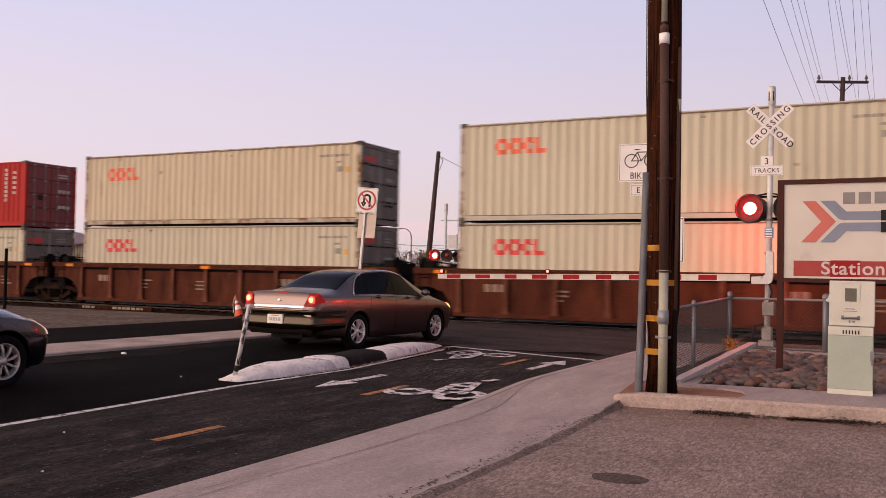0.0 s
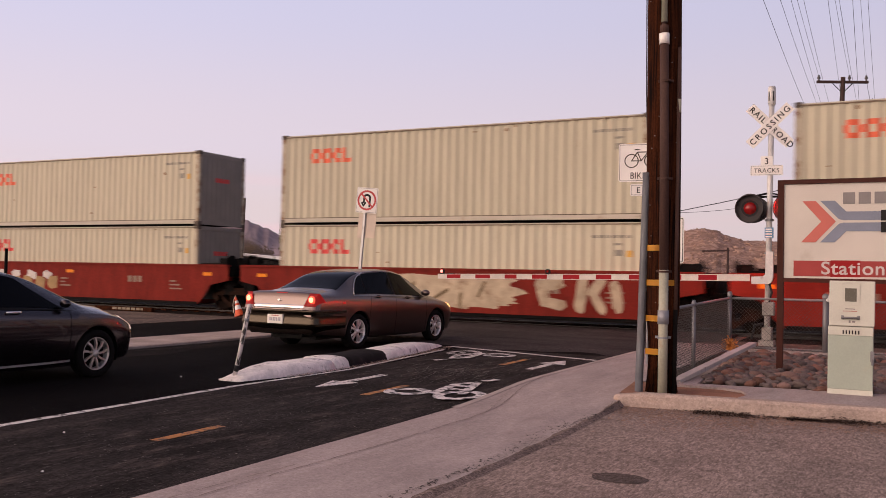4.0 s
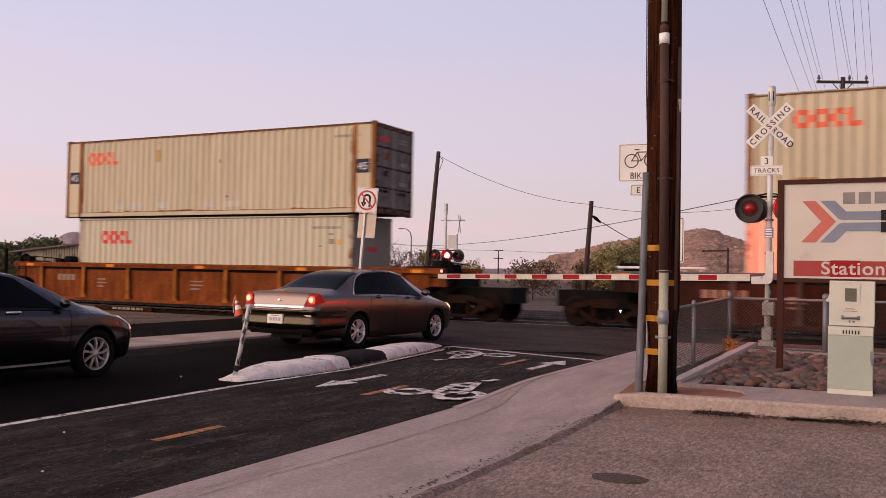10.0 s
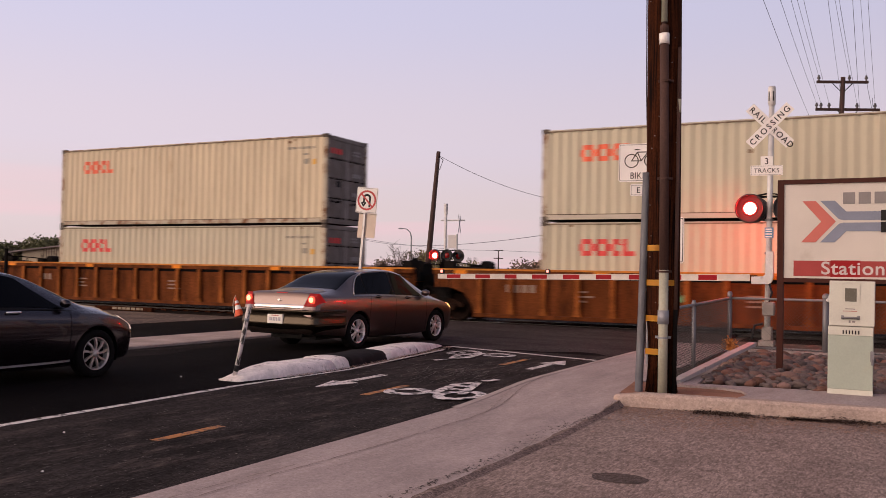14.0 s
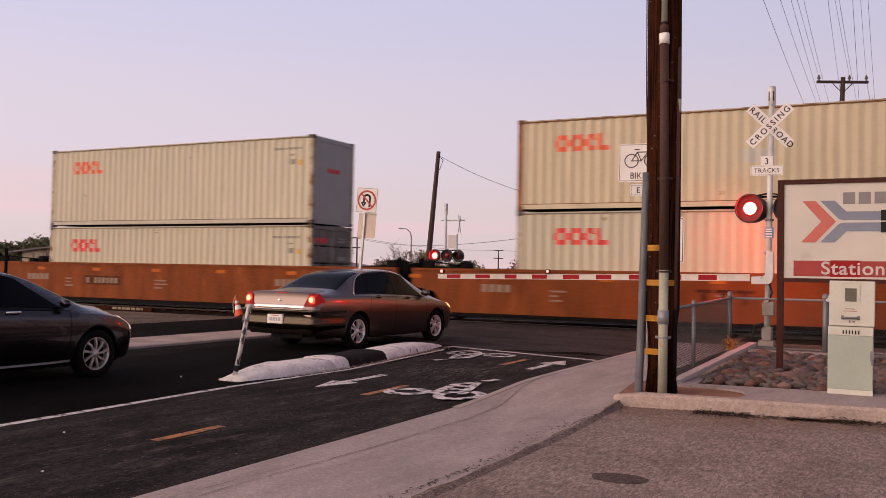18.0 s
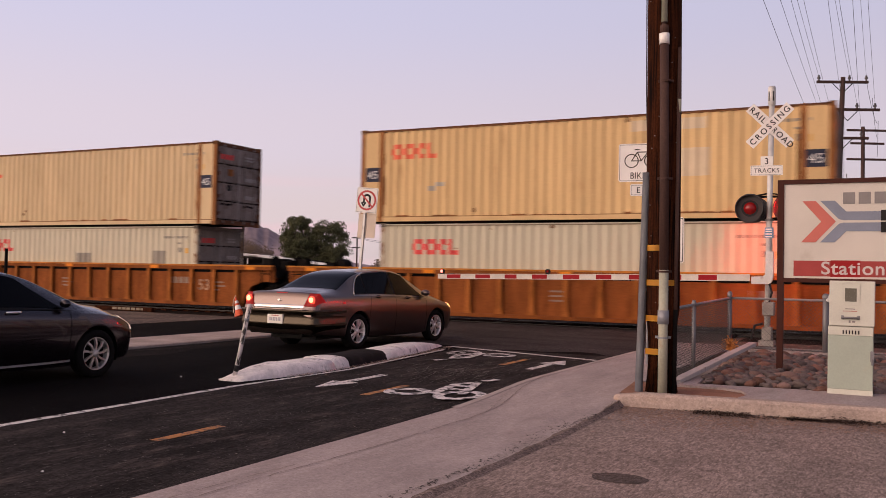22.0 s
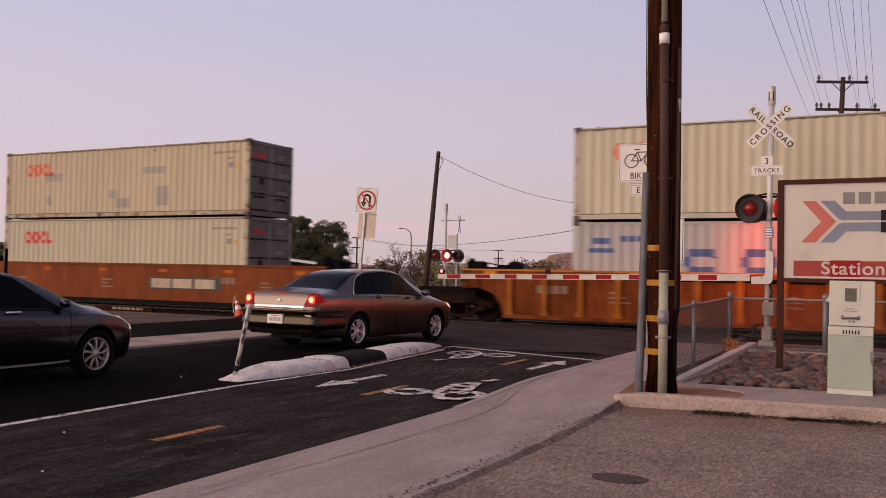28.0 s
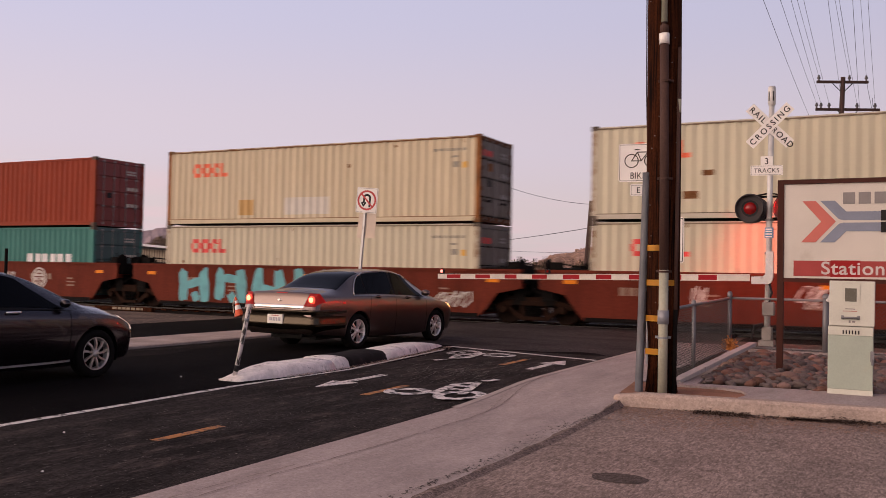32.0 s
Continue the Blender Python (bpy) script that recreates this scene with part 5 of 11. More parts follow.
def container(name, length, height, paint, end, endmat, logo, label, rail, rusty=False, patches=(), extra45=False, rods=True):
    """A shipping container with its base at the origin, its length along x; end 'D' has doors, 'F' a plain end."""
    c = thing(name, pose(0, 0, 0), label, "container", "containers on the train")
    L2 = length / 2
    posts = M_RUSTPOST if rusty else M_RAILB if rail is M_RAILPALE else rail
    key = "%.2f|%.2f" % (length, height)
    zb, zt = 0.16, height - 0.075
    inner = L2 - 0.74 if extra45 else None
    start = -L2 + 0.14
    segs = [(-L2 + 0.13, L2 - 0.13)] if not extra45 else [(-L2 + 0.13, -inner - 0.07), (-inner + 0.07, inner - 0.07), (inner + 0.07, L2 - 0.13)]
    for side in (-1, 1):
        for a, b in segs:
            flat = extra45 and b - a < 2

            def make(bm, a=a, b=b, side=side, flat=flat):
                if flat:
                    vs = [bm.verts.new((x, side * (HW - 0.012), z)) for x, z in ((a, zb), (b, zb), (b, zt), (a, zt))]
                    bm.faces.new(vs)
                else:
                    pressed(bm, a, b, zb, zt, side, start)
            link("side_panel", cached("side_panel|%s|%d|%.2f" % (key, side, a), make, paint), c)

        def rails(bm, side=side):
            box(bm, -L2 + 0.1, L2 - 0.1, side * (HW - 0.07), side * HW, height - 0.062, height - 0.03)
        link("top_rail", cached("top_rail|%s|%d" % (key, side), rails, M_RUSTEND if extra45 else rail if rail in (M_RAILB, M_RAILPALE) else paint), c)

        def seam_top(bm, side=side):
            box(bm, -L2 + 0.15, L2 - 0.15, side * (HW - 0.07), side * (HW - 0.006), height - 0.092, height - 0.064)
        link("rail_seam", cached("rail_seam|%s|%d" % (key, side), seam_top, M_RUSTY if rusty else rail if rail not in (M_RAILB, M_RAILPALE) else M_SEAM), c)

        def seam_low(bm, side=side):
            box(bm, -L2 + 0.15, L2 - 0.15, side * (HW - 0.06), side * (HW - 0.006), 0.1655, 0.186)
        link("rail_seam", cached("rail_seam_low|%s|%d" % (key, side), seam_low, M_RUSTY if rusty else rail if rail not in (M_RAILB, M_RAILPALE) else M_GROOVE), c)

        def rails2(bm, side=side):
            box(bm, -L2 + 0.1, L2 - 0.1, side * (HW - 0.06), side * (HW - 0.004), 0.035, 0.165)
        link("bottom_rail", cached("bottom_rail|%s|%d" % (key, side), rails2, paint if rusty else rail), c)
        for e in (-1, 1):
            def post(bm, side=side, e=e):
                box(bm, e * (L2 - 0.15), e * (L2 - 0.004), side * (HW - 0.12), side * (HW - 0.003), 0.1, height - 0.1)
            pt = link("corner_post", cached("corner_post|%s|%d|%d" % (key, side, e), post, posts), c)

            def edge(bm, side=side, e=e):
                box(bm, e * (L2 - 0.05), e * (L2 - 0.001), side * (HW - 0.125), side * (HW - 0.02), 0.12, height - 0.12)
            if rusty and e == 1:
                link("rusted_face", cached("rusted_face|%s|%d" % (key, side), edge, M_RUSTEND), pt, "dark rust")

            for z0, z1 in ((0, 0.118), (height - 0.118, height)):
                def cast(bm, side=side, e=e, z0=z0, z1=z1):
                    box(bm, e * (L2 - 0.178), e * L2, side * (HW - 0.162), side * HW, z0, z1, bev=0.008)
                link("corner_casting", cached("corner_casting|%s|%d|%d|%.2f" % (key, side, e, z0), cast, M_RUSTY if rusty else MATS["dark_casting"]), c)
            if extra45:
                def post2(bm, side=side, e=e):
                    box(bm, e * (inner - 0.075), e * (inner + 0.075), side * (HW - 0.06), side * (HW - 0.002), 0.03, height - 0.02)
                link("support_post", cached("support_post|%s|%d|%d" % (key, side, e), post2, M_RUSTPOST), c)

    def roof(bm):
        xs = [-L2 + 0.1 + (length - 0.2) * k / 80 for k in range(81)]
        g = [[bm.verts.new((x, y, height - 0.022 - (0.02 if k % 4 in (2, 3) else 0))) for k, x in enumerate(xs)] for y in (-HW + 0.05, HW - 0.05)]
        for k in range(80):
            bm.faces.new((g[0][k], g[0][k + 1], g[1][k + 1], g[1][k]))
    link("roof", cached("roof|" + key, roof, paint), c)

    def floor(bm):
        box(bm, -L2 + 0.05, L2 - 0.05, -HW + 0.06, HW - 0.06, 0.05, 0.15)
    link("floor", cached("floor|" + key, floor, M_DARK), c)
    for e in (-1, 1):
        doors = (end == "D") == (e == 1)

        for nm, z0, z1 in (("end_sill", 0.02, 0.17), ("end_header", height - 0.15, height - 0.02)):
            def sill(bm, e=e, z0=z0, z1=z1):
                box(bm, e * (L2 - 0.1), e * (L2 - 0.006), -HW + 0.1, HW - 0.1, z0, z1)
            link(nm, cached("%s|%s|%d" % (nm, key, e), sill, M_RUSTEND if rusty and doors else endmat), c)
        if doors:
            for s in (-1, 1):
                def leaf(bm, s=s, e=e):
                    y0, y1 = (0.012, HW - 0.13) if s > 0 else (-HW + 0.13, -0.012)
                    z0, z1 = 0.175, height - 0.155
                    n = 4
                    hgt = (z1 - z0) / n
                    xo = L2 - 0.02
                    out = [(e * (xo - 0.07), z0)]
                    for k in range(n):
                        q = z0 + k * hgt
                        out += [(e * (xo - 0.04), q), (e * (xo - 0.04), q + 0.05), (e * xo, q + 0.062), (e * xo, q + hgt - 0.012)]
                    out += [(e * (xo - 0.04), z1), (e * (xo - 0.07), z1)]
                    prism(bm, out, y0, y1)
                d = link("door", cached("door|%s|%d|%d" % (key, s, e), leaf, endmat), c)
                if endmat in (M_DOORGREY, M_DOORRUST):
                    # Dark strips fill the grooves as their shade; the upright one is the seal.
                    def seal(bm, s=s, e=e):
                        step = (height - 0.33) / 4
                        for k in range(4):
                            q = 0.175 + k * step
                            box(bm, e * (L2 - 0.055), e * (L2 - 0.034), s * 0.03, s * (HW - 0.14), q + 0.008, q + 0.044)
                        box(bm, e * (L2 - 0.055), e * (L2 - 0.014), s * (HW - 0.138), s * (HW - 0.115), 0.18, height - 0.16)
                    link("door_seal", cached("door_seal|%s|%d|%d" % (key, s, e), seal, M_DARK), d, "dark strips for the shade in the grooves, and the edge seal")
                if s > 0 and endmat in (M_DOORGREY, M_DOORRUST):
                    def meet(bm, e=e):
                        box(bm, e * (L2 - 0.03), e * (L2 - 0.008), -0.045, 0.045, 0.18, height - 0.16)
                    link("cover_strip", cached("cover_strip|%s|%d" % (key, e), meet, M_STRIP), d, "paler strip over the gap")
                for yy in ((0.3, 0.8) if rods else ()):
                    def rod(bm, s=s, yy=yy, e=e):
                        tube(bm, (e * (L2 - 0.005), s * yy, 0.06), (e * (L2 - 0.005), s * yy, height - 0.06), 0.014, n=6)
                        for z in (0.12, height * 0.3, height * 0.5, height * 0.72, height - 0.12):
                            box(bm, e * (L2 - 0.03), e * (L2 + 0.01), s * yy - 0.05, s * yy + 0.05, z - 0.03, z + 0.03)
                    link("lock_rod", cached("lock_rod|%s|%d|%.1f|%d" % (key, s, yy, e), rod, endmat if endmat in (M_DOORGREY, M_DOORRUST) else M_RODS), d)

                def hinge(bm, s=s, e=e):
                    box(bm, e * (L2 - 0.03), e * (L2 + 0.004), s * (HW - 0.2), s * (HW - 0.08), -0.06, 0.06)
                for z in (0.4, 1.0, height * 0.62, height - 0.4):
                    link("hinge", cached("hinge|%s|%d|%d" % (key, s, e), hinge, M_RUSTEND if rusty else endmat), d, m=pose(0, 0, z))
            if e == 1:
                def plate(bm):
                    box(bm, L2 - 0.02, L2 - 0.004, -0.62, -0.40, height * 0.42, height * 0.42 + 0.2)
                link("data_plate", cached("data_plate|" + key, plate, M_BLACK), c)

                def sheet(bm):
                    box(bm, L2 - 0.02, L2 - 0.004, -0.58, -0.28, height * 0.60, height * 0.60 + 0.24)
                if rusty:
                    link("data_plate", cached("brown_plate|" + key, sheet, M_RUSTPOST), c, "brown plate")

                def mark(bm):
                    for k in range(4):
                        box(bm, L2 - 0.02, L2 - 0.005, -0.98 + 0.17 * k, -0.83 + 0.17 * k, height - 0.6, height - 0.42)
                if logo in ("o", "r"):
                    link("logo", cached("end_logo|" + key, mark, M_LOGO_R), c, "small red logo blocks")

                def code(bm):
                    box(bm, L2 - 0.02, L2 - 0.006, -0.5, 0.5, -0.5, 0.5)
                cme = cached("code_bar|%.2f" % length, code, M_CODEPALE if endmat in (M_DOORGREY, M_DOORRUST) else M_PATCHW)
                for yc, zc, w, h in [(0.34 + 0.13 * (k % 4), height - 0.42 - 0.1 * (k // 4), 0.09, 0.06) for k in range(8)] + [(0.42 + 0.2 * (k % 3), height * 0.58 - 0.64 * (k // 3), 0.14, 0.13) for k in range(6)]:
                    link("code_bar", cme, c, m=Matrix.LocRotScale((0, yc, zc), None, (1, w, h)))
                if endmat in (M_DOORGREY, M_DOORRUST):
                    dme = cached("dark_code_bar|%.2f" % length, code, M_DARK)
                    for k in range(7):
                        link("code_bar", dme, c, m=Matrix.LocRotScale((0.0005, (-0.9, -0.78, -0.6, -0.44, 0.32, 0.52, 0.72)[k], height * (0.255, 0.25, 0.25, 0.255, 0.24, 0.25, 0.245)[k], ), None, (1, (0.09, 0.14, 0.12, 0.15, 0.15, 0.13, 0.16)[k], 0.07)))
        else:
            def wall(bm, e=e):
                ys = [-HW + 0.1 + (2 * HW - 0.2) * k / 36 for k in range(37)]
                g = [[bm.verts.new((e * (L2 - 0.02 - (0.03 if k % 4 in (2, 3) else 0)), y, z)) for k, y in enumerate(ys)] for z in (0.16, height - 0.14)]
                for k in range(36):
                    bm.faces.new((g[0][k], g[0][k + 1], g[1][k + 1], g[1][k]))
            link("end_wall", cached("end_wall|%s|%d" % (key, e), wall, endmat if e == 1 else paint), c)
            if e == 1 and logo in ("o", "r"):
                def mark(bm):
                    for k in range(4):
                        box(bm, L2 - 0.03, L2 - 0.012, -0.35 + 0.19 * k, -0.2 + 0.19 * k, height * 0.6, height * 0.6 + 0.15)
                link("logo", cached("wall_logo|" + key, mark, M_LOGO_R), c, "small red logo blocks")
    # prints on the side that faces the road
    if logo in ("o", "r"):
        lx, lz = (-inner + 0.35 if extra45 else -L2 + 1.12), height - 0.95
        t = 0.135
        rects = hollow(lx, lz, 0.43, 0.46, t) + hollow(lx + 0.445, lz, 0.43, 0.46, t) + hollow(lx + 0.89, lz, 0.33, 0.46, t, True) + [(lx + 1.235, lx + 1.36, lz, lz + 0.46), (lx + 1.362, lx + 1.58, lz, lz + 0.13)]
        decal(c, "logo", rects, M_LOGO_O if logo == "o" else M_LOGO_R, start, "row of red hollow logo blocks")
    if logo == "globe":
        rects = []
        cx, cz, R = -L2 + 6.1, height - 1.22, 0.72
        for k in range(17):
            a0, a1 = -0.5 + k / 17, -0.5 + (k + 1) / 17
            z0, z1 = cz + 2 * R * a0, cz + 2 * R * a1
            zm = (a0 + a1)
            w = math.sqrt(max(0.0, 1 - zm * zm))
            if abs(zm) < 0.36:
                continue
            for f in (1.0, 0.45):
                rects += [(cx - R * w * f - 0.03, cx - R * w * f + 0.05, z0, z1), (cx + R * w * f - 0.05, cx + R * w * f + 0.03, z0, z1)]
            if k in (0, 16):
                rects.append((cx - R * w, cx + R * w, z0, z1))
        rects += [(cx - 0.98 + 0.40 * k, cx - 0.64 + 0.40 * k, cz - 0.02, cz + 0.27) for k in range(5)]
        rects += [(cx - 0.92 + 0.235 * k, cx - 0.74 + 0.235 * k, cz - 0.24, cz - 0.08) for k in range(8)]
        decal(c, "logo", rects, M_LOGO_W, start, "white globe emblem with bars across it")
        decal(c, "code_bar", [(-L2 + 0.5, -L2 + 0.78, height - 0.55 - 0.17 * k, height - 0.44 - 0.17 * k) for k in range(9)] + [(L2 - 1.2, L2 - 1.04, height - 0.42 - 0.15 * k, height - 0.32 - 0.15 * k) for k in range(11)], M_LOGO_W, start)
        decal(c, "seal_plate", [(L2 - 0.82, L2 - 0.62, height - 0.52 - 0.42 * k, height - 0.40 - 0.42 * k) for k in range(4)], M_SEAL, start)
    if logo == "round":
        cx, cz = -L2 + 6.1, height - 0.62
        rects = [(cx - 0.27 * math.sqrt(1 - (2 * (k + 0.5) / 8 - 1) ** 2), cx + 0.27 * math.sqrt(1 - (2 * (k + 0.5) / 8 - 1) ** 2), cz - 0.27 + 0.0675 * k, cz - 0.27 + 0.0675 * (k + 1)) for k in range(8)]
        rects += [(cx - 1.0 + 0.25 * k, cx - 0.80 + 0.25 * k, cz - 0.72, cz - 0.50) for k in range(8)]
        decal(c, "logo", rects, M_LOGO_W, start, "white round emblem above a row of white bars")
        decal(c, "code_bar", [(L2 - 1.25, L2 - 1.1, height - 0.4 - 0.17 * k, height - 0.28 - 0.17 * k) for k in range(8)] + [(L2 - 0.75, L2 - 0.62, height - 0.5 - 0.2 * k, height - 0.4 - 0.2 * k) for k in range(5)], M_PATCHW, start)
    if logo == "bigblue":
        rects = []
        for k in range(6):
            rects += hollow(-L2 + 3.05 + 1.45 * k, 1.18, 0.88, 0.66, 0.2, k in (0, 2, 3))
        decal(c, "logo", rects, M_LOGO_B, start, "row of large blue hollow logo blocks")
        decal(c, "code_bar", [(-L2 + 0.55, -L2 + 1.05, height - 0.62, height - 0.46), (-L2 + 0.45, -L2 + 1.15, height - 0.86, height - 0.74)] + [(-L2 + 1.35 + 0.22 * k, -L2 + 1.52 + 0.22 * k, height - 0.56, height - 0.40) for k in range(5)], M_LOGO_B, start)
    if logo == "lettered":
        decal(c, "logo", [(L2 - 3.6 + 0.42 * k, L2 - 3.3 + 0.42 * k, 1.05, 1.55) for k in range(6)], M_LOGO_W, start, "row of large white bars")
    if logo in ("o", "r", "bigblue"):
        rects = [(L2 - 1.55 + 0.19 * k, L2 - 1.42 + 0.19 * k, height - 0.46, height - 0.38) for k in range(6)] + [(L2 - 0.95, L2 - 0.72, height - 0.66, height - 0.60), (L2 - 0.92, L2 - 0.7, height - 0.95, height - 0.78)]
        decal(c, "code_bar", rects, M_CODE, start)
        decal(c, "seal_plate", [(L2 - 0.60, L2 - 0.42, height - 0.98, height - 0.80)], M_SEAL, start)
    if extra45:
        for e in (-1, 1):
            x = e * (L2 - 0.44)
            bm = bmesh.new()
            box(bm, x - 0.25, x + 0.25, -HW - 0.001, -HW + 0.007, height * 0.44, height * 0.44 + 0.44)
            pl = part("size_plate", bm, M_PLATE45, c, "dark blue-black plate")
            text(pl, "45", 0.34, x, -HW - 0.004, height * 0.44 + 0.10, M_LOGO_W, name="number")
        rr_ = random.Random(int(length * 7) + len(bpy.data.objects))
        for k in range(18):
            xq, wq, zq = rr_.choice((-inner + 0.09, inner - 0.16)) + rr_.uniform(-0.005, 0.03), rr_.uniform(0.02, 0.05), rr_.uniform(0.19, height - 0.9)
            decal(c, "rust_streak", [(xq, xq + wq, zq, zq + rr_.uniform(0.2, 0.8))], M_RUSTPOST, start, key="%.3f" % (xq + 20 * k))
        for k in range(14):
            xq, wq = rr_.uniform(-inner + 0.3, inner - 0.9), rr_.uniform(0.2, 0.7)
            decal(c, "rust_streak", [(xq, xq + wq, 0.184, 0.184 + rr_.uniform(0.015, 0.05))], M_RUSTPOST, start, key="%.3f" % (xq + 50))
    # small rust spots near the rails
    rs_ = random.Random(int(length * 10 + height * 100) + len(bpy.data.objects))
    for k in range(rs_.randint(2, 4) if logo in ("o", "r") else 0):
        x, w = rs_.uniform(-L2 + 0.4, L2 - 0.5), rs_.uniform(0.03, 0.11)
        z = height - 0.09 - rs_.uniform(0.03, 0.2) if rs_.random() < 0.45 else rs_.uniform(0.18, height * 0.75)
        decal(c, "rust_spot", [(x, x + w, z, z + rs_.uniform(0.03, 0.14))], M_RUSTY, start, key="%.3f" % x)
    for x0, x1, z0, z1, mt in patches:
        decal(c, "paint_patch", [(x0 - L2, x1 - L2, z0, z1)], mt, start)
    return c


def text(parent, words, size, x, y, z, mat, name="lettering", turn=None, align="CENTER", squeeze=1.0, depth=0.002, spread=1.08, bold=0.0):
    """Raised lettering that stands upright and faces the road, turned into a mesh."""
    cu = bpy.data.curves.new(name, "FONT")
    cu.body, cu.size, cu.align_x, cu.extrude = words, size, align, depth
    cu.space_character, cu.offset = spread, bold
    tmp = bpy.data.objects.new(name, cu)
    scene.collection.objects.link(tmp)
    bpy.context.view_layer.update()
    me = bpy.data.meshes.new_from_object(tmp.evaluated_get(bpy.context.evaluated_depsgraph_get()))
    bpy.data.objects.remove(tmp)
    me.transform((turn or Matrix.Identity(4)) @ Matrix.Rotation(radians(90), 4, "X") @ Matrix.Diagonal((squeeze, 1, 1, 1)))
    me.materials.clear()
    me.materials.append(mat)
    ob = link(name, me, parent)
    ob.location = (x, y, z)
    return ob


surface("dark_casting", (0.10, 0.075, 0.055), 0.7, 0.2, var=0.2, bump=0.1)
M_RODS = surface("dull_lock_steel", (0.27, 0.255, 0.245), 0.55, 0.4, var=0.15, bump=0.05)
M_CODEPALE = surface("pale_door_print", (0.30, 0.28, 0.27), 0.6, var=0.1, bump=0.0)

# ---- well cars
M_CARBROWN = surface("brown_car_paint", (0.080, 0.024, 0.013), 0.8, var=0.35, scale=1.2, fine=22, bump=0.2, stain=(0.022, 0.009, 0.006), stain_amt=0.5, stain_scale=1.8, stretch=(2, 2, 0.6), edge=0.25, spec=0.06)
M_CARDARK = surface("blackened_brown_car_paint", (0.036, 0.015, 0.010), 0.8, var=0.4, scale=1.2, fine=22, bump=0.2, stain=(0.012, 0.007, 0.006), stain_amt=0.45, stain_scale=1.8, stretch=(2, 2, 0.6), edge=0.25, spec=0.06)
M_CARRUST = surface("dark_rust_car_paint", (0.115, 0.034, 0.010), 0.8, var=0.55, scale=1.2, fine=22, bump=0.2, stain=(0.024, 0.008, 0.004), stain_amt=0.5, stain_scale=1.7, stretch=(2, 2, 0.6), edge=0.25, spec=0.06)
# Lighter than its panel paint: the light on the ribs, put into colour.
M_RIBRUST = surface("rusty_rib_paint", (0.24, 0.076, 0.018), 0.8, var=0.45, scale=1.5, fine=22, bump=0.2, stain=(0.04, 0.014, 0.006), stain_amt=0.45, stain_scale=2, edge=0.25, spec=0.06)
M_CARRED2 = surface("dull_red_car_paint", (0.135, 0.019, 0.012), 0.75, var=0.28, scale=1.2, fine=22, bump=0.12, stain=(0.06, 0.012, 0.009), stain_amt=0.4, stain_scale=1.8, stretch=(2, 2, 0.6), edge=0.25, spec=0.08)
M_CARRED = surface("faded_red_car_paint", (0.165, 0.019, 0.013), 0.75, var=0.25, scale=1.2, fine=22, bump=0.12, stain=(0.10, 0.018, 0.012), stain_amt=0.36, stain_scale=1.8, stretch=(2, 2, 0.6), edge=0.25, spec=0.08)
M_CARORANGE = surface("rusty_orange_car_paint", (0.190, 0.050, 0.012), 0.78, var=0.45, scale=1.2, fine=22, bump=0.2, stain=(0.045, 0.013, 0.006), stain_amt=0.6, stain_scale=1.6, stretch=(2, 2, 0.6), edge=0.28, spec=0.06)
M_CARSMOOTH = surface("smooth_orange_brown_car_paint", (0.185, 0.050, 0.015), 0.7, var=0.32, scale=0.9, fine=22, bump=0.1, spec=0.08, stain=(0.36, 0.13, 0.035), stain_amt=0.2, stain_scale=1.2, stretch=(2, 2, 0.6), edge=0.3)
M_CAROXIDE = surface("oxide_red_car_paint", (0.115, 0.023, 0.013), 0.75, var=0.3, scale=0.9, fine=22, bump=0.12, spec=0.08, stain=(0.05, 0.014, 0.009), stain_amt=0.4, stain_scale=1.4, stretch=(2, 2, 0.6), edge=0.3)
M_CARBLUE = surface("blue_grey_chord_paint", (0.058, 0.066, 0.082), 0.65, var=0.25, scale=1.2, fine=30, bump=0.1, stain=(0.07, 0.04, 0.03), stain_amt=0.3, stain_scale=1.6, edge=0.25)
M_CARX = surface("blackened_rust_car_paint", (0.080, 0.024, 0.009), 0.8, var=0.5, scale=1.2, fine=22, bump=0.2, stain=(0.022, 0.008, 0.004), stain_amt=0.52, stain_scale=1.7, stretch=(2, 2, 0.6), edge=0.25, spec=0.06)
M_CARYEL = surface("sunlit_orange_car_paint", (0.215, 0.066, 0.018), 0.76, var=0.35, scale=1.2, fine=22, bump=0.15, stain=(0.13, 0.036, 0.009), stain_amt=0.42, stain_scale=1.4, stretch=(2, 2, 0.6), edge=0.28, spec=0.06)
M_CHORDOR = surface("orange_chord_paint", (0.46, 0.18, 0.032), 0.7, var=0.35, scale=1.5, fine=22, bump=0.12, stain=(0.17, 0.05, 0.014), stain_amt=0.4, stain_scale=2, edge=0.22, spec=0.08)
M_REFLEX = surface("yellow_reflector", (0.72, 0.22, 0.008), 0.5, var=0.08, bump=0.0, spec=0.15)
M_REFLEXDIM = surface("faded_orange_reflector", (0.42, 0.11, 0.014), 0.6, var=0.15, bump=0.0, spec=0.1)
# Wheels and castings: grime and the shade beneath the cars darken the colour.
M_WHEEL = surface("shaded_brown_wheel_steel", (0.013, 0.007, 0.005), 0.8, 0.0, spec=0.08, var=0.25, scale=5, fine=40, bump=0.15)
M_FRAME = surface("shaded_rusty_truck_casting", (0.020, 0.0095, 0.006), 0.85, 0.0, spec=0.06, var=0.35, scale=4, fine=40, bump=0.25)
M_GRAF_T = surface("teal_spray_paint", (0.10, 0.33, 0.36), 0.6, var=0.2, bump=0.0)
M_GRAF_T2 = surface("tan_spray_paint", (0.30, 0.205, 0.115), 0.6, var=0.3, bump=0.0, stain=(0.16, 0.09, 0.04), stain_amt=0.4, stain_scale=3)
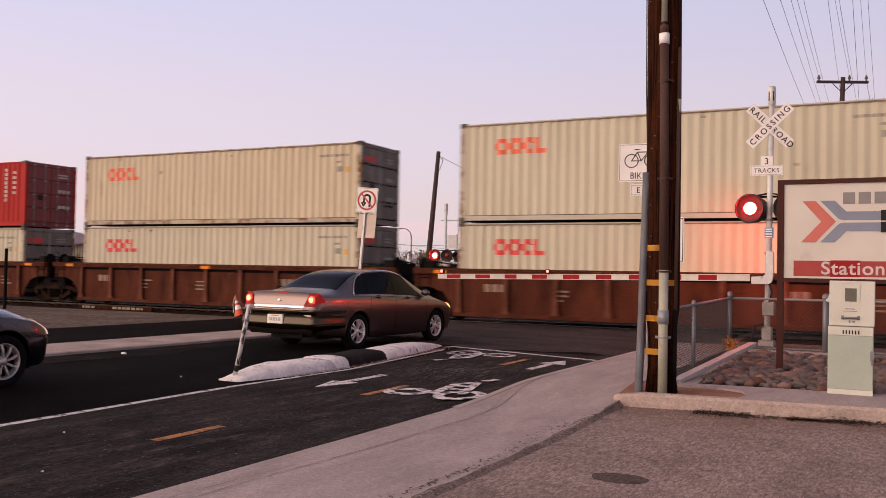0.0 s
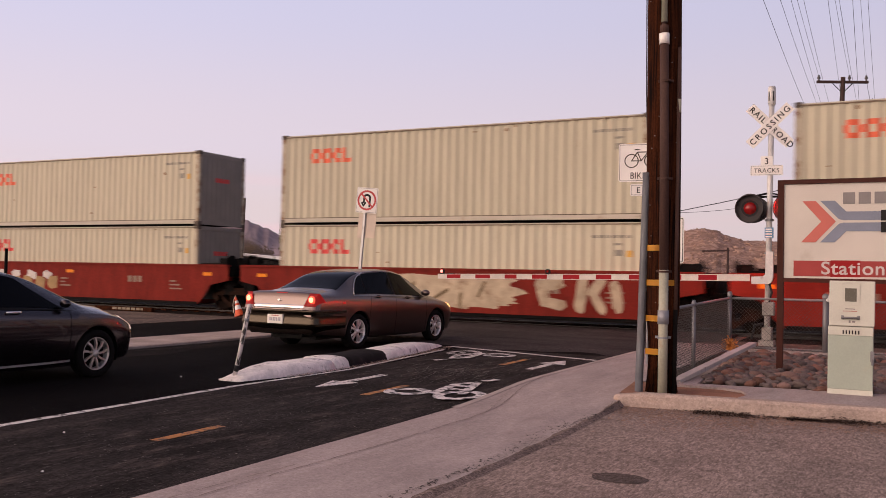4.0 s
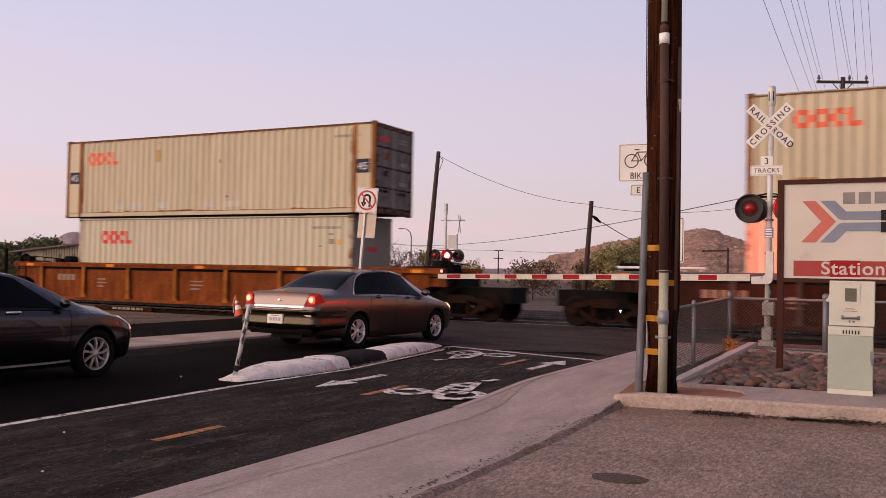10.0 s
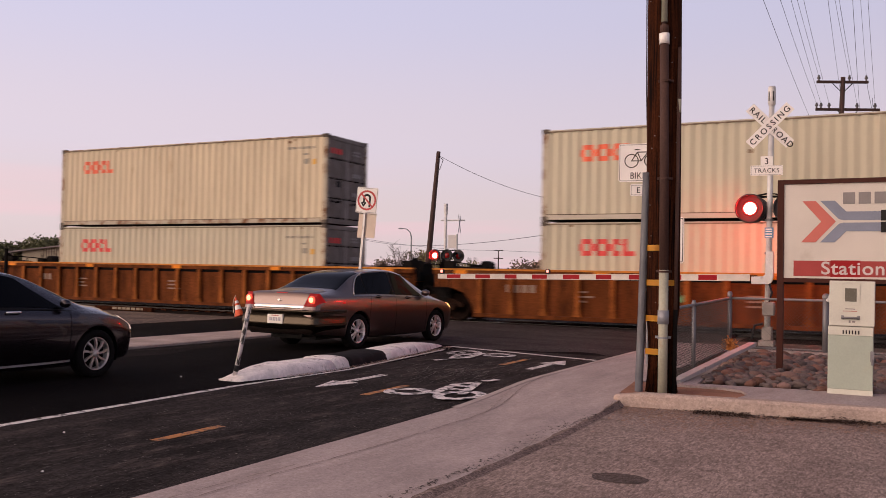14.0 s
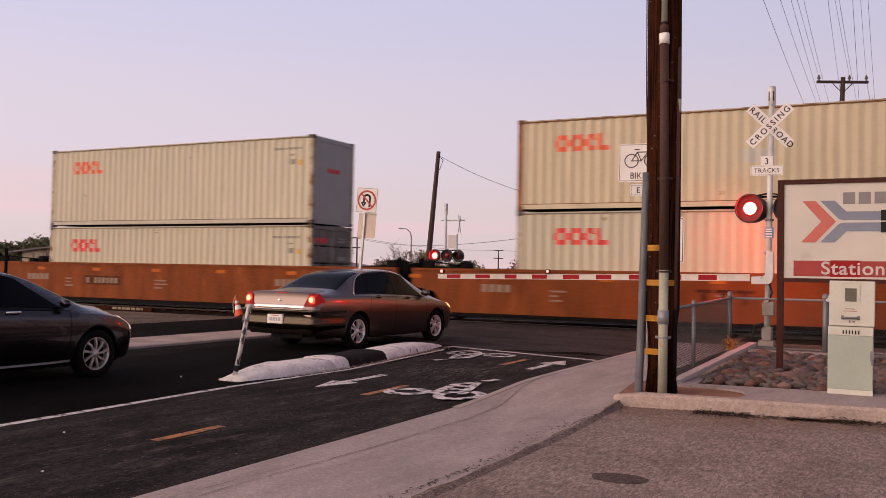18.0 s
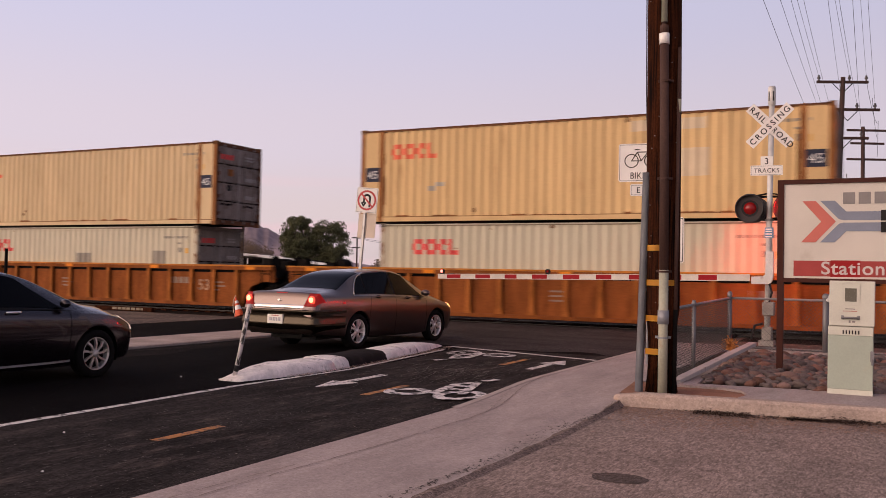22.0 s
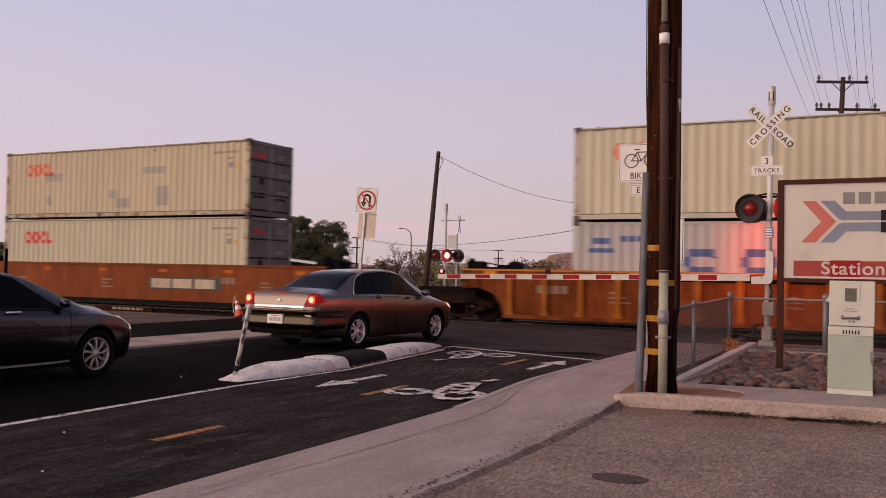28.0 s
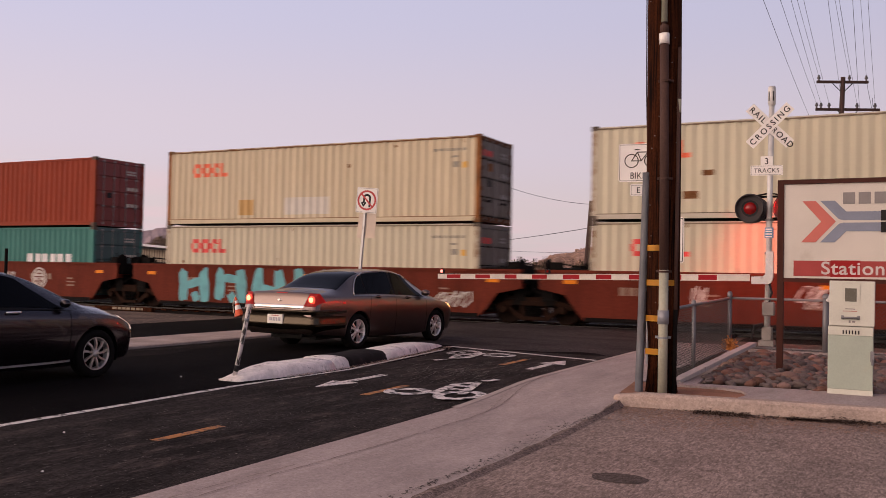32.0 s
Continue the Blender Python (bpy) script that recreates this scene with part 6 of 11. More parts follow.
M_GRAF_B = surface("dark_gold_spray_paint", (0.13, 0.085, 0.035), 0.6, var=0.3, bump=0.0)
M_GRAF_K = surface("black_spray_paint", (0.025, 0.024, 0.024), 0.6, var=0.2, bump=0.0)
M_GRAF_W = surface("white_spray_paint", (0.50, 0.46, 0.42), 0.6, var=0.25, bump=0.0, stain=(0.2, 0.1, 0.07), stain_amt=0.3, stain_scale=3)
M_GRAF_C = surface("cream_spray_paint", (0.42, 0.33, 0.22), 0.6, var=0.25, bump=0.0, stain=(0.26, 0.17, 0.10), stain_amt=0.4, stain_scale=2.5)
M_GRAF_Y = surface("dull_yellow_spray_paint", (0.30, 0.18, 0.06), 0.6, var=0.25, bump=0.0)
M_GRAF_G = surface("green_spray_paint", (0.10, 0.27, 0.12), 0.6, var=0.25, bump=0.0)
M_PRINT = surface("worn_car_print", (0.22, 0.145, 0.10), 0.65, var=0.2, bump=0.0, stain=(0.2, 0.1, 0.06), stain_amt=0.35, stain_scale=5)

# Lighter copies of the panel paints hold the light that falls on the ribs.
M_RIBORANGE = surface("bright_orange_rib_paint", (0.33, 0.115, 0.022), 0.78, var=0.35, scale=1.5, fine=22, bump=0.2, stain=(0.12, 0.036, 0.010), stain_amt=0.42, stain_scale=2.2, edge=0.22, spec=0.06)
M_RIBYEL = surface("yellow_orange_rib_paint", (0.31, 0.105, 0.025), 0.78, var=0.3, scale=1.5, fine=22, bump=0.2, stain=(0.20, 0.06, 0.014), stain_amt=0.35, stain_scale=2.2, edge=0.22, spec=0.06)
M_RIBBROWN = surface("dusty_brown_rib_paint", (0.125, 0.046, 0.028), 0.8, var=0.35, scale=1.5, fine=22, bump=0.2, stain=(0.05, 0.02, 0.012), stain_amt=0.4, stain_scale=2, edge=0.25, spec=0.06)
M_RIBGREY = surface("grey_brown_rib_paint", (0.065, 0.050, 0.045), 0.8, var=0.35, scale=1.5, fine=22, bump=0.2, stain=(0.03, 0.016, 0.011), stain_amt=0.4, stain_scale=2, edge=0.25, spec=0.06)
LIT_RIBS = {"sunlit_orange_car_paint": M_RIBYEL, "rusty_orange_car_paint": M_RIBORANGE, "dark_rust_car_paint": M_RIBRUST, "blackened_rust_car_paint": M_RIBBROWN, "brown_car_paint": M_RIBBROWN, "blackened_brown_car_paint": M_RIBGREY}
SIDE = 1.36      # half width over the side sills
TOPZ, BOTZ = 1.645, 0.27


def truck(parent, x):
    """A two-axle truck: side frames, bolster and springs as one casting, and four wheels."""
    def bolster(bm):
        box(bm, -0.22, 0.22, -0.93, 0.93, 0.55, 0.80)
        # Long dark box, added to stop the light that showed through under the car.
        box(bm, -1.55, 1.55, -0.62, 0.62, 0.62, 1.09)
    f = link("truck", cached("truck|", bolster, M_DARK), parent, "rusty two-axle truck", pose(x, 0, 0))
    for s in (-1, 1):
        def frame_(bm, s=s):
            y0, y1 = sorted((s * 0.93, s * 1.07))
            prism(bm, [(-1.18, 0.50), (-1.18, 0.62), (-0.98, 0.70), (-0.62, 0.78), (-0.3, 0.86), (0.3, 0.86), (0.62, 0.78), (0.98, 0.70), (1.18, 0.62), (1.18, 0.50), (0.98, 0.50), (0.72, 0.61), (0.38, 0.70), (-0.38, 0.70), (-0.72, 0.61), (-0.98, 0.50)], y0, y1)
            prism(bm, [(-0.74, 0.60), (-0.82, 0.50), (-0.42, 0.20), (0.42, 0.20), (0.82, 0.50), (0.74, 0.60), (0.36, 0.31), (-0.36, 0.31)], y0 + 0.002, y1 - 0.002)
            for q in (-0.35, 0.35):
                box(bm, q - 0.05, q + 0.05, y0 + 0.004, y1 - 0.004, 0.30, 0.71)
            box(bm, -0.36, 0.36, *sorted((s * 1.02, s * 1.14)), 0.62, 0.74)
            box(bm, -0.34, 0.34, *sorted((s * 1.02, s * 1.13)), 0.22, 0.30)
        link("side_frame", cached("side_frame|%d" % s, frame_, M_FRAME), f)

        def spring(bm, s=s):
            path_tube(bm, [(0.045 * math.cos(t * 0.9), s * 1.1 + 0.045 * math.sin(t * 0.9), 0.3 + 0.32 * t / 40) for t in range(41)], 0.016, 5)
        for k in (-0.2, -0.07, 0.07, 0.2):
            link("spring", cached("spring|%d" % s, spring, M_DARK), f, m=pose(k, 0, 0))

        def bearing_(bm, s=s):
            lathe(bm, [(0.001, s * 1.2), (0.09, s * 1.2), (0.11, s * 1.17), (0.11, s * 1.02)], 12, "y")
        for ax in (-0.89, 0.89):
            link("bearing_cap", cached("bearing_cap|%d" % s, bearing_, M_FRAME), f, m=pose(ax, 0, 0.5))

    def wheel(bm):
        for s in (-1, 1):
            lathe(bm, [(0.001, s * 0.86), (0.07, s * 0.87), (0.10, s * 0.80), (0.30, s * 0.77), (0.355, s * 0.82), (0.42, s * 0.82), (0.42, s * 0.70), (0.445, s * 0.69), (0.44, s * 0.665), (0.33, s * 0.67), (0.30, s * 0.72), (0.09, s * 0.70)], 28, "y")
        tube(bm, (0, -0.9, 0), (0, 0.9, 0), 0.075, n=10)
    me = cached("wheelset|", wheel, M_WHEEL)
    for p in me.polygons:
        p.use_smooth = True
    for ax in (-0.89, 0.89):
        link("wheelset", me, f, "brown steel wheels on an axle", pose(ax, 0, 0.5))
    return f


def well_unit(car, cx, hp, style, body, chord, ribs, seed):
    """One well of a car: side sills over the trucks' arches, bulkheads, floor, ribs and end platforms."""
    he = hp - 0.32

    def floor(bm):
        box(bm, -he + 1.7, he - 1.7, -SIDE + 0.16, SIDE - 0.16, 0.28, 0.36)
    b = link("well_floor", cached("well_floor|%.2f" % hp, floor, body), car, "", pose(cx, 0, 0))
    for s in (-1, 1):
        def wall(bm, s=s):
            if style == "rib":
                out = [(-he + 1.3, BOTZ), (he - 1.3, BOTZ), (he - 1.2, 0.62), (he - 0.95, 0.93), (he - 0.6, 1.06), (he, 1.08), (he, TOPZ - 0.1), (-he, TOPZ - 0.1), (-he, 1.08), (-he + 0.6, 1.06), (-he + 0.95, 0.93), (-he + 1.2, 0.62)]
                y0, y1 = sorted((s * (SIDE - 0.15), s * (SIDE - 0.10)))
            else:
                out = [(-he + 1.3, BOTZ), (he - 1.3, BOTZ), (he - 1.05, 0.55), (he - 0.75, 0.95), (he, 1.1), (he, TOPZ - 0.05), (-he, TOPZ - 0.05), (-he, 1.1), (-he + 0.75, 0.95), (-he + 1.05, 0.55)]
                y0, y1 = sorted((s * (SIDE - 0.05), s * SIDE))
            prism(bm, out, y0, y1)
        link("side_wall", cached("side_wall|%s|%.2f|%d" % (style, hp, s), wall, body), b)
    for e in (-1, 1):
        def bulk(bm, e=e):
            x0, x1 = sorted((e * (he - 1.75), e * (he - 1.67)))
            box(bm, x0, x1, -SIDE + 0.16, SIDE - 0.16, 0.35, 1.5)
        link("bulkhead", cached("bulkhead|%.2f|%d" % (hp, e), bulk, body), b)

        def plat(bm, e=e):
            x0, x1 = sorted((e * (he - 1.66), e * he))
            box(bm, x0, x1, -SIDE + 0.16, SIDE - 0.16, 1.1, 1.24)
        link("end_platform", cached("end_platform|%.2f|%d" % (hp, e), plat, body), b)

    for s in (-1, 1):
        def chords(bm, s=s):
            y0, y1 = sorted((s * (SIDE - 0.13), s * (SIDE + 0.035)))
            if style == "rib":
                box(bm, -he, he, y0, y1, TOPZ - 0.165, TOPZ - 0.052)
            else:
                box(bm, -he, he, y0, y1, TOPZ - 0.07, TOPZ)
        link("top_chord", cached("top_chord|%s|%.2f|%d" % (style, hp, s), chords, body if chord is M_CHORDOR else chord), b)
        if style == "rib":
            def lip(bm, s=s):
                y0, y1 = sorted((s * (SIDE - 0.13), s * (SIDE + 0.06)))
                box(bm, -he, he, y0, y1, TOPZ - 0.05, TOPZ)
            # Dark strip laid on the panel as the shadow below the chord.
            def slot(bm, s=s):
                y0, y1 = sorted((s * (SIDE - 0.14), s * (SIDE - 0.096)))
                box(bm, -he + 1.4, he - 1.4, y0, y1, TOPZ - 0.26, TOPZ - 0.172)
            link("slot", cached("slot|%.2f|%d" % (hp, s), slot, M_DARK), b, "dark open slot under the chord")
            link("chord_lip", cached("chord_lip|%.2f|%d" % (hp, s), lip, chord), b, "worn top edge of the side")

        def sills(bm, s=s):
            y0, y1 = sorted((s * (SIDE - 0.13), s * (SIDE + 0.02)))
            box(bm, -he + 1.32, he - 1.32, y0, y1, BOTZ - 0.02, BOTZ + 0.085)
        link("bottom_sill", cached("bottom_sill|%.2f|%d" % (hp, s), sills, body if style == "rib" else M_DARK), b)
    if style == "rib":
        n = ribs
        for i in range(n):
            x = -he + 1.5 + (2 * he - 3.0) * i / (n - 1)

            for s in (-1, 1):
                def rib(bm, s=s):
                    y0, y1 = sorted((s * (SIDE - 0.12), s * (SIDE + 0.012)))
                    box(bm, -0.02, 0.02, y0, y1, BOTZ + 0.05, TOPZ - 0.17)
                    box(bm, -0.065, 0.065, *sorted((s * (SIDE - 0.005), s * (SIDE + 0.014))), BOTZ + 0.07, TOPZ - 0.17)
                    prism(bm, [(-0.065, BOTZ + 0.30), (0.065, BOTZ + 0.30), (0.13, BOTZ + 0.07), (-0.13, BOTZ + 0.07)], *sorted((s * (SIDE - 0.003), s * (SIDE + 0.017))))
                link("rib", cached("rib|%d" % s, rib, LIT_RIBS.get(body.name, body)), b, m=pose(x, 0, 0))
    # reflector strips along the near sill
    n = 3 if hp < 9 else 5
    spots = [-he + 0.9 + (2 * he - 1.8) * i / (n - 1) for i in range(n)]
    if chord is M_CARBLUE:
        spots = [-he + 0.28] + [-6.65 + 3.05 * i for i in range(6)]
    elif body is M_CARSMOOTH and hp > 9:
        spots = [-9.3 + 2.95 * i for i in range(7)]
    for x in spots:

        def refl(bm):
            box(bm, -0.19, 0.19, -SIDE - 0.042, -SIDE - 0.03, -0.055, 0.055)
        z = TOPZ - 0.1 if style == "rib" else TOPZ - 0.24 if body is M_CARSMOOTH else TOPZ - 0.33
        yo = 0.0 if style == "rib" else 0.036
        link("reflector", cached("reflector|", refl, M_REFLEXDIM if body is M_CARSMOOTH else M_REFLEX), b, m=pose(x, yo, z))
    # grimy hardware over the ends, with boxes added to fill the shaded gap
    for e in (-1, 1):
        def gear(bm, e=e):
            box(bm, e * (he - 1.55), e * (he - 0.35), -0.9, 0.9, 1.24, 1.36)
            box(bm, e * (he - 0.34), e * (he + 0.02), -1.1, 1.1, 0.62, 1.22)
            box(bm, e * (he - 1.2), e * (he - 0.62), -1.2, -0.7, 1.26, 1.6)
            box(bm, e * (he - 0.18), e * (he + 0.1), -1.2, 0.2, 1.24, 1.52)
            tube(bm, (e * (he - 1.5), -1.0, 1.62), (e * (he - 0.3), -1.0, 1.66), 0.06, n=8)
            tube(bm, (e * (he - 0.9), 0.3, 1.7), (e * (he - 0.9), 0.75, 1.7), 0.2, n=12)
            tube(bm, (e * (he - 1.0), -0.75, 1.5), (e * (he - 1.0), 0.5, 1.5), 0.15, n=10)
            box(bm, e * (he - 0.55), e * (he - 0.2), -1.15, -0.85, 1.3, 1.86)
            tube(bm, (e * (he - 0.15), -1.0, 1.72), (e * (he - 0.12), -1.0, 1.72), 0.25, n=14)
            for yy in (-1.28, 1.28):
                for xx in (0.12, 0.5):
                    tube(bm, (e * (he - xx), yy, 0.75), (e * (he - xx), yy, 2.02 if xx < 0.3 else 1.62), 0.017, n=5)
                for z in (0.8, 1.08, 1.36):
                    tube(bm, (e * (he - 0.12), yy, z), (e * (he - 0.5), yy, z), 0.014, n=5)
            box(bm, e * (he - 0.1), e * (he + 0.28), -0.2, 0.2, 0.8, 1.06)
            box(bm, e * (he - 0.5), e * (he + 0.22), -0.75, 0.7, 1.06, 1.42)
            box(bm, e * (he - 0.75), e * (he - 0.45), 0.1, 0.75, 1.36, 1.78)
            box(bm, e * (he - 1.35), e * (he - 1.05), -0.95, -0.5, 1.36, 1.6)
            for yy, zt in ((-0.7, 1.9), (-0.25, 1.8), (0.45, 2.0), (0.9, 1.8)):
                tube(bm, (e * (he - 0.3), yy, 1.2), (e * (he - 0.3), yy, zt), 0.022, n=5)
            tube(bm, (e * (he - 0.3), -0.7, 1.86), (e * (he - 0.3), 0.9, 1.76), 0.02, n=5)
            path_tube(bm, [(e * (he - 0.2), -1.05, 1.25), (e * (he + 0.1), -1.1, 0.95), (e * (he + 0.32), -1.05, 1.1)], 0.03, 6)
        link("end_gear", cached("end_gear|%.2f|%d" % (hp, e), gear, M_DARK), b, "brake gear, ladder and handrails, near-black with grime and shade")
    # bars in place of reporting marks and stencils
    rr = random.Random(seed)
    rects = []
    for x0 in (-he + 2.3, he - 4.6):
        for i in range(rr.randint(3, 5)):
            x = x0 + 0.24 * i
            rects.append((x, x + 0.18, 0.98, 1.2))
    for x0 in (-0.5, he - 2.6, -he + 4.4):
        for i in range(3):
            w = rr.uniform(0.25, 0.6)
            rects.append((x0, x0 + w, 1.02 - 0.13 * i, 1.07 - 0.13 * i))

    def mark(bm):
        box(bm, -0.5, 0.5, 0, 1, -0.5, 0.5)
    bar = cached("stencil_bar|", mark, M_PRINT)
    for x0, x1, z0, z1 in rects:
        y = -SIDE - 0.006 if style != "rib" else -SIDE + 0.094
        link("stencil_bar", bar, b, m=Matrix.LocRotScale(((x0 + x1) / 2, y, (z0 + z1) / 2), None, (x1 - x0, 0.005, z1 - z0)))
    return b


def blobs(parent, name, cx, shapes, mat, style, label):
    """Spray paint as flat rounded strokes on the near side, each stroke a piece."""
    for i, (x, z, w, h, a) in enumerate(shapes):
        bm = bmesh.new()
        cnt = 14 if w < 2 else 60
        rk = random.Random(int(x * 91 + z * 17))
        pts = []
        for k in range(cnt):
            t = 2 * math.pi * k / cnt
            r = 1 + rk.uniform(-0.18, 0.18) * (1 if cnt == 14 else 0.5)
            u, v = math.copysign(abs(math.cos(t)) ** 0.6, math.cos(t)) * w / 2 * r, math.copysign(abs(math.sin(t)) ** 0.6, math.sin(t)) * h / 2 * r
            px, pz = x + u * math.cos(a) - v * math.sin(a), z + u * math.sin(a) + v * math.cos(a)
            pts.append((px, min(1.56, max(0.36, pz))))
        y = (-SIDE - (0.013 if style == "smooth2" else 0.010) if style != "rib" else -SIDE + 0.090) - 0.0002 * i
        bm.faces.new([bm.verts.new((px, y, pz)) for px, pz in pts])
        part(name, bm, mat, parent, label).location = (cx, 0, 0)


def scrawl(parent, x0, x1, z0, z1, n, w):
    """A thin sprayed tag: one looping stroke."""
    rk = random.Random(int(abs(x0) * 100) + n)
    pts = []
    for k in range(n * 6 + 1):
        t = k / (n * 6)
        a = 2 * math.pi * n * 0.5 * t
        pts.append(Vector((x0 + (x1 - x0) * (t + 0.16 * math.sin(a * 1.9 + 1)), 0, (z0 + z1) / 2 + (z1 - z0) / 2 * math.sin(a * 2 + rk.uniform(-0.5, 0.5)) * rk.uniform(0.6, 1))))
    bm = bmesh.new()
    band = []
    for i, p in enumerate(pts):
        d = (pts[min(i + 1, len(pts) - 1)] - pts[max(i - 1, 0)]).normalized()
        nn = Vector((-d.z, 0, d.x)) * w / 2
        y = -SIDE - 0.010 - 0.0002 * i
        band.append([bm.verts.new((v.x, y, v.z)) for v in (p - nn, p + nn)])
    for a, b in zip(band, band[1:]):
        bm.faces.new((a[0], b[0], b[1], a[1]))
    return part("graffiti", bm, M_GRAF_W, parent, "thin white sprayed tag")


H8, H9, ZB = 2.591, 2.896, 0.410
L40, L45 = 12.192, 13.716
# lead end of each lower box, lower and upper height, then what is on top
STACKS = [
    ("S1", -11.79, 8, 9), ("S2", -27.46, 8, 8), ("S3", -42.98, 8, 8), ("M", -62.90, 9, 8), ("N", -78.74, 8, 9), ("P", -94.48, 8, 8),
    ("Q", -116.23, 9, 8), ("R", -135.81, 9, 9), ("A", -155.40, 9, 9), ("B", -179.46, 9, 9), ("Bl", -202.86, 9, 9), ("C", -222.35, 8, 8), ("D", -241.90, 8, 9),
    ("V", -265.25, 9, 8), ("U", -284.70, 9, 8), ("W", -304.04, 8, 9), ("X", -327.50, 9, 8), ("Y", -350.85, 8, 9), ("Z", -370.44, 8, 9), ("AA", -389.89, 8, 9),
    ("AB", -413.51, 8, 8), ("G", -437.00, 8, 8), ("F", -460.65, 9, 8), ("AE", -482.43, 9, 9), ("AF", -498.10, 8, 8), ("K", -513.68, 8, 8), ("L", -529.50, 8, 8)]
CARS = [
    (("S1", "S2", "S3"), "rib", M_CARBROWN, M_CARBROWN, 9, "brown ribbed articulated well car"),
    (("M", "N", "P"), "smooth", M_CARRED, M_CARRED, 0, "faded red smooth-sided well car with graffiti"),
    (("Q", "R", "A"), "rib", M_CARDARK, M_CARBLUE, 11, "brown well car with a blue-grey top chord"),
    (("B",), "rib", M_CARORANGE, M_CARORANGE, 8, "rusty orange ribbed well car"),
    (("Bl", "C", "D"), "rib", M_CARRUST, M_CHORDOR, 17, "rusty orange ribbed articulated well car"),
    (("V", "U", "W"), "smooth", M_CARSMOOTH, M_CARSMOOTH, 0, "smooth-sided orange-brown articulated well car"),
    (("X",), "rib", M_CARX, M_CARX, 16, "rusty brown-orange ribbed well car"),
    (("Y", "Z", "AA"), "rib", M_CARYEL, M_CHORDOR, 17, "orange ribbed articulated well car"),
    (("AB",), "smooth", M_CARRED2, M_CARRED2, 0, "red smooth-sided well car"),
    (("G",), "rib", M_CARORANGE, M_CHORDOR, 16, "rusty orange ribbed well car"),
    (("F",), "smooth", M_CARSMOOTH, M_CARSMOOTH, 0, "smooth-sided orange-brown well car"),
    (("AE", "AF", "K", "L"), "smooth", M_CAROXIDE, M_CAROXIDE, 0, "oxide red smooth-sided articulated well car")]
WELLNUM = {"Q": (2.23, 0.55, 0.42), "R": (3.56, 0.55, 0.42), "A": (2.26, 0.55, 0.42), "B": (5.64, 0.85, 0.50), "Z": (6.48, 0.78, 0.50)}
M_REPAINT = surface("dark_repainted_panel", (0.085, 0.028, 0.012), 0.75, var=0.25, scale=3, fine=22, bump=0.05, spec=0.08)
M_WELLNUM = surface("worn_ochre_number", (0.34, 0.19, 0.10), 0.65, var=0.25, bump=0.0, stain=(0.10, 0.05, 0.03), stain_amt=0.35, stain_scale=5)
LEAD = {n: u for n, u, a, b in STACKS}
TRAIN = []
seed = 1
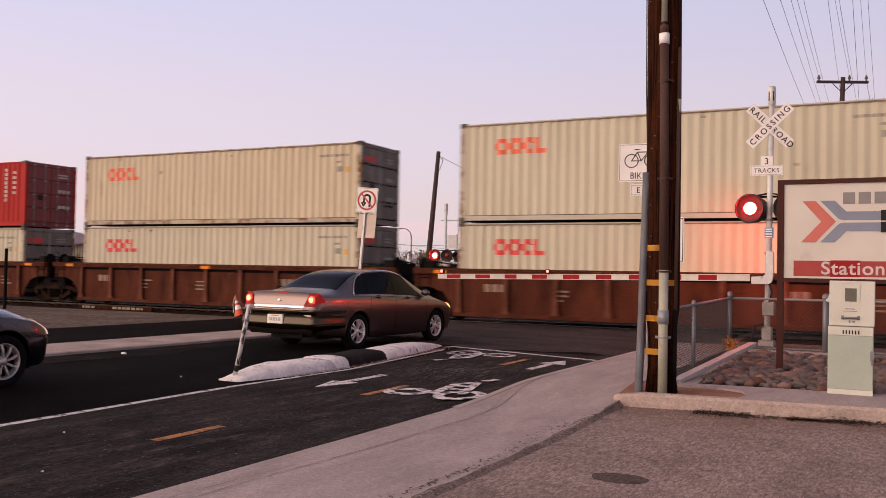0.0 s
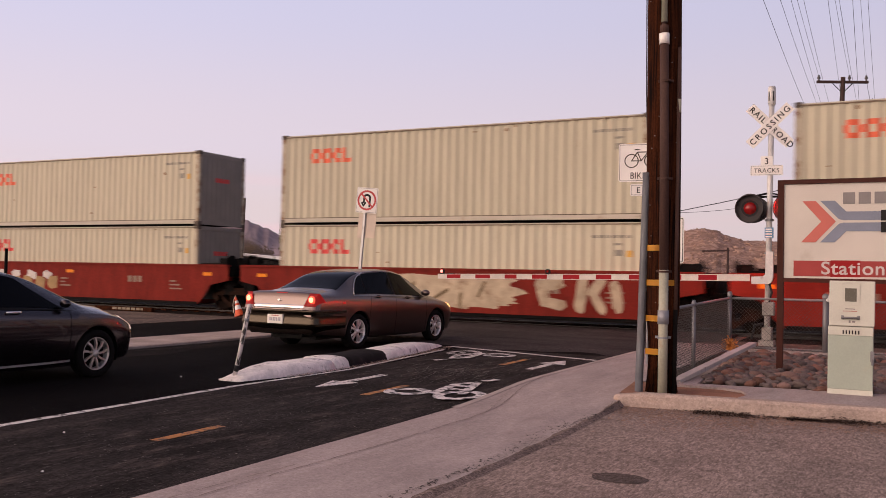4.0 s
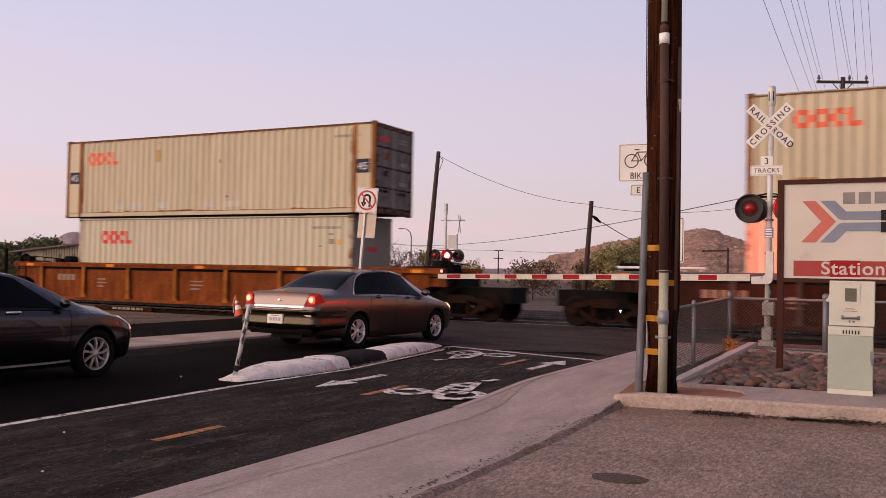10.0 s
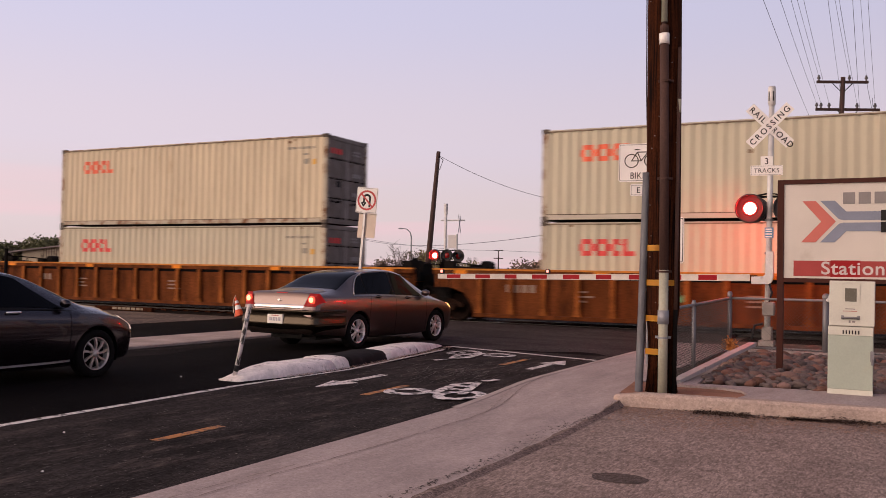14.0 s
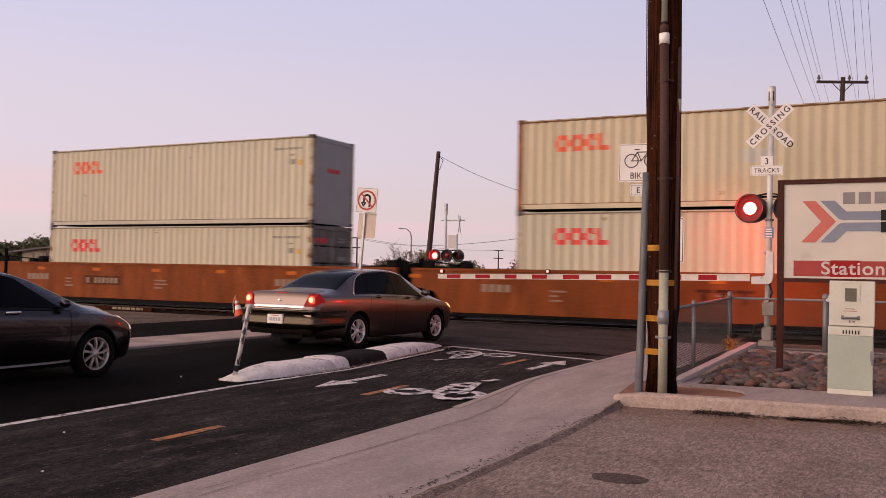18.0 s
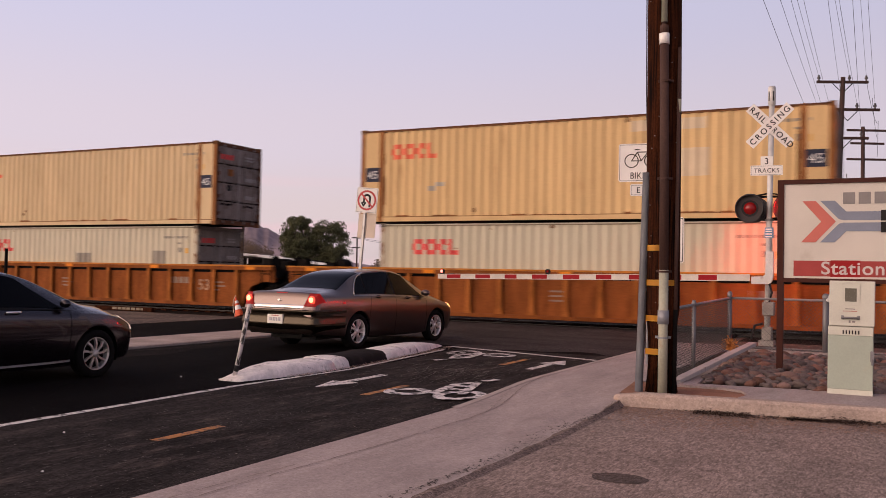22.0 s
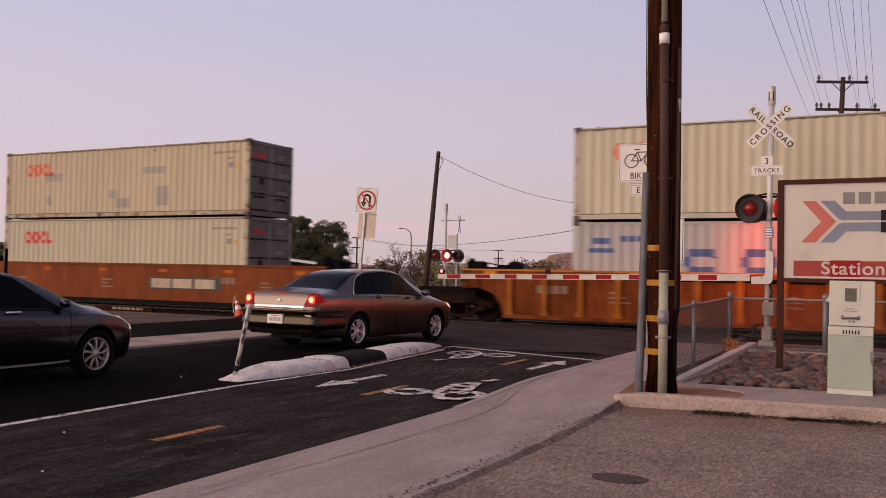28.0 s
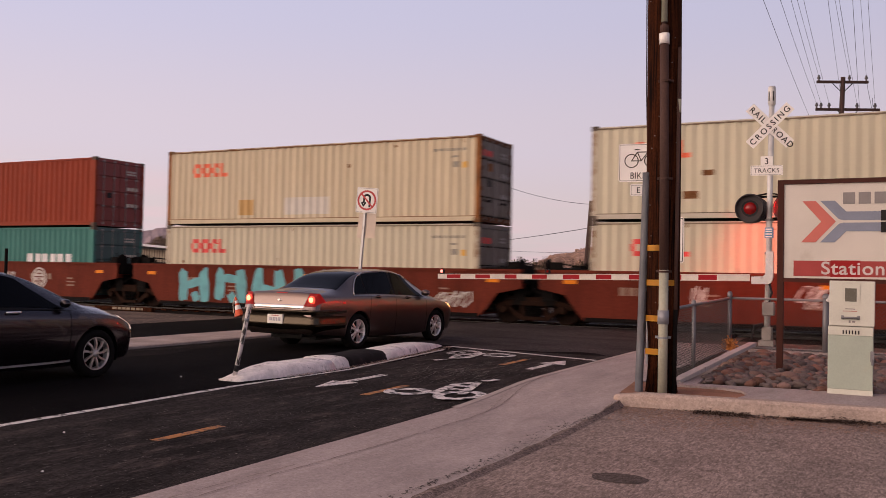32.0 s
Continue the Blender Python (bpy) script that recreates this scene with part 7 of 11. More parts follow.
for names, style, body, chord, ribs, lab in CARS:
    cs = [LEAD[n] + L40 / 2 for n in names]
    hp = (cs[0] - cs[1]) / 2 if len(cs) > 1 else 9.745
    mid = sum(cs) / len(cs)
    car = thing("well_car", pose(mid, 0, 0), lab, "rail car", "well cars of the train")
    for n, c in zip(names, cs):
        seed += 1
        b = well_unit(car, c - mid, hp, style, body, chord, ribs, seed)
        if n == "K":
            blobs(b, "graffiti", 0, [(-5.1 + 1.62 * (k // 2) + 0.92 * (k % 2), 0.94, 0.42, 1.14, 0.12 * math.sin(k * 2.7)) for k in range(8)] + [(-4.62 + 1.62 * k, 1.0 + 0.2 * math.sin(k * 2), 0.7, 0.26, 0.3 * math.cos(2 * k)) for k in range(4)] + [(-4.55 + 1.62 * k, 0.55, 0.34, 0.36, 0.5) for k in range(4)], M_GRAF_T, style, "large teal graffiti letters")
        if n == "N":
            blobs(b, "graffiti", 0, [(-1.0, 0.97, 7.0, 1.0, 0.0), (3.2, 1.0, 0.34, 0.9, 0.3), (3.5, 1.25, 0.6, 0.3, 0.2), (3.55, 0.7, 0.6, 0.3, -0.2), (4.3, 1.0, 0.34, 1.0, -0.1), (4.75, 1.2, 0.3, 0.6, -0.6), (4.8, 0.75, 0.3, 0.6, 0.6), (5.3, 0.95, 0.3, 0.9, 0.15)], M_GRAF_C, style, "cream graffiti panel")
            blobs(b, "graffiti", 0, [(-4.0 + 0.93 * k + 0.3 * math.sin(5 * k), 0.85 + 0.2 * math.sin(2.3 * k), 0.10 + 0.5 * (k % 3 == 1), 0.10 + 0.42 * (k % 3 != 1), 0.5 * math.sin(k * 1.9)) for k in range(7)], M_GRAF_B, "smooth2", "dark gold graffiti strokes")
        if n == "M":
            blobs(b, "graffiti", 0, [(0.6 + 0.55 * k, 0.95 + 0.12 * math.sin(3 * k), 0.80, 0.78 - 0.03 * k, 0.5 * math.sin(k)) for k in range(7)], M_GRAF_T2, style, "tan graffiti figures")
            blobs(b, "graffiti", 0, [(0.75 + 0.5 * k, 0.9 + 0.22 * math.sin(2.1 * k), 0.34 - 0.24 * (k % 2), 0.09 + 0.40 * (k % 2), 0.8 * math.sin(1.7 * k)) for k in range(8)], M_GRAF_B, "smooth2", "dark gold graffiti strokes")
            blobs(b, "graffiti", 0, [(3.3 + 0.35 * k, 0.75 + 0.05 * k, 0.5, 0.3, 0.3 * k) for k in range(3)], M_GRAF_Y, "smooth2", "dull yellow graffiti")
            blobs(b, "graffiti", 0, [(-3.3 + 0.5 * k, 0.98, 0.5, 0.95, 0.2 * math.sin(k)) for k in range(4)], M_GRAF_K, style, "black graffiti panel")
            blobs(b, "graffiti", 0, [(-3.2 + 0.55 * k, 0.95, 0.13, 0.75, 0.5 * math.sin(2 * k + 1)) for k in range(4)], M_GRAF_C, "smooth2", "cream graffiti strokes")
        if n == "P":
            blobs(b, "graffiti", 0, [(-5.8 + 0.7 * k, 0.85, 0.55, 0.5, 0.2 * math.sin(k)) for k in range(8)], M_GRAF_Y, style, "yellow and white graffiti")
            blobs(b, "graffiti", 0, [(-5.7 + 0.9 * k, 1.15, 0.5, 0.3, 0.3 * math.sin(k)) for k in range(6)], M_GRAF_W, style, "white graffiti")
        if n == "C":
            blobs(b, "graffiti", 0, [(-2.6, 1.0, 0.5, 0.2, 0.2), (-2.4, 1.12, 0.4, 0.16, -0.3), (-2.1, 0.95, 0.3, 0.16, 0.5)], M_GRAF_G, style, "small green graffiti")
        if n == "A":
            bm = bmesh.new()
            tube(bm, (-9.39, -SIDE + 0.05, 1.745), (-7.08, -SIDE + 0.05, 1.745), 0.032, n=8)
            for xx in (-9.3, -8.2, -7.15):
                tube(bm, (xx, -SIDE + 0.05, TOPZ - 0.02), (xx, -SIDE + 0.05, 1.745), 0.015, n=6)
            part("handrail", bm, M_ROOFW, b, "white handrail over the car end")
        if n == "W":
            bm = bmesh.new()
            box(bm, -4.0, -2.2, -SIDE - 0.006, -SIDE - 0.002, 0.84, 1.17)
            pn_ = part("print_panel", bm, M_REPAINT, b, "dark repainted panel")
            for k in range(8):
                bm = bmesh.new()
                box(bm, -3.9 + 0.205 * k, -3.76 + 0.205 * k, -SIDE - 0.010, -SIDE - 0.0065, 0.90, 1.10)
                if k != 1:
                    part("stencil_bar", bm, M_PRINT, pn_)
        if n in WELLNUM:
            xq, zq, hq = WELLNUM[n]
            text(b, "53", hq, xq, -SIDE + 0.093, zq, M_WELLNUM, name="well_number", bold=0.012)
        if n in ("S3",):
            for dx in (-2.75, 2.7):
                bm = bmesh.new()
                for k in range(7):
                    tube(bm, (dx + 0.18 * k, -SIDE - 0.045, 1.5 + 0.05 * math.sin(k * 2)), (dx + 0.18 * k + 0.1, -SIDE - 0.037, 1.6), 0.06, n=6)
                part("graffiti", bm, M_GRAF_W, b, "white spray paint on the top chord")
        if n in ("AE", "AF", "K", "L"):
            # round emblems: pale ring and disc with dark bars
            for ex in ((-3.95,) if n == "AE" else (3.4,)):
                bm = bmesh.new()
                yq = -SIDE - 0.012
                lathe(bm, [(0.42, yq), (0.001, yq)], 28, "y", Matrix.Translation((ex, 0, 1.01)))
                em_ = part("emblem", bm, M_GRAF_W, b, "pale round emblem with dark bars")
                bm = bmesh.new()
                lathe(bm, [(0.36, yq - 0.003), (0.315, yq - 0.003)], 28, "y", Matrix.Translation((ex, 0, 1.01)))
                part("emblem_ring", bm, body, em_)
                for bx0, bx1, bz0, bz1 in ((-0.24, 0.24, 0.03, 0.075), (-0.05, -0.015, -0.26, 0.02), (0.015, 0.05, -0.26, 0.02), (-0.2, -0.1, -0.16, -0.06), (0.1, 0.2, -0.16, -0.06), (-0.14, 0.14, 0.17, 0.21)):
                    bm = bmesh.new()
                    box(bm, ex + bx0, ex + bx1, yq - 0.006, yq - 0.003, 1.01 + bz0, 1.01 + bz1)
                    part("emblem_bar", bm, body, em_)
        if n == "AF":
            scrawl(b, -0.66, 0.75, 0.75, 1.45, 7, 0.05)
            scrawl(b, -3.3, -2.9, 0.8, 1.3, 4, 0.035)
            scrawl(b, 4.9, 5.7, 0.6, 1.15, 5, 0.035)
        if n == "AE":
            scrawl(b, -3.1, -1.2, 0.6, 1.45, 8, 0.022)
            scrawl(b, 4.2, 4.9, 0.9, 1.3, 5, 0.035)
        if n == "L":
            scrawl(b, 1.2, 2.0, 0.8, 1.3, 5, 0.04)
        if n == "K":
            scrawl(b, 4.8, 5.9, 0.5, 1.0, 7, 0.045)
        if n == "F":
            bm = bmesh.new()
            box(bm, 1.83, 5.15, -SIDE - 0.008, -SIDE - 0.002, 0.74, 1.18)
            pn_ = part("emblem", bm, M_GRAF_K, b, "black panel with cream blocks of the owner's mark")
            for x0 in (1.98, 2.96, 3.98):
                for a0, a1, z0, z1 in ((0.0, 0.88, 0.80, 1.12),):
                    bm = bmesh.new()
                    box(bm, x0 + a0, x0 + a1, -SIDE - 0.014, -SIDE - 0.0085, z0, z1)
                    part("emblem_block", bm, M_GRAF_C, pn_)
        if n == "U":
            for x0, w in ((-1.0, 0.42), (-0.5, 0.42), (0.0, 0.46)):
                for a0, a1, z0, z1 in ((0.0, w, 1.12, 1.2), (w / 2 - 0.06, w / 2 + 0.06, 0.82, 1.115)):
                    bm = bmesh.new()
                    box(bm, x0 + a0, x0 + a1, -SIDE - 0.008, -SIDE - 0.002, z0, z1)
                    part("emblem_block", bm, M_CARBROWN, b)
    for i in range(len(cs) + 1):
        x = cs[0] + hp if i == 0 else cs[-1] - hp if i == len(cs) else (cs[i - 1] + cs[i]) / 2
        truck(car, x - mid)
    TRAIN.append((car, mid, 0.0))

RUSTY45 = {"B", "Y", "Z", "AA"}
RUSTED = {"A", "R", "V", "F", "K", "S2", "AB", "D", "U"}
FRONT = {("M", 0), ("N", 0), ("P", 0), ("P", 1), ("B", 0), ("W", 1), ("Y", 0)}
PATCHES = {("R", 1): ((9.1, 9.5, 1.1, 1.4, M_PATCHW),), ("A", 1): ((1.15, 1.7, 0.25, 0.72, M_PATCHO),), ("AA", 1): ((7.6, 9.2, 0.9, 1.7, M_PATCHW), (2.9, 3.7, 1.45, 1.7, M_PATCHW)), ("Y", 1): ((9.9, 10.7, 1.15, 1.9, M_PATCHTAN), (8.6, 10.6, 2.4, 2.7, M_PATCHTAN), (2.4, 2.65, 0.95, 1.1, M_PATCH), (2.62, 2.95, 1.08, 1.2, M_PATCH)),
           ("B", 1): ((4.5, 4.75, 1.95, 2.4, M_PATCHO), (2.6, 3.0, 0.3, 0.5, M_PATCHW), (3.3, 4.0, 0.3, 0.5, M_PATCHW), (4.6, 5.2, 0.3, 0.52, M_PATCHW), (6.8, 7.3, 0.3, 0.52, M_PATCHW), (7.7, 8.4, 0.3, 0.5, M_PATCHW)), ("U", 1): ((6.2, 7.0, 1.15, 1.5, M_PATCHW),), ("V", 1): ((1.2, 8.0, 0.5, 0.72, M_PATCHW),),
           ("F", 1): ((7.3, 8.4, 1.55, 1.8, M_PATCH), (5.6, 6.1, 0.7, 1.0, M_PATCH), (2.2, 3.1, 1.4, 1.7, M_PATCH), (8.0, 8.6, 0.4, 1.1, M_PATCH), (2.3, 2.55, 0.5, 0.85, M_PATCH), (6.0, 6.7, 0.35, 0.7, M_PATCH)), ("K", 1): ((3.2, 3.85, 0.3, 0.82, M_PATCHO), (5.1, 6.9, 0.3, 0.86, M_PATCHW)), ("AF", 1): ((3.0, 3.3, 1.15, 1.3, M_RUSTY), (2.5, 2.9, 0.55, 0.75, M_RUSTY), (5.5, 5.7, 0.55, 0.7, M_PATCHW)),
           ("AE", 0): ((7.5, 8.2, 0.25, 0.78, M_PATCH), (10.0, 10.8, 0.25, 0.78, M_PATCH)), ("M", 1): ((5.4, 6.4, 0.55, 0.68, M_CODE), (6.7, 7.1, 0.3, 0.5, M_CODE)), ("AA", 0): ((5.9, 6.15, 1.2, 1.7, M_CODE),), ("Z", 0): ((6.2, 7.0, 1.2, 1.6, M_CODE), (10.1, 10.7, 1.2, 1.7, M_CODE))}
for n, u, lo, hi in STACKS:
    for lvl in (0, 1):
        h = H9 if (lo, hi)[lvl] == 9 else H8
        z = ZB if lvl == 0 else ZB + (H9 if lo == 9 else H8) + 0.022
        big = lvl == 1 and n in RUSTY45
        L = L45 if big else L40
        end = "F" if (n, lvl) in FRONT else "D"
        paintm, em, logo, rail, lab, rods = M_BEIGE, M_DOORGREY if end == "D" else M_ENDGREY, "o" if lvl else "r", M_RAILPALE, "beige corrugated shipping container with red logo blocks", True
        if n == "W" and lvl == 1:
            em = M_ENDPALE
        if n == "Q" and lvl == 0:
            em = M_ENDTAN
        rusty = False
        if n in RUSTED and lvl == 1:
            paintm, rail, rusty, lab = M_BEIGE2, M_RAILB, n in ("A", "R", "V", "U", "K"), "weathered beige corrugated shipping container with rusty edges"
        if big:
            paintm, rail, rusty, lab = M_TAN if n == "Y" else M_BEIGE2 if n == "B" else M_TANPALE, M_RAILB, True, "rusty tan extra-long shipping container with red logo blocks"
            em = M_DOORRUST
        if n == "S3" and lvl == 1:
            paintm, em, logo, rail, lab, rods = M_REDBOX, M_DOORRED, "round", M_REDBOX, "bright red corrugated shipping container with a white emblem", True
        if n == "Bl" and lvl == 1:
            paintm, em, logo, rail, lab = M_BLUEBOX, M_DOORBLUE, "globe", M_BLUEBOX, "blue corrugated shipping container with a white globe emblem"
        if n == "G" and lvl == 0:
            paintm, em, logo, rail, lab = M_GREYBOX, M_DOORGREY, "bigblue", M_GREYBOX, "pale grey shipping container with large blue blocks"
        if n == "L":
            paintm, em, logo, rail, lab = (M_TEALBOX, M_DOORTEAL, "lettered", M_TEALBOX, "teal corrugated shipping container with white bars") if lvl == 0 else (M_RUSTBOX, M_DOORRED, "", M_RUSTBOX, "oxide red corrugated shipping container")
        c = container("shipping_container", L, h, paintm, end, em, logo, lab + (" on top" if lvl else " in a well"), rail, rusty, PATCHES.get((n, lvl), ()), big, rods)
        TRAIN.append((c, u + L40 / 2, z))
# ---------------------------------------------------------------- beside the road: kerb bed, pole, signs, fence, crossing signal
# ---- kerb of the planting bed and what lies in it
KD = Vector((0.992, 0.124, 0))      # along the kerb
KN = Vector((-0.124, 0.992, 0))     # away from the car park
K0 = Vector((-2.96, -14.98, 0))


def kpt(s, d, z):
    p = K0 + KD * s + KN * d
    return (p.x, p.y, z)


bed = tagged(new("planting_bed"), "raised bed with concrete kerb, dirt and cobbles", "planting bed", kind="structure")
bm = bmesh.new()
rows = []
for k in range(40):
    s = 12.0 * k / 39
    hh = 0.16 if k else 0.13
    rows.append([bm.verts.new(kpt(s + (0.0 if k else 0.03), d, z)) for d, z in ((0.0, -0.02), (0.012, hh - 0.03), (0.035, hh), (0.15, hh + 0.004), (0.17, hh), (0.175, 0.0))])
for a, b in zip(rows, rows[1:]):
    for i in range(5):
        bm.faces.new((a[i], a[i + 1], b[i + 1], b[i]))
bm.faces.new(rows[0])
part("kerb", bm, M_KERB, bed, "sand-coloured concrete kerb")
bm = bmesh.new()
lathe(bm, [(0.09, 0.0), (0.085, 0.10), (0.06, 0.128), (0.001, 0.132)], 12, "z", Matrix.Translation(kpt(0.03, 0.09, 0)))
part("kerb_end", bm, M_KERB, bed, "rounded worn kerb end", smooth=True)


def bed_sheet(name, pts, mat, label):
    bm = bmesh.new()
    bm.faces.new([bm.verts.new(p) for p in pts])
    return part(name, bm, mat, bed, label)


bed_sheet("dirt", [kpt(0.0, 0.174, 0.135), kpt(1.55, 0.174, 0.135), kpt(1.5, 1.2, 0.135), kpt(0.0, 1.4, 0.135)], M_DIRT, "bare brown dirt")
bm = bmesh.new()
a = [kpt(1.32, 0.174, 0), kpt(1.42, 0.5, 0), kpt(1.34, 0.85, 0), kpt(1.1, 1.05, 0), kpt(0.35, 1.12, 0), kpt(0.35, 1.34, 0), kpt(9, 1.30, 0), kpt(9, 0.174, 0)]
lo = [bm.verts.new((p[0], p[1], 0.0)) for p in a]
hi = [bm.verts.new((p[0], p[1], 0.163)) for p in a]
bm.faces.new(hi)
for k in range(len(a)):
    bm.faces.new((lo[k], lo[(k + 1) % len(a)], hi[(k + 1) % len(a)], hi[k]))
part("concrete_apron", bm, M_WALK, bed, "grey concrete apron with a rounded corner")
# Soil darkened to put the shade between the cobbles into its colour.
bed_sheet("gravel_floor", [(-3.0, -13.8, 0.12), (6, -12.7, 0.12), (6, -6.6, 0.12), (-3.0, -6.6, 0.12)], paving("gap_shaded_soil", (0.05, 0.036, 0.030), 0.03, grit=0.6, g_scale=20, stain=(0.14, 0.10, 0.08), s_at=0.6), "gritty soil, darkened for the gaps between the cobbles")
bm = bmesh.new()
for a, b in (((-2.52, -13.7), (-2.95, -7.6)),):
    d = (Vector(b) - Vector(a)).normalized()
    n = Vector((-d.y, d.x))
    vs = []
    for z in (0.02, 0.145):
        vs += [bm.verts.new((p[0] + n.x * o, p[1] + n.y * o, z)) for p in (a, b) for o in (-0.17, 0.02)]
    for f in ((0, 1, 3, 2), (4, 5, 7, 6), (0, 1, 5, 4), (2, 3, 7, 6), (0, 2, 6, 4), (1, 3, 7, 5)):
        bm.faces.new([vs[i] for i in f])
part("mow_strip", bm, M_WALK, bed, "pale concrete strip under the fence")
bm = bmesh.new()
box(bm, -2.95, 6, -7.75, -7.5, 0.02, 0.2)
part("mow_strip", bm, M_WALK, bed, "pale concrete strip under the fence")
# loose dark litter along the foot of the kerb
bm = bmesh.new()
rl = random.Random(3)
for k in range(350):
    s, d = rl.uniform(0.4, 3.6), -abs(rl.gauss(0.03, 0.04)) - 0.01
    p = Vector(kpt(s, d, 0.006))
    w = rl.uniform(0.006, 0.026)
    vs = [bm.verts.new(p + Vector((rl.uniform(-w, w), rl.uniform(-w, w), rl.uniform(0, 0.012)))) for _ in range(3)]
    bm.faces.new(vs)
tagged(part("leaf_litter", bm, surface("dark_litter", (0.035, 0.028, 0.022), 0.9, var=0.4, bump=0.0)), "dark dry litter along the kerb", "litter", kind="stuff")

# ---- cobbles
rk = random.Random(8)
M_ROCKS = [surface("cobble_%s" % n, c, 0.85, var=0.18, scale=6, fine=60, bump=0.35, rnd=0.42, spec=0.3, stain=(0.26, 0.185, 0.16), stain_amt=0.3, stain_scale=8, edge=0.3) for n, c in (("pink", (0.20, 0.122, 0.102)), ("grey", (0.125, 0.096, 0.088)), ("rust", (0.165, 0.082, 0.060)))]
rock_meshes = []
for k in range(15):
    bm = bmesh.new()
    bmesh.ops.create_icosphere(bm, subdivisions=2, radius=1)
    flats = [(Vector((rk.gauss(0, 1), rk.gauss(0, 1), rk.gauss(0, 1))).normalized(), rk.uniform(0.72, 0.98)) for _ in range(9)]
    sx, sy, sz = rk.uniform(0.9, 1.35), rk.uniform(0.75, 1.0), rk.uniform(0.5, 0.72)
    for v in bm.verts:
        n = v.co.normalized()
        cut = min([1.12] + [d / n.dot(f) for f, d in flats if n.dot(f) > 0.3])
        v.co = n * (cut + 0.10 * noise.noise(n * 2.1 + Vector((k * 7.1, 0, 0))))
        v.co = Vector((v.co.x * sx, v.co.y * sy, v.co.z * sz))
    me = bpy.data.meshes.new("cobble")
    bm.to_mesh(me)
    bm.free()
    for p in me.polygons:
        p.use_smooth = True
    me.materials.append(M_ROCKS[k % 3])
    rock_meshes.append(me)
cob = tagged(new("cobble_bed"), "bed of pinkish grey river cobbles", "cobbles", kind="structure")
placed = []
tries = 0
while len(placed) < 295 and tries < 9000:
    tries += 1
    x = rk.uniform(-2.72, 0.55)
    yy = rk.uniform(-13.45, -7.85)
    left = -2.42 - (yy + 13.7) * 0.068 + 0.1
    if x < left or (yy < -13.1 and x < -1.0) or (abs(x + 0.6) < 0.34 and abs(yy + 13.45) < 0.36):
        continue
    r = rk.uniform(0.05, 0.098) * (1.3 if rk.random() < 0.1 else 1)
    if any((x - px) ** 2 + (yy - py) ** 2 < (0.78 * (r + pr)) ** 2 for px, py, pr in placed):
        continue
    placed.append((x, yy, r))
    link("cobble", rk.choice(rock_meshes), cob, m=Matrix.LocRotScale((x, yy, 0.12 + r * 0.33), Euler((rk.uniform(-0.3, 0.3), rk.uniform(-0.3, 0.3), rk.uniform(0, 6.28))), (r, r, r)))
# the rest of the cobbles, farther back and between the large ones
vs_, fs_ = [], []
for k in range(1700):
    x, yy = rk.uniform(-2.75, 1.6), rk.uniform(-13.4, -7.8)
    left = -2.42 - (yy + 13.7) * 0.068 + 0.06
    if x < left or (yy < -13.1 and x < -1.0) or (abs(x + 0.6) < 0.34 and abs(yy + 13.45) < 0.36):
        continue
    r = rk.uniform(0.03, 0.075)
    src = rk.choice(rock_meshes)
    mm = Matrix.LocRotScale((x, yy, 0.115 + r * 0.3), Euler((rk.uniform(-0.4, 0.4), rk.uniform(-0.4, 0.4), rk.uniform(0, 6.28))), (r, r, r))
    n0 = len(vs_)
    vs_ += [tuple(mm @ v.co) for v in src.vertices]
    fs_ += [tuple(n0 + i for i in p.vertices) for p in src.polygons]
me = bpy.data.meshes.new("small_cobbles")
me.from_pydata(vs_, [], fs_)
me.materials.append(M_ROCKS[1])
tagged(link("small_cobbles", me, cob), "small cobbles between the large ones", kind="stuff")
# reddish dirt washed against the kerb, thinning out over the asphalt
bm = bmesh.new()
for k in range(9000):
    s = rk.uniform(0.05, 5.5)
    p = Vector(kpt(s, -abs(rk.gauss(0, 0.5 + 0.15 * math.sin(s * 2.1))) - 0.004, 0.006))
    w = rk.uniform(0.010, 0.035)
    bm.faces.new([bm.verts.new(p + Vector((rk.uniform(-w, w), rk.uniform(-w, w), rk.uniform(-0.003, 0.003)))) for _ in range(3)])
tagged(part("kerb_dirt", bm, surface("washed_red_dirt", (0.29, 0.18, 0.13), 0.95, var=0.3, bump=0.0, spec=0.1)), "thin reddish dirt along the foot of the kerb", "dirt", kind="stuff")
# the dark drift of dry needles
bm = bmesh.new()
for k in range(2300):
    t = rk.random()
    p = Vector(kpt(0.85 + 2.1 * t, min(-0.012, -0.11 - 0.05 * math.sin(t * 4) + rk.gauss(0, 0.075) * (1.0 + 0.5 * math.sin(t * 9))), 0.006 + abs(rk.gauss(0, 0.014))))
    if math.sin(t * 11 + 0.6) < -0.55 and rk.random() < 0.75:
        continue
    w = rk.uniform(0.010, 0.045)
    a = rk.uniform(0, 6.28)
    u = Vector((math.cos(a), math.sin(a) * 0.7, rk.uniform(-0.15, 0.3))) * w
    v = Vector((-u.y, u.x, 0.004)) * 0.25
    bm.faces.new([bm.verts.new(q) for q in (p - u, p + v, p + u, p - v)])
tagged(part("needle_drift", bm, surface("dark_needles", (0.05, 0.034, 0.026), 0.95, var=0.5, bump=0.0, spec=0.05)), "drift of dark dry needles at the kerb", "litter", kind="stuff")
leaf = thing("dry_weed", pose(-2.86, -8.1, 0.2), "clump of dry orange leaves caught at the fence corner", "plant")
bm = bmesh.new()
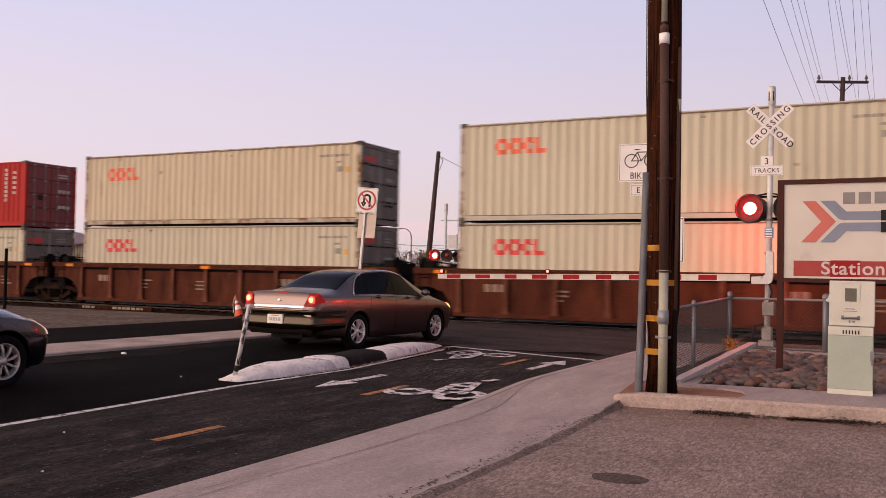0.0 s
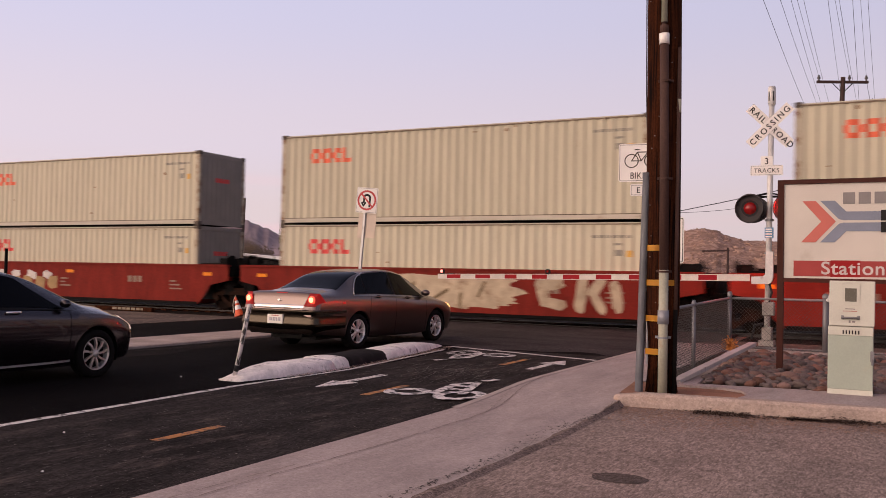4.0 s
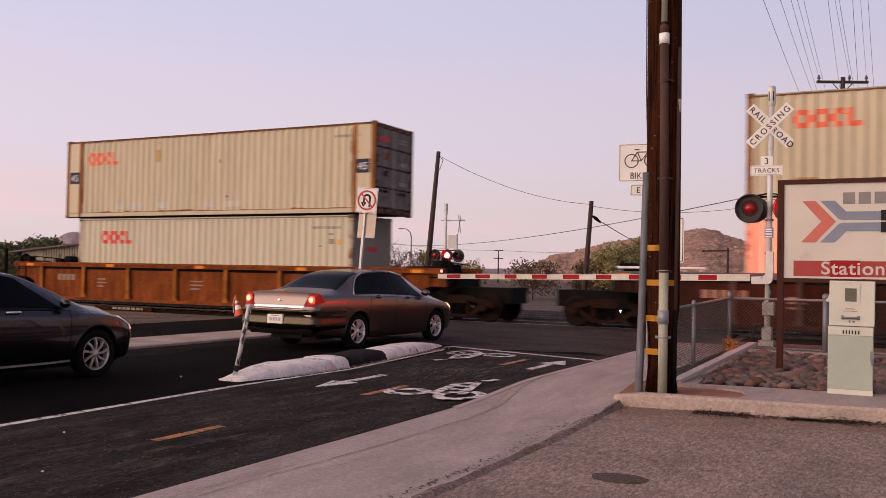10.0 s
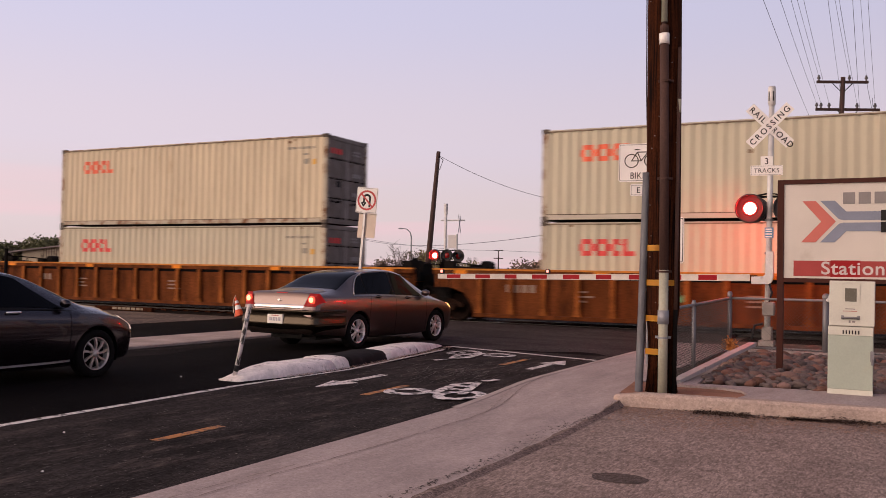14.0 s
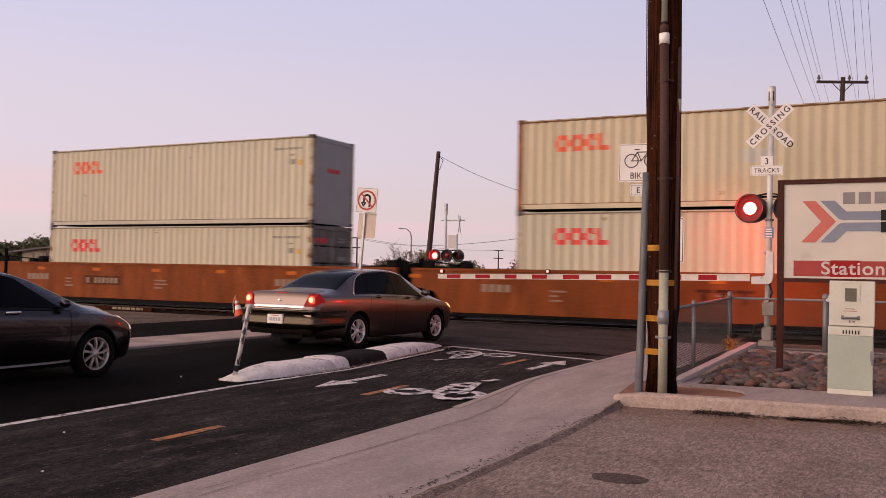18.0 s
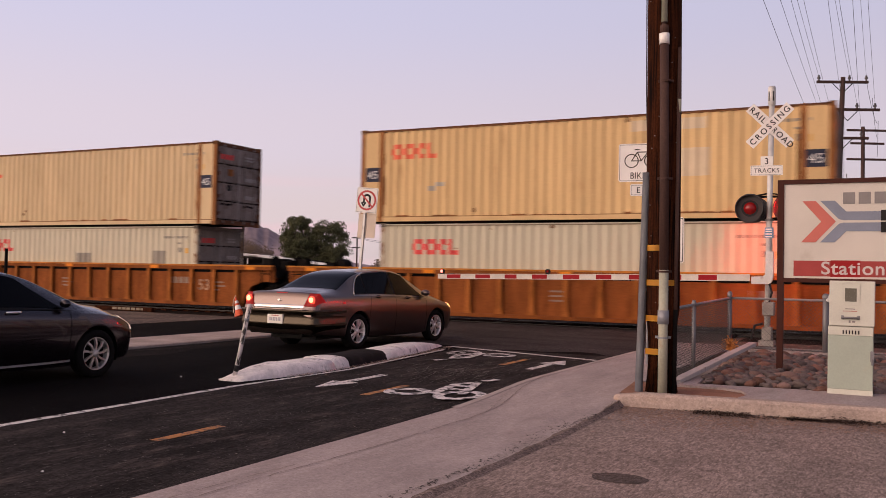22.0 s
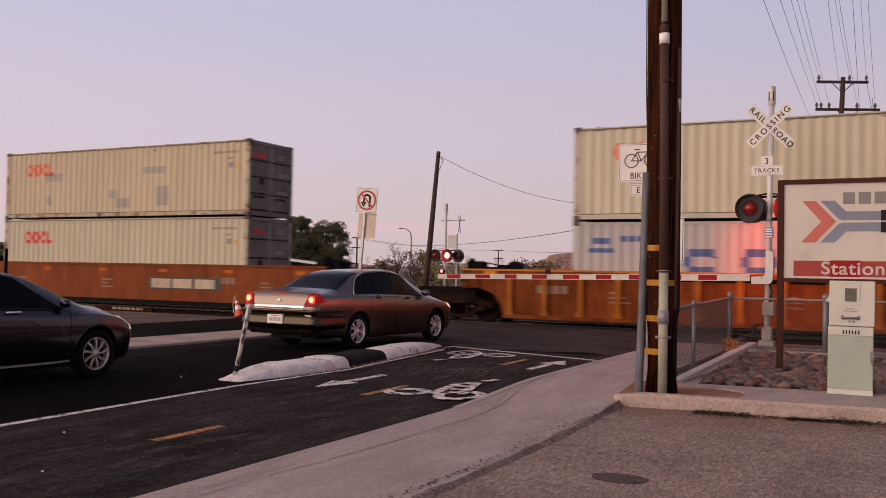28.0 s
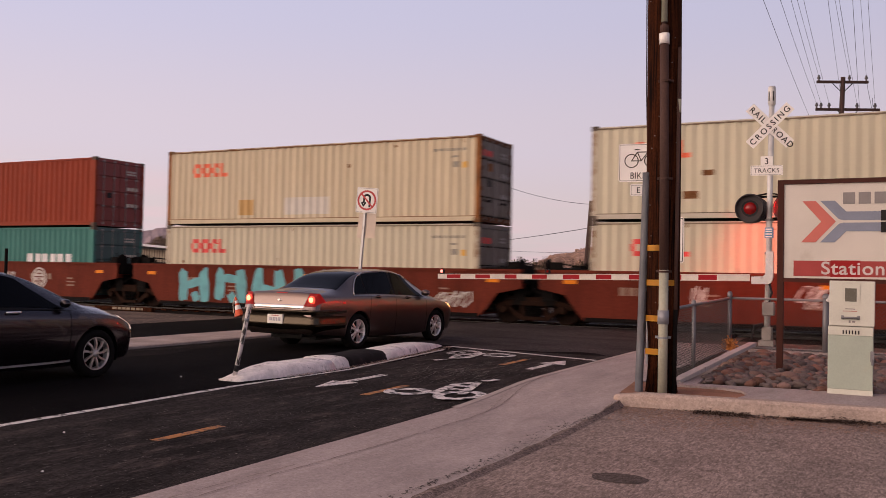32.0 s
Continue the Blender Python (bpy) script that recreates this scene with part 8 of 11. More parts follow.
for k in range(120):
    o = Vector((rl.gauss(0, 0.065), rl.gauss(0, 0.06), abs(rl.gauss(0.09, 0.06))))
    u = Vector((rl.gauss(0, 1), rl.gauss(0, 1), rl.gauss(0, 1))).normalized() * 0.035
    w = u.orthogonal().normalized() * 0.02
    bm.faces.new([bm.verts.new(o - u), bm.verts.new(o + w), bm.verts.new(o + u), bm.verts.new(o - w)])
for k in range(8):
    tube(bm, (0, 0, 0), (rl.gauss(0, 0.08), rl.gauss(0, 0.08), 0.2), 0.004, n=4)
part("foliage", bm, surface("orange_dry_leaves", (0.52, 0.20, 0.045), 0.8, var=0.4, bump=0.0), leaf)
# the cut pipe that lies out over the cobbles
pipe = thing("downspout", pose(-2.60, -13.2, 0.13), "white square downspout pipe lying beside the fence", "pipe")
bm = bmesh.new()
d = Vector((0.30, 4.0, 0.22))
q = d.to_track_quat("X", "Z").to_matrix().to_4x4()
for y0, y1, z0, z1 in ((-0.06, 0.06, -0.028, -0.024), (-0.06, 0.06, 0.024, 0.028), (-0.06, -0.056, -0.024, 0.024), (0.056, 0.06, -0.024, 0.024)):
    box(bm, 0, d.length, y0, y1, z0, z1, Matrix.Translation((0, 0, 0.05)) @ q)
box(bm, -0.3, 0.004, -0.055, 0.055, -0.023, 0.023, Matrix.Translation((0, 0, 0.05)) @ q)
part("barrel", bm, surface("dusty_white_metal", (0.47, 0.42, 0.40), 0.6, var=0.15, scale=3, fine=40, bump=0.1, stain=(0.25, 0.2, 0.18), stain_amt=0.3, stain_scale=3), pipe)

# ---- chain link fence
fence = thing("chain_link_fence", pose(0, 0, 0), "low galvanised chain-link fence around the cobble bed", "fence")
FA, FB, FC = Vector((-2.64, -13.6, 0)), Vector((-2.95, -7.6, 0)), Vector((6.0, -7.6, 0))
for p, r, h in ((Vector((-2.71, -12.0, 0)), 0.03, 1.12), (Vector((-2.95, -7.6, 0)), 0.04, 1.2), (Vector((-1.28, -7.6, 0)), 0.055, 1.2), (Vector((1.2, -7.6, 0)), 0.03, 1.15), (Vector((-2.62, -13.65, 0)), 0.04, 1.2)):
    bm = bmesh.new()
    tube(bm, (p.x, p.y, 0.1), (p.x, p.y, h), r, n=12)
    lathe(bm, [(r * 1.15, h - 0.03), (r * 1.2, h + 0.01), (r * 0.8, h + 0.05), (0.001, h + 0.06)], 12, "z", Matrix.Translation((p.x, p.y, 0)))
    part("post", bm, M_GALV, fence, smooth=True)
bm = bmesh.new()
tube(bm, (-1.24, -7.62, 1.12), (-1.12, -7.66, 1.3), 0.055, 0.05, n=10)
part("post_cap", bm, M_SILVER, fence, "bent pale post cap")
for a, b in ((Vector((-2.62, -13.6, 1.10)), Vector((-2.95, -7.6, 1.13))), (Vector((-2.95, -7.6, 1.13)), Vector((6.0, -7.6, 1.13))), (Vector((-2.95, -7.55, 0.22)), Vector((6.0, -7.55, 0.22)))):
    bm = bmesh.new()
    tube(bm, a, b, 0.022, n=8)
    part("rail", bm, M_GALV, fence, smooth=True)


M_MESHWIRE = surface("dull_fence_wire", (0.05, 0.046, 0.045), 0.7, 0.1, var=0.1, bump=0.0)


def link_fabric(a, b, z0, z1, step):
    """Diamond wire between two posts."""
    vs, fs = [], []
    ln = (b - a).length
    d = (b - a) / ln
    up = Vector((0, 0, 1))
    n = d.cross(up) * 0.0017

    def wire(s0, q0, s1, q1):
        p, q = a + d * s0 + up * q0, a + d * s1 + up * q1
        t = (q - p).normalized()
        w = t.cross(n).normalized() * 0.0017
        k = len(vs)
        vs.extend([p + n + w, p - n + w, p - n - w, p + n - w, q + n + w, q - n + w, q - n - w, q + n - w])
        for i in range(4):
            fs.append((k + i, k + (i + 1) % 4, k + 4 + (i + 1) % 4, k + 4 + i))
    h = z1 - z0
    s = -h
    while s < ln:
        for sg in (1, -1):
            s0, s1 = (s, s + h) if sg > 0 else (s + h, s)
            q0, q1 = z0, z1
            lo, hi = min(s0, s1), max(s0, s1)
            if hi <= 0 or lo >= ln:
                continue
            f = lambda x: z0 + (x - s0) / (s1 - s0) * h
            c0, c1 = max(lo, 0), min(hi, ln)
            wire(c0, f(c0), c1, f(c1))
        s += step
    me = bpy.data.meshes.new("mesh_fabric")
    me.from_pydata([tuple(v) for v in vs], [], fs)
    me.materials.append(M_MESHWIRE)
    return link("mesh_fabric", me, fence, "diamond wire mesh")


link_fabric(FA, FB, 0.2, 1.11, 0.066)
link_fabric(FB, FC, 0.2, 1.12, 0.066)

# ---- the utility pole with its conduit and guard
pole = thing("utility_pole", pose(PX, PY, 0.12), "thick dark creosoted utility pole with conduits and yellow bands", "utility pole", "utility poles")
bm = bmesh.new()
path_tube(bm, [(0, 0, -0.1), (0.0, 0, 1.0), (-0.004, 0, 3.0), (-0.018, 0, 5.5), (-0.035, 0, 9.0), (-0.05, 0, 12.6)], [0.205, 0.200, 0.200, 0.199, 0.18, 0.16], 28)
part("pole", bm, M_WOOD, pole, "dark cracked wood", smooth=True)
for z in (12.35, 10.8, 9.2):
    bm = bmesh.new()
    box(bm, -1.0, 2.0, 0.16, 0.28, z - 0.06, z + 0.06, Matrix.Rotation(radians(27), 4, "Z"))
    part("crossarm", bm, M_WOOD, pole)
V = Vector((PX, PY, 0)) - Vector((EYE.x, EYE.y, 0))
V.normalize()
RT = Vector((V.y, -V.x, 0))       # to the right as one faces the pole from the path


def onpole(side, front, z):
    p = RT * side - V * front
    return (p.x, p.y, z)


bm = bmesh.new()
path_tube(bm, [onpole(0.012, 0.235, 1.42), onpole(0.0, 0.23, 3.0), onpole(-0.014, 0.225, 4.12)], 0.052, 16)
part("conduit", bm, M_PIPEBROWN, pole, "brown plastic conduit", smooth=True)
bm = bmesh.new()
path_tube(bm, [onpole(-0.014, 0.225, 4.12), onpole(-0.015, 0.225, 4.245)], 0.059, 16)
part("coupling", bm, M_SIGNWHITE, pole, "white coupling", smooth=True)
bm = bmesh.new()
path_tube(bm, [onpole(-0.015, 0.225, 4.245), onpole(-0.016, 0.225, 4.34), onpole(-0.016, 0.225, 4.38)], [0.052, 0.048, 0.04], 16)
part("coupling", bm, M_PIPEBROWN, pole, smooth=True)
bm = bmesh.new()
path_tube(bm, [onpole(-0.016, 0.225, 4.38), onpole(-0.025, 0.215, 9.0)], 0.036, 12)
part("conduit", bm, M_PIPEPALE, pole, "pale upper conduit", smooth=True)
bm = bmesh.new()
path_tube(bm, [onpole(0.012, 0.237, 0.0), onpole(0.012, 0.235, 1.46)], 0.054, 16)
part("conduit", bm, M_PIPEPALE, pole, "pale green lower conduit", smooth=True)
bm = bmesh.new()
path_tube(bm, [onpole(0.012, 0.236, 0.83), onpole(0.012, 0.236, 0.99)], 0.066, 16)
part("coupling", bm, M_GREYPAINT, pole, "grey coupling", smooth=True)
for z, s in ((0.66, 0.064), (1.43, 0.064), (2.52, 0.062), (3.67, 0.062)):
    bm = bmesh.new()
    path_tube(bm, [onpole(0.012, 0.235, z), onpole(0.012, 0.235, z + 0.022)], s, 14)
    box(bm, -0.09, 0.09, -0.008, 0.008, z + 0.002, z + 0.03, Matrix.Translation(Vector(onpole(0.012, 0.2, 0))) @ Matrix.Rotation(math.atan2(RT.y, RT.x), 4, "Z"))
    part("strap", bm, M_PIPEBROWN if z > 1 else M_GREYPAINT, pole)
bm = bmesh.new()
path_tube(bm, [onpole(0.15, 0.15, 1.0), onpole(0.155, 0.145, 2.0), onpole(0.165, 0.135, 4.1)], 0.023, 10)
part("conduit", bm, M_PIPEBROWN, pole, "thin brown conduit", smooth=True)
bm = bmesh.new()
path_tube(bm, [onpole(0.145, 0.155, 0.0), onpole(0.15, 0.15, 1.0)], 0.025, 10)
part("conduit", bm, M_DARK, pole, "thin dark conduit", smooth=True)
bm = bmesh.new()
path_tube(bm, [onpole(0.165, 0.135, 3.32), onpole(0.165, 0.135, 3.48)], 0.027, 10)
part("conduit_tip", bm, M_PIPEPALE, pole, smooth=True)
bm = bmesh.new()
path_tube(bm, [onpole(-0.195, 0.0, 2.9), onpole(-0.215, 0.03, 3.6), onpole(-0.232, 0.03, 5.8), onpole(-0.235, 0.02, 9.0)], 0.007, 6)
part("ground_wire", bm, M_WIRE, pole, "thin dark wire")
# half-round steel guard on the side towards the road
bm = bmesh.new()
rows = []
for z, s in ((0.0, -0.262), (0.7, -0.243), (1.5, -0.224), (2.25, -0.207), (2.62, -0.197)):
    rows.append([bm.verts.new(Vector(onpole(s, 0.07, z)) + RT * (0.047 * math.cos(a)) - V * (0.047 * math.sin(a))) for a in [math.pi * (k / 12 * 1.5 - 0.25) for k in range(13)]])
for a, b in zip(rows, rows[1:]):
    for k in range(12):
        bm.faces.new((a[k], a[k + 1], b[k + 1], b[k]))
bmesh.ops.solidify(bm, geom=bm.faces[:], thickness=0.004)
part("cable_guard", bm, M_GREYPAINT, pole, "grey half-round steel cable guard", smooth=True)
# yellow bands round the pole
for z, a0, a1 in ((0.50, -2.75, -1.5), (0.89, -2.75, -1.5), (1.31, -2.75, -0.85), (1.72, -2.75, -1.5)):
    bm = bmesh.new()
    base = math.atan2(-V.y, -V.x) + math.pi / 2
    rows = []
    for zz in (z - 0.035, z + 0.035):
        rows.append([bm.verts.new((0.2085 * math.cos(base + a0 + (a1 - a0) * k / 14), 0.2085 * math.sin(base + a0 + (a1 - a0) * k / 14), zz)) for k in range(15)])
    for k in range(14):
        bm.faces.new((rows[0][k], rows[0][k + 1], rows[1][k + 1], rows[1][k]))
    bmesh.ops.solidify(bm, geom=bm.faces[:], thickness=0.004)
    part("band", bm, M_YTAG, pole, "yellow reflective band")
rp = random.Random(2)
for k in range(26):
    a = rp.uniform(-2.2, 0.9)
    z = rp.uniform(0.3, 5.2)
    base = math.atan2(-V.y, -V.x)
    c = Vector((0.2 * math.cos(base + a), 0.2 * math.sin(base + a), z))
    bm = bmesh.new()
    tube(bm, c, c * 1.045 + Vector((0, 0, -0.045 * z)), 0.006, n=5)
    part("nail", bm, M_GALV, pole)


# ---- flat signs
def rounded(w, h, r, n=5):
    pts = []
    for cx, cz, a0 in ((w / 2 - r, h / 2 - r, 0), (-w / 2 + r, h / 2 - r, 90), (-w / 2 + r, -h / 2 + r, 180), (w / 2 - r, -h / 2 + r, 270)):
        for k in range(n + 1):
            a = radians(a0 + 90 * k / n)
            pts.append((cx + r * math.cos(a), cz + r * math.sin(a)))
    return pts


def plate(parent, w, h, r, mat, m, thick=0.004, name="plate", label="", border=None, bw=0.012):
    bm = bmesh.new()
    prism(bm, rounded(w, h, r), -thick, 0, m)
    p = part(name, bm, mat, parent, label)
    if border:
        o, i = rounded(w - 0.03, h - 0.03, max(0.004, r - 0.012)), rounded(w - 0.03 - 2 * bw, h - 0.03 - 2 * bw, max(0.003, r - 0.02))
        bm = bmesh.new()
        for k in range(len(o)):
            j = (k + 1) % len(o)
            bm.faces.new([bm.verts.new(m @ Vector((x, -thick - 0.003, z))) for x, z in (o[k], o[j], i[j], i[k])])
        part("border", bm, border, p)
    return p


def strokes(parent, name, segs, w, mat, m, y=-0.008, label=""):
    """Flat strokes on a sign: each a list of points."""
    bm = bmesh.new()
    for seg in segs:
        seg = [Vector(s) for s in seg]
        for a, b in zip(seg, seg[1:]):
            d = (b - a).normalized()
            n = Vector((-d.y, d.x)) * w / 2
            a2, b2 = a - d * w * 0.3, b + d * w * 0.3
            bm.faces.new([bm.verts.new(m @ Vector((p.x, y, p.y))) for p in (a2 - n, b2 - n, b2 + n, a2 + n)])
    return part(name, bm, mat, parent, label)


def circle(cx, cz, r, n=24, a0=0.0, a1=360.0):
    return [(cx + r * math.cos(radians(a0 + (a1 - a0) * k / n)), cz + r * math.sin(radians(a0 + (a1 - a0) * k / n))) for k in range(n + 1)]


# bike sign behind the pole
M_FADED = surface("faded_black_print", (0.085, 0.072, 0.062), 0.6, var=0.1, scale=5, fine=60, bump=0.0, spec=0.2)
FACE = Matrix.Rotation(radians(10), 4, "Z")
bs = thing("bike_sign", pose(-3.675, -10.95, 0.08), "white sign with a bicycle on a steel post", "road sign")
bm = bmesh.new()
tube(bm, (0.02, 0.06, 0), (0.02, 0.06, 3.6), 0.03, n=8)
part("post", bm, M_GALV, bs)
m = Matrix.Translation((-0.0, 0, 3.24)) @ FACE
p = plate(bs, 0.92, 0.615, 0.04, M_SIGNWHITE, m, label="white sign plate", border=M_FADED, bw=0.008)
wx = -0.255
strokes(p, "bike_symbol", [circle(wx, 0.03, 0.105), circle(wx + 0.31, 0.03, 0.105), [(wx, 0.03), (wx + 0.09, 0.17), (wx + 0.26, 0.17), (wx + 0.31, 0.03)], [(wx + 0.09, 0.17), (wx + 0.15, 0.03), (wx + 0.26, 0.17)], [(wx, 0.03), (wx + 0.15, 0.03)], [(wx + 0.26, 0.17), (wx + 0.24, 0.24), (wx + 0.33, 0.24)], [(wx + 0.05, 0.21), (wx + 0.13, 0.21)]], 0.016, M_FADED, m)
tt = text(p, "BIKE LANE", 0.145, 0.02, 0, -0.255, M_FADED, squeeze=0.82)
tt.matrix_basis = m @ Matrix.Translation((0.02, -0.009, -0.255))
m = Matrix.Translation((0.1, 0, 2.80)) @ FACE
p = plate(bs, 0.74, 0.19, 0.03, M_SIGNWHITE, m, label="small white plate", border=M_TEXT, bw=0.006)
tt = text(p, "E", 0.13, 0, 0, 0, M_TEXT)
tt.matrix_basis = m @ Matrix.Translation((-0.24, -0.009, -0.045))
# another sign whose edge shows beside the pole
es = thing("road_sign", pose(-3.78, -9.05, 0.08), "white road sign on a post behind the pole", "road sign")
bm = bmesh.new()
tube(bm, (0, 0.05, 0), (0, 0.05, 2.6), 0.03, n=8)
part("post", bm, M_GALV, es)
plate(es, 0.56, 0.82, 0.05, M_SIGNWHITE, Matrix.Translation((0, 0, 2.08)), label="white plate with rounded corners", border=M_TEXT)

# no u-turn sign
us = thing("no_u_turn_sign", pose(-12.05, -6.4, 0.0), "no U-turn sign on a leaning post", "road sign")
lean = Matrix.Rotation(radians(4.5), 4, "Y")
bm = bmesh.new()
box(bm, -0.03, 0.03, -0.03, 0.03, 0, 3.5, lean)
part("post", bm, M_SILVER, us, "pale steel post")
UF = Matrix.Rotation(radians(8), 4, "Z")
m = Matrix.Translation((0.31, -0.05, 3.24)) @ UF @ lean
p = plate(us, 0.56, 0.62, 0.02, M_SIGNWHITE, m, label="white square plate", border=M_TEXT, bw=0.006)
strokes(p, "ban_ring", [circle(0, 0, 0.225)], 0.045, M_SIGNRED, m, -0.012, "red ring with a bar")
strokes(p, "ban_bar", [[(-0.16, 0.16), (0.16, -0.16)]], 0.04, M_SIGNRED, m, -0.0125)
strokes(p, "u_turn_arrow", [[(0.08, -0.15), (0.08, 0.04)] + circle(0, 0.05, 0.08, 10, 0, 180) + [(-0.08, -0.06)]], 0.05, M_TEXT, m, -0.0085)
strokes(p, "arrow_head", [[(-0.13, -0.06), (-0.08, -0.14), (-0.03, -0.06)]], 0.04, M_TEXT, m, -0.009)
for dx in (-0.12, 0.13):
    m = Matrix.Translation((0.27 + dx, 0.02, 2.62)) @ UF @ lean
    plate(us, 0.235, 0.60, 0.01, M_SIGNBACK, m, label="pale back of another sign", name="back_plate")

# delineator post at the island's nose
dl = thing("delineator_post", pose(-8.08, -15.58, 0), "scuffed white plastic delineator post leaning over", "delineator")
bm = bmesh.new()
path_tube(bm, [(0.0, 0, 0.02), (0.075, 0.0, 0.33), (0.155, 0.0, 0.68), (0.23, 0, 1.0), (0.236, 0, 1.03)], [0.030, 0.030, 0.031, 0.033, 0.024], 12)
part("tube", bm, surface("scuffed_white_plastic", (0.62, 0.57, 0.55), 0.6, var=0.15, scale=6, fine=40, bump=0.1, stain=(0.035, 0.03, 0.03), stain_amt=0.42, stain_scale=7, stretch=(1.5, 1.5, 0.6), edge=0.06), dl, smooth=True)
bm = bmesh.new()
lathe(bm, [(0.001, 0.055), (0.05, 0.055), (0.07, 0.02), (0.085, 0.0)], 14, "z")
part("foot", bm, M_BLACK, dl, "black rubber foot")
bm = bmesh.new()
box(bm, -0.19, 0.05, -0.10, 0.08, 0.0, 0.012, bev=0.003)
part("base_plate", bm, M_KWHITE, dl, "white base plate on the road")
for z0, z1 in ((0.80, 0.84), (0.12, 0.2)):
    bm = bmesh.new()
    path_tube(bm, [(0.23 * z0, 0, z0), (0.23 * z1, 0, z1)], 0.0335, 12)
    part("reflector_band", bm, M_BLACK if z0 < 0.5 else M_GREYPAINT, dl, "dark worn band", smooth=True)

# traffic cone
cn = thing("traffic_cone", pose(-18.88, -2.49, 0.0), "orange traffic cone with white collars, leaning", "traffic cone")
tilt = Matrix.Rotation(radians(-19), 4, "Y") @ Matrix.Diagonal((0.86, 0.86, 0.86, 1))
for nm, pr, mt in (("body", [(0.17, 0.03), (0.125, 0.25)], M_CONE), ("collar", [(0.126, 0.25), (0.095, 0.42)], M_SIGNWHITE), ("body", [(0.094, 0.42), (0.08, 0.50)], M_CONE), ("collar", [(0.081, 0.50), (0.062, 0.60)], M_SIGNWHITE), ("body", [(0.061, 0.60), (0.035, 0.74), (0.001, 0.745)], M_CONE)):
    bm = bmesh.new()
    lathe(bm, pr, 20, "z", tilt)
    part(nm, bm, mt, cn, smooth=True)
bm = bmesh.new()
box(bm, -0.19, 0.19, -0.19, 0.19, 0.0, 0.035, tilt, bev=0.008)
part("base", bm, M_CONE, cn)
cn2 = thing("wire_hoop", pose(-19.02, -2.56, 0), "thin pale wire hoop standing beside the cone", "wire")
bm = bmesh.new()
path_tube(bm, [(0.0, 0, 0.0), (-0.07, 0, 0.14), (-0.10, 0, 0.34), (-0.07, 0, 0.54), (0.0, 0, 0.66)], 0.011, 6)
part("rod", bm, M_SIGNBACK, cn2)
# short dark post by the tracks and a scrap of white litter on the road
sp = thing("marker_post", pose(-27.5, -4.45, 0), "short dark steel post beside the track", "post")
bm = bmesh.new()
tube(bm, (0, 0, -0.05), (0, 0, 2.06), 0.055, n=10)
part("post", bm, M_DARK, sp)
for x, yy, s in ((-6.7, -19.52, 0.014), (-5.56, -20.67, 0.012), (-8.84, -15.78, 0.014), (-11.9, -13.9, 0.05)):
    sc = thing("litter", pose(x, yy, 0.004), "small scrap of white litter on the road", "litter")
    bm = bmesh.new()
    bmesh.ops.create_icosphere(bm, subdivisions=1, radius=s)
    for v in bm.verts:
        v.co = Vector((v.co.x, v.co.y, max(0, v.co.z * 0.9))) * (1 + 0.3 * noise.noise(v.co * 30))
    part("scrap", bm, M_SIGNWHITE, sc)

# ---- meter cabinet
cb = thing("meter_cabinet", pose(-0.58, -13.6, 0.163, 0, 0.3, 1), "two-part electric meter cabinet, cream above, sage green below", "cabinet")
W2 = 0.242
bm = bmesh.new()
box(bm, -W2, W2, 0.0, 0.34, 0.0, 0.06)
part("plinth", bm, M_CABWHITE, cb)
bm = bmesh.new()
box(bm, -W2, W2, -0.006, 0.34, 0.06, 0.69, bev=0.006)
part("lower_body", bm, M_CABGREEN, cb, "sage green repainted lower door")
bm = bmesh.new()
box(bm, -W2, W2, -0.004, 0.34, 0.692, 0.795, bev=0.004)
part("middle_band", bm, M_CABWHITE, cb, "cream band")
bm = bmesh.new()
box(bm, -W2 + 0.01, W2 + 0.012, -0.02, 0.33, 0.803, 1.33, bev=0.006)
ub = part("upper_body", bm, M_CABWHITE, cb, "cream upper cover")
bm = bmesh.new()
box(bm, -0.1, 0.1, -0.028, -0.0205, 1.04, 1.29)
box(bm, -0.09, 0.12, -0.032, -0.0285, 1.30, 1.315)
part("window_frame", bm, M_CABWHITE, ub)
bm = bmesh.new()
box(bm, -0.062, 0.062, -0.0325, -0.0285, 1.09, 1.245)
part("meter_window", bm, surface("meter_glass", (0.10, 0.095, 0.07), 0.25, var=0.1, bump=0.0), ub, "dark meter window")
for x0, x1, z0, z1, mt in ((-0.02, 0.02, 1.055, 1.065, M_SIGNGREY), (-0.06, 0.045, 0.998, 1.008, M_SIGNGREY), (-0.08, 0.07, 0.974, 0.980, M_CHEVRED), (-0.02, 0.0, 0.84, 0.87, M_SIGNGREY), (0.015, 0.05, 0.845, 0.865, M_SIGNGREY)):
    bm = bmesh.new()
    box(bm, x0, x1, -0.024, -0.0205, z0, z1)
    part("label_bar", bm, mt, ub)
bm = bmesh.new()
path_tube(bm, [(-0.085, -0.02, 0.90), (-0.085, -0.05, 0.90), (0.085, -0.05, 0.90), (0.085, -0.02, 0.90)], 0.012, 8)
box(bm, -0.1, -0.07, -0.03, -0.0205, 0.88, 0.925)
box(bm, 0.07, 0.1, -0.03, -0.0205, 0.88, 0.925)
part("handle", bm, M_GALV, ub, "steel pull handle")
for k in range(6):
    bm = bmesh.new()
    box(bm, -0.085 + 0.033 * k, -0.07 + 0.033 * k, -0.0085, -0.0045, 0.708, 0.752)
    part("number_bar", bm, M_TEXT, cb)
bm = bmesh.new()
box(bm, W2 - 0.03, W2 + 0.012, -0.035, -0.007, 0.40, 0.52, bev=0.005)
tube(bm, (W2 - 0.005, -0.04, 0.36), (W2 - 0.005, -0.04, 0.43), 0.018, n=8)
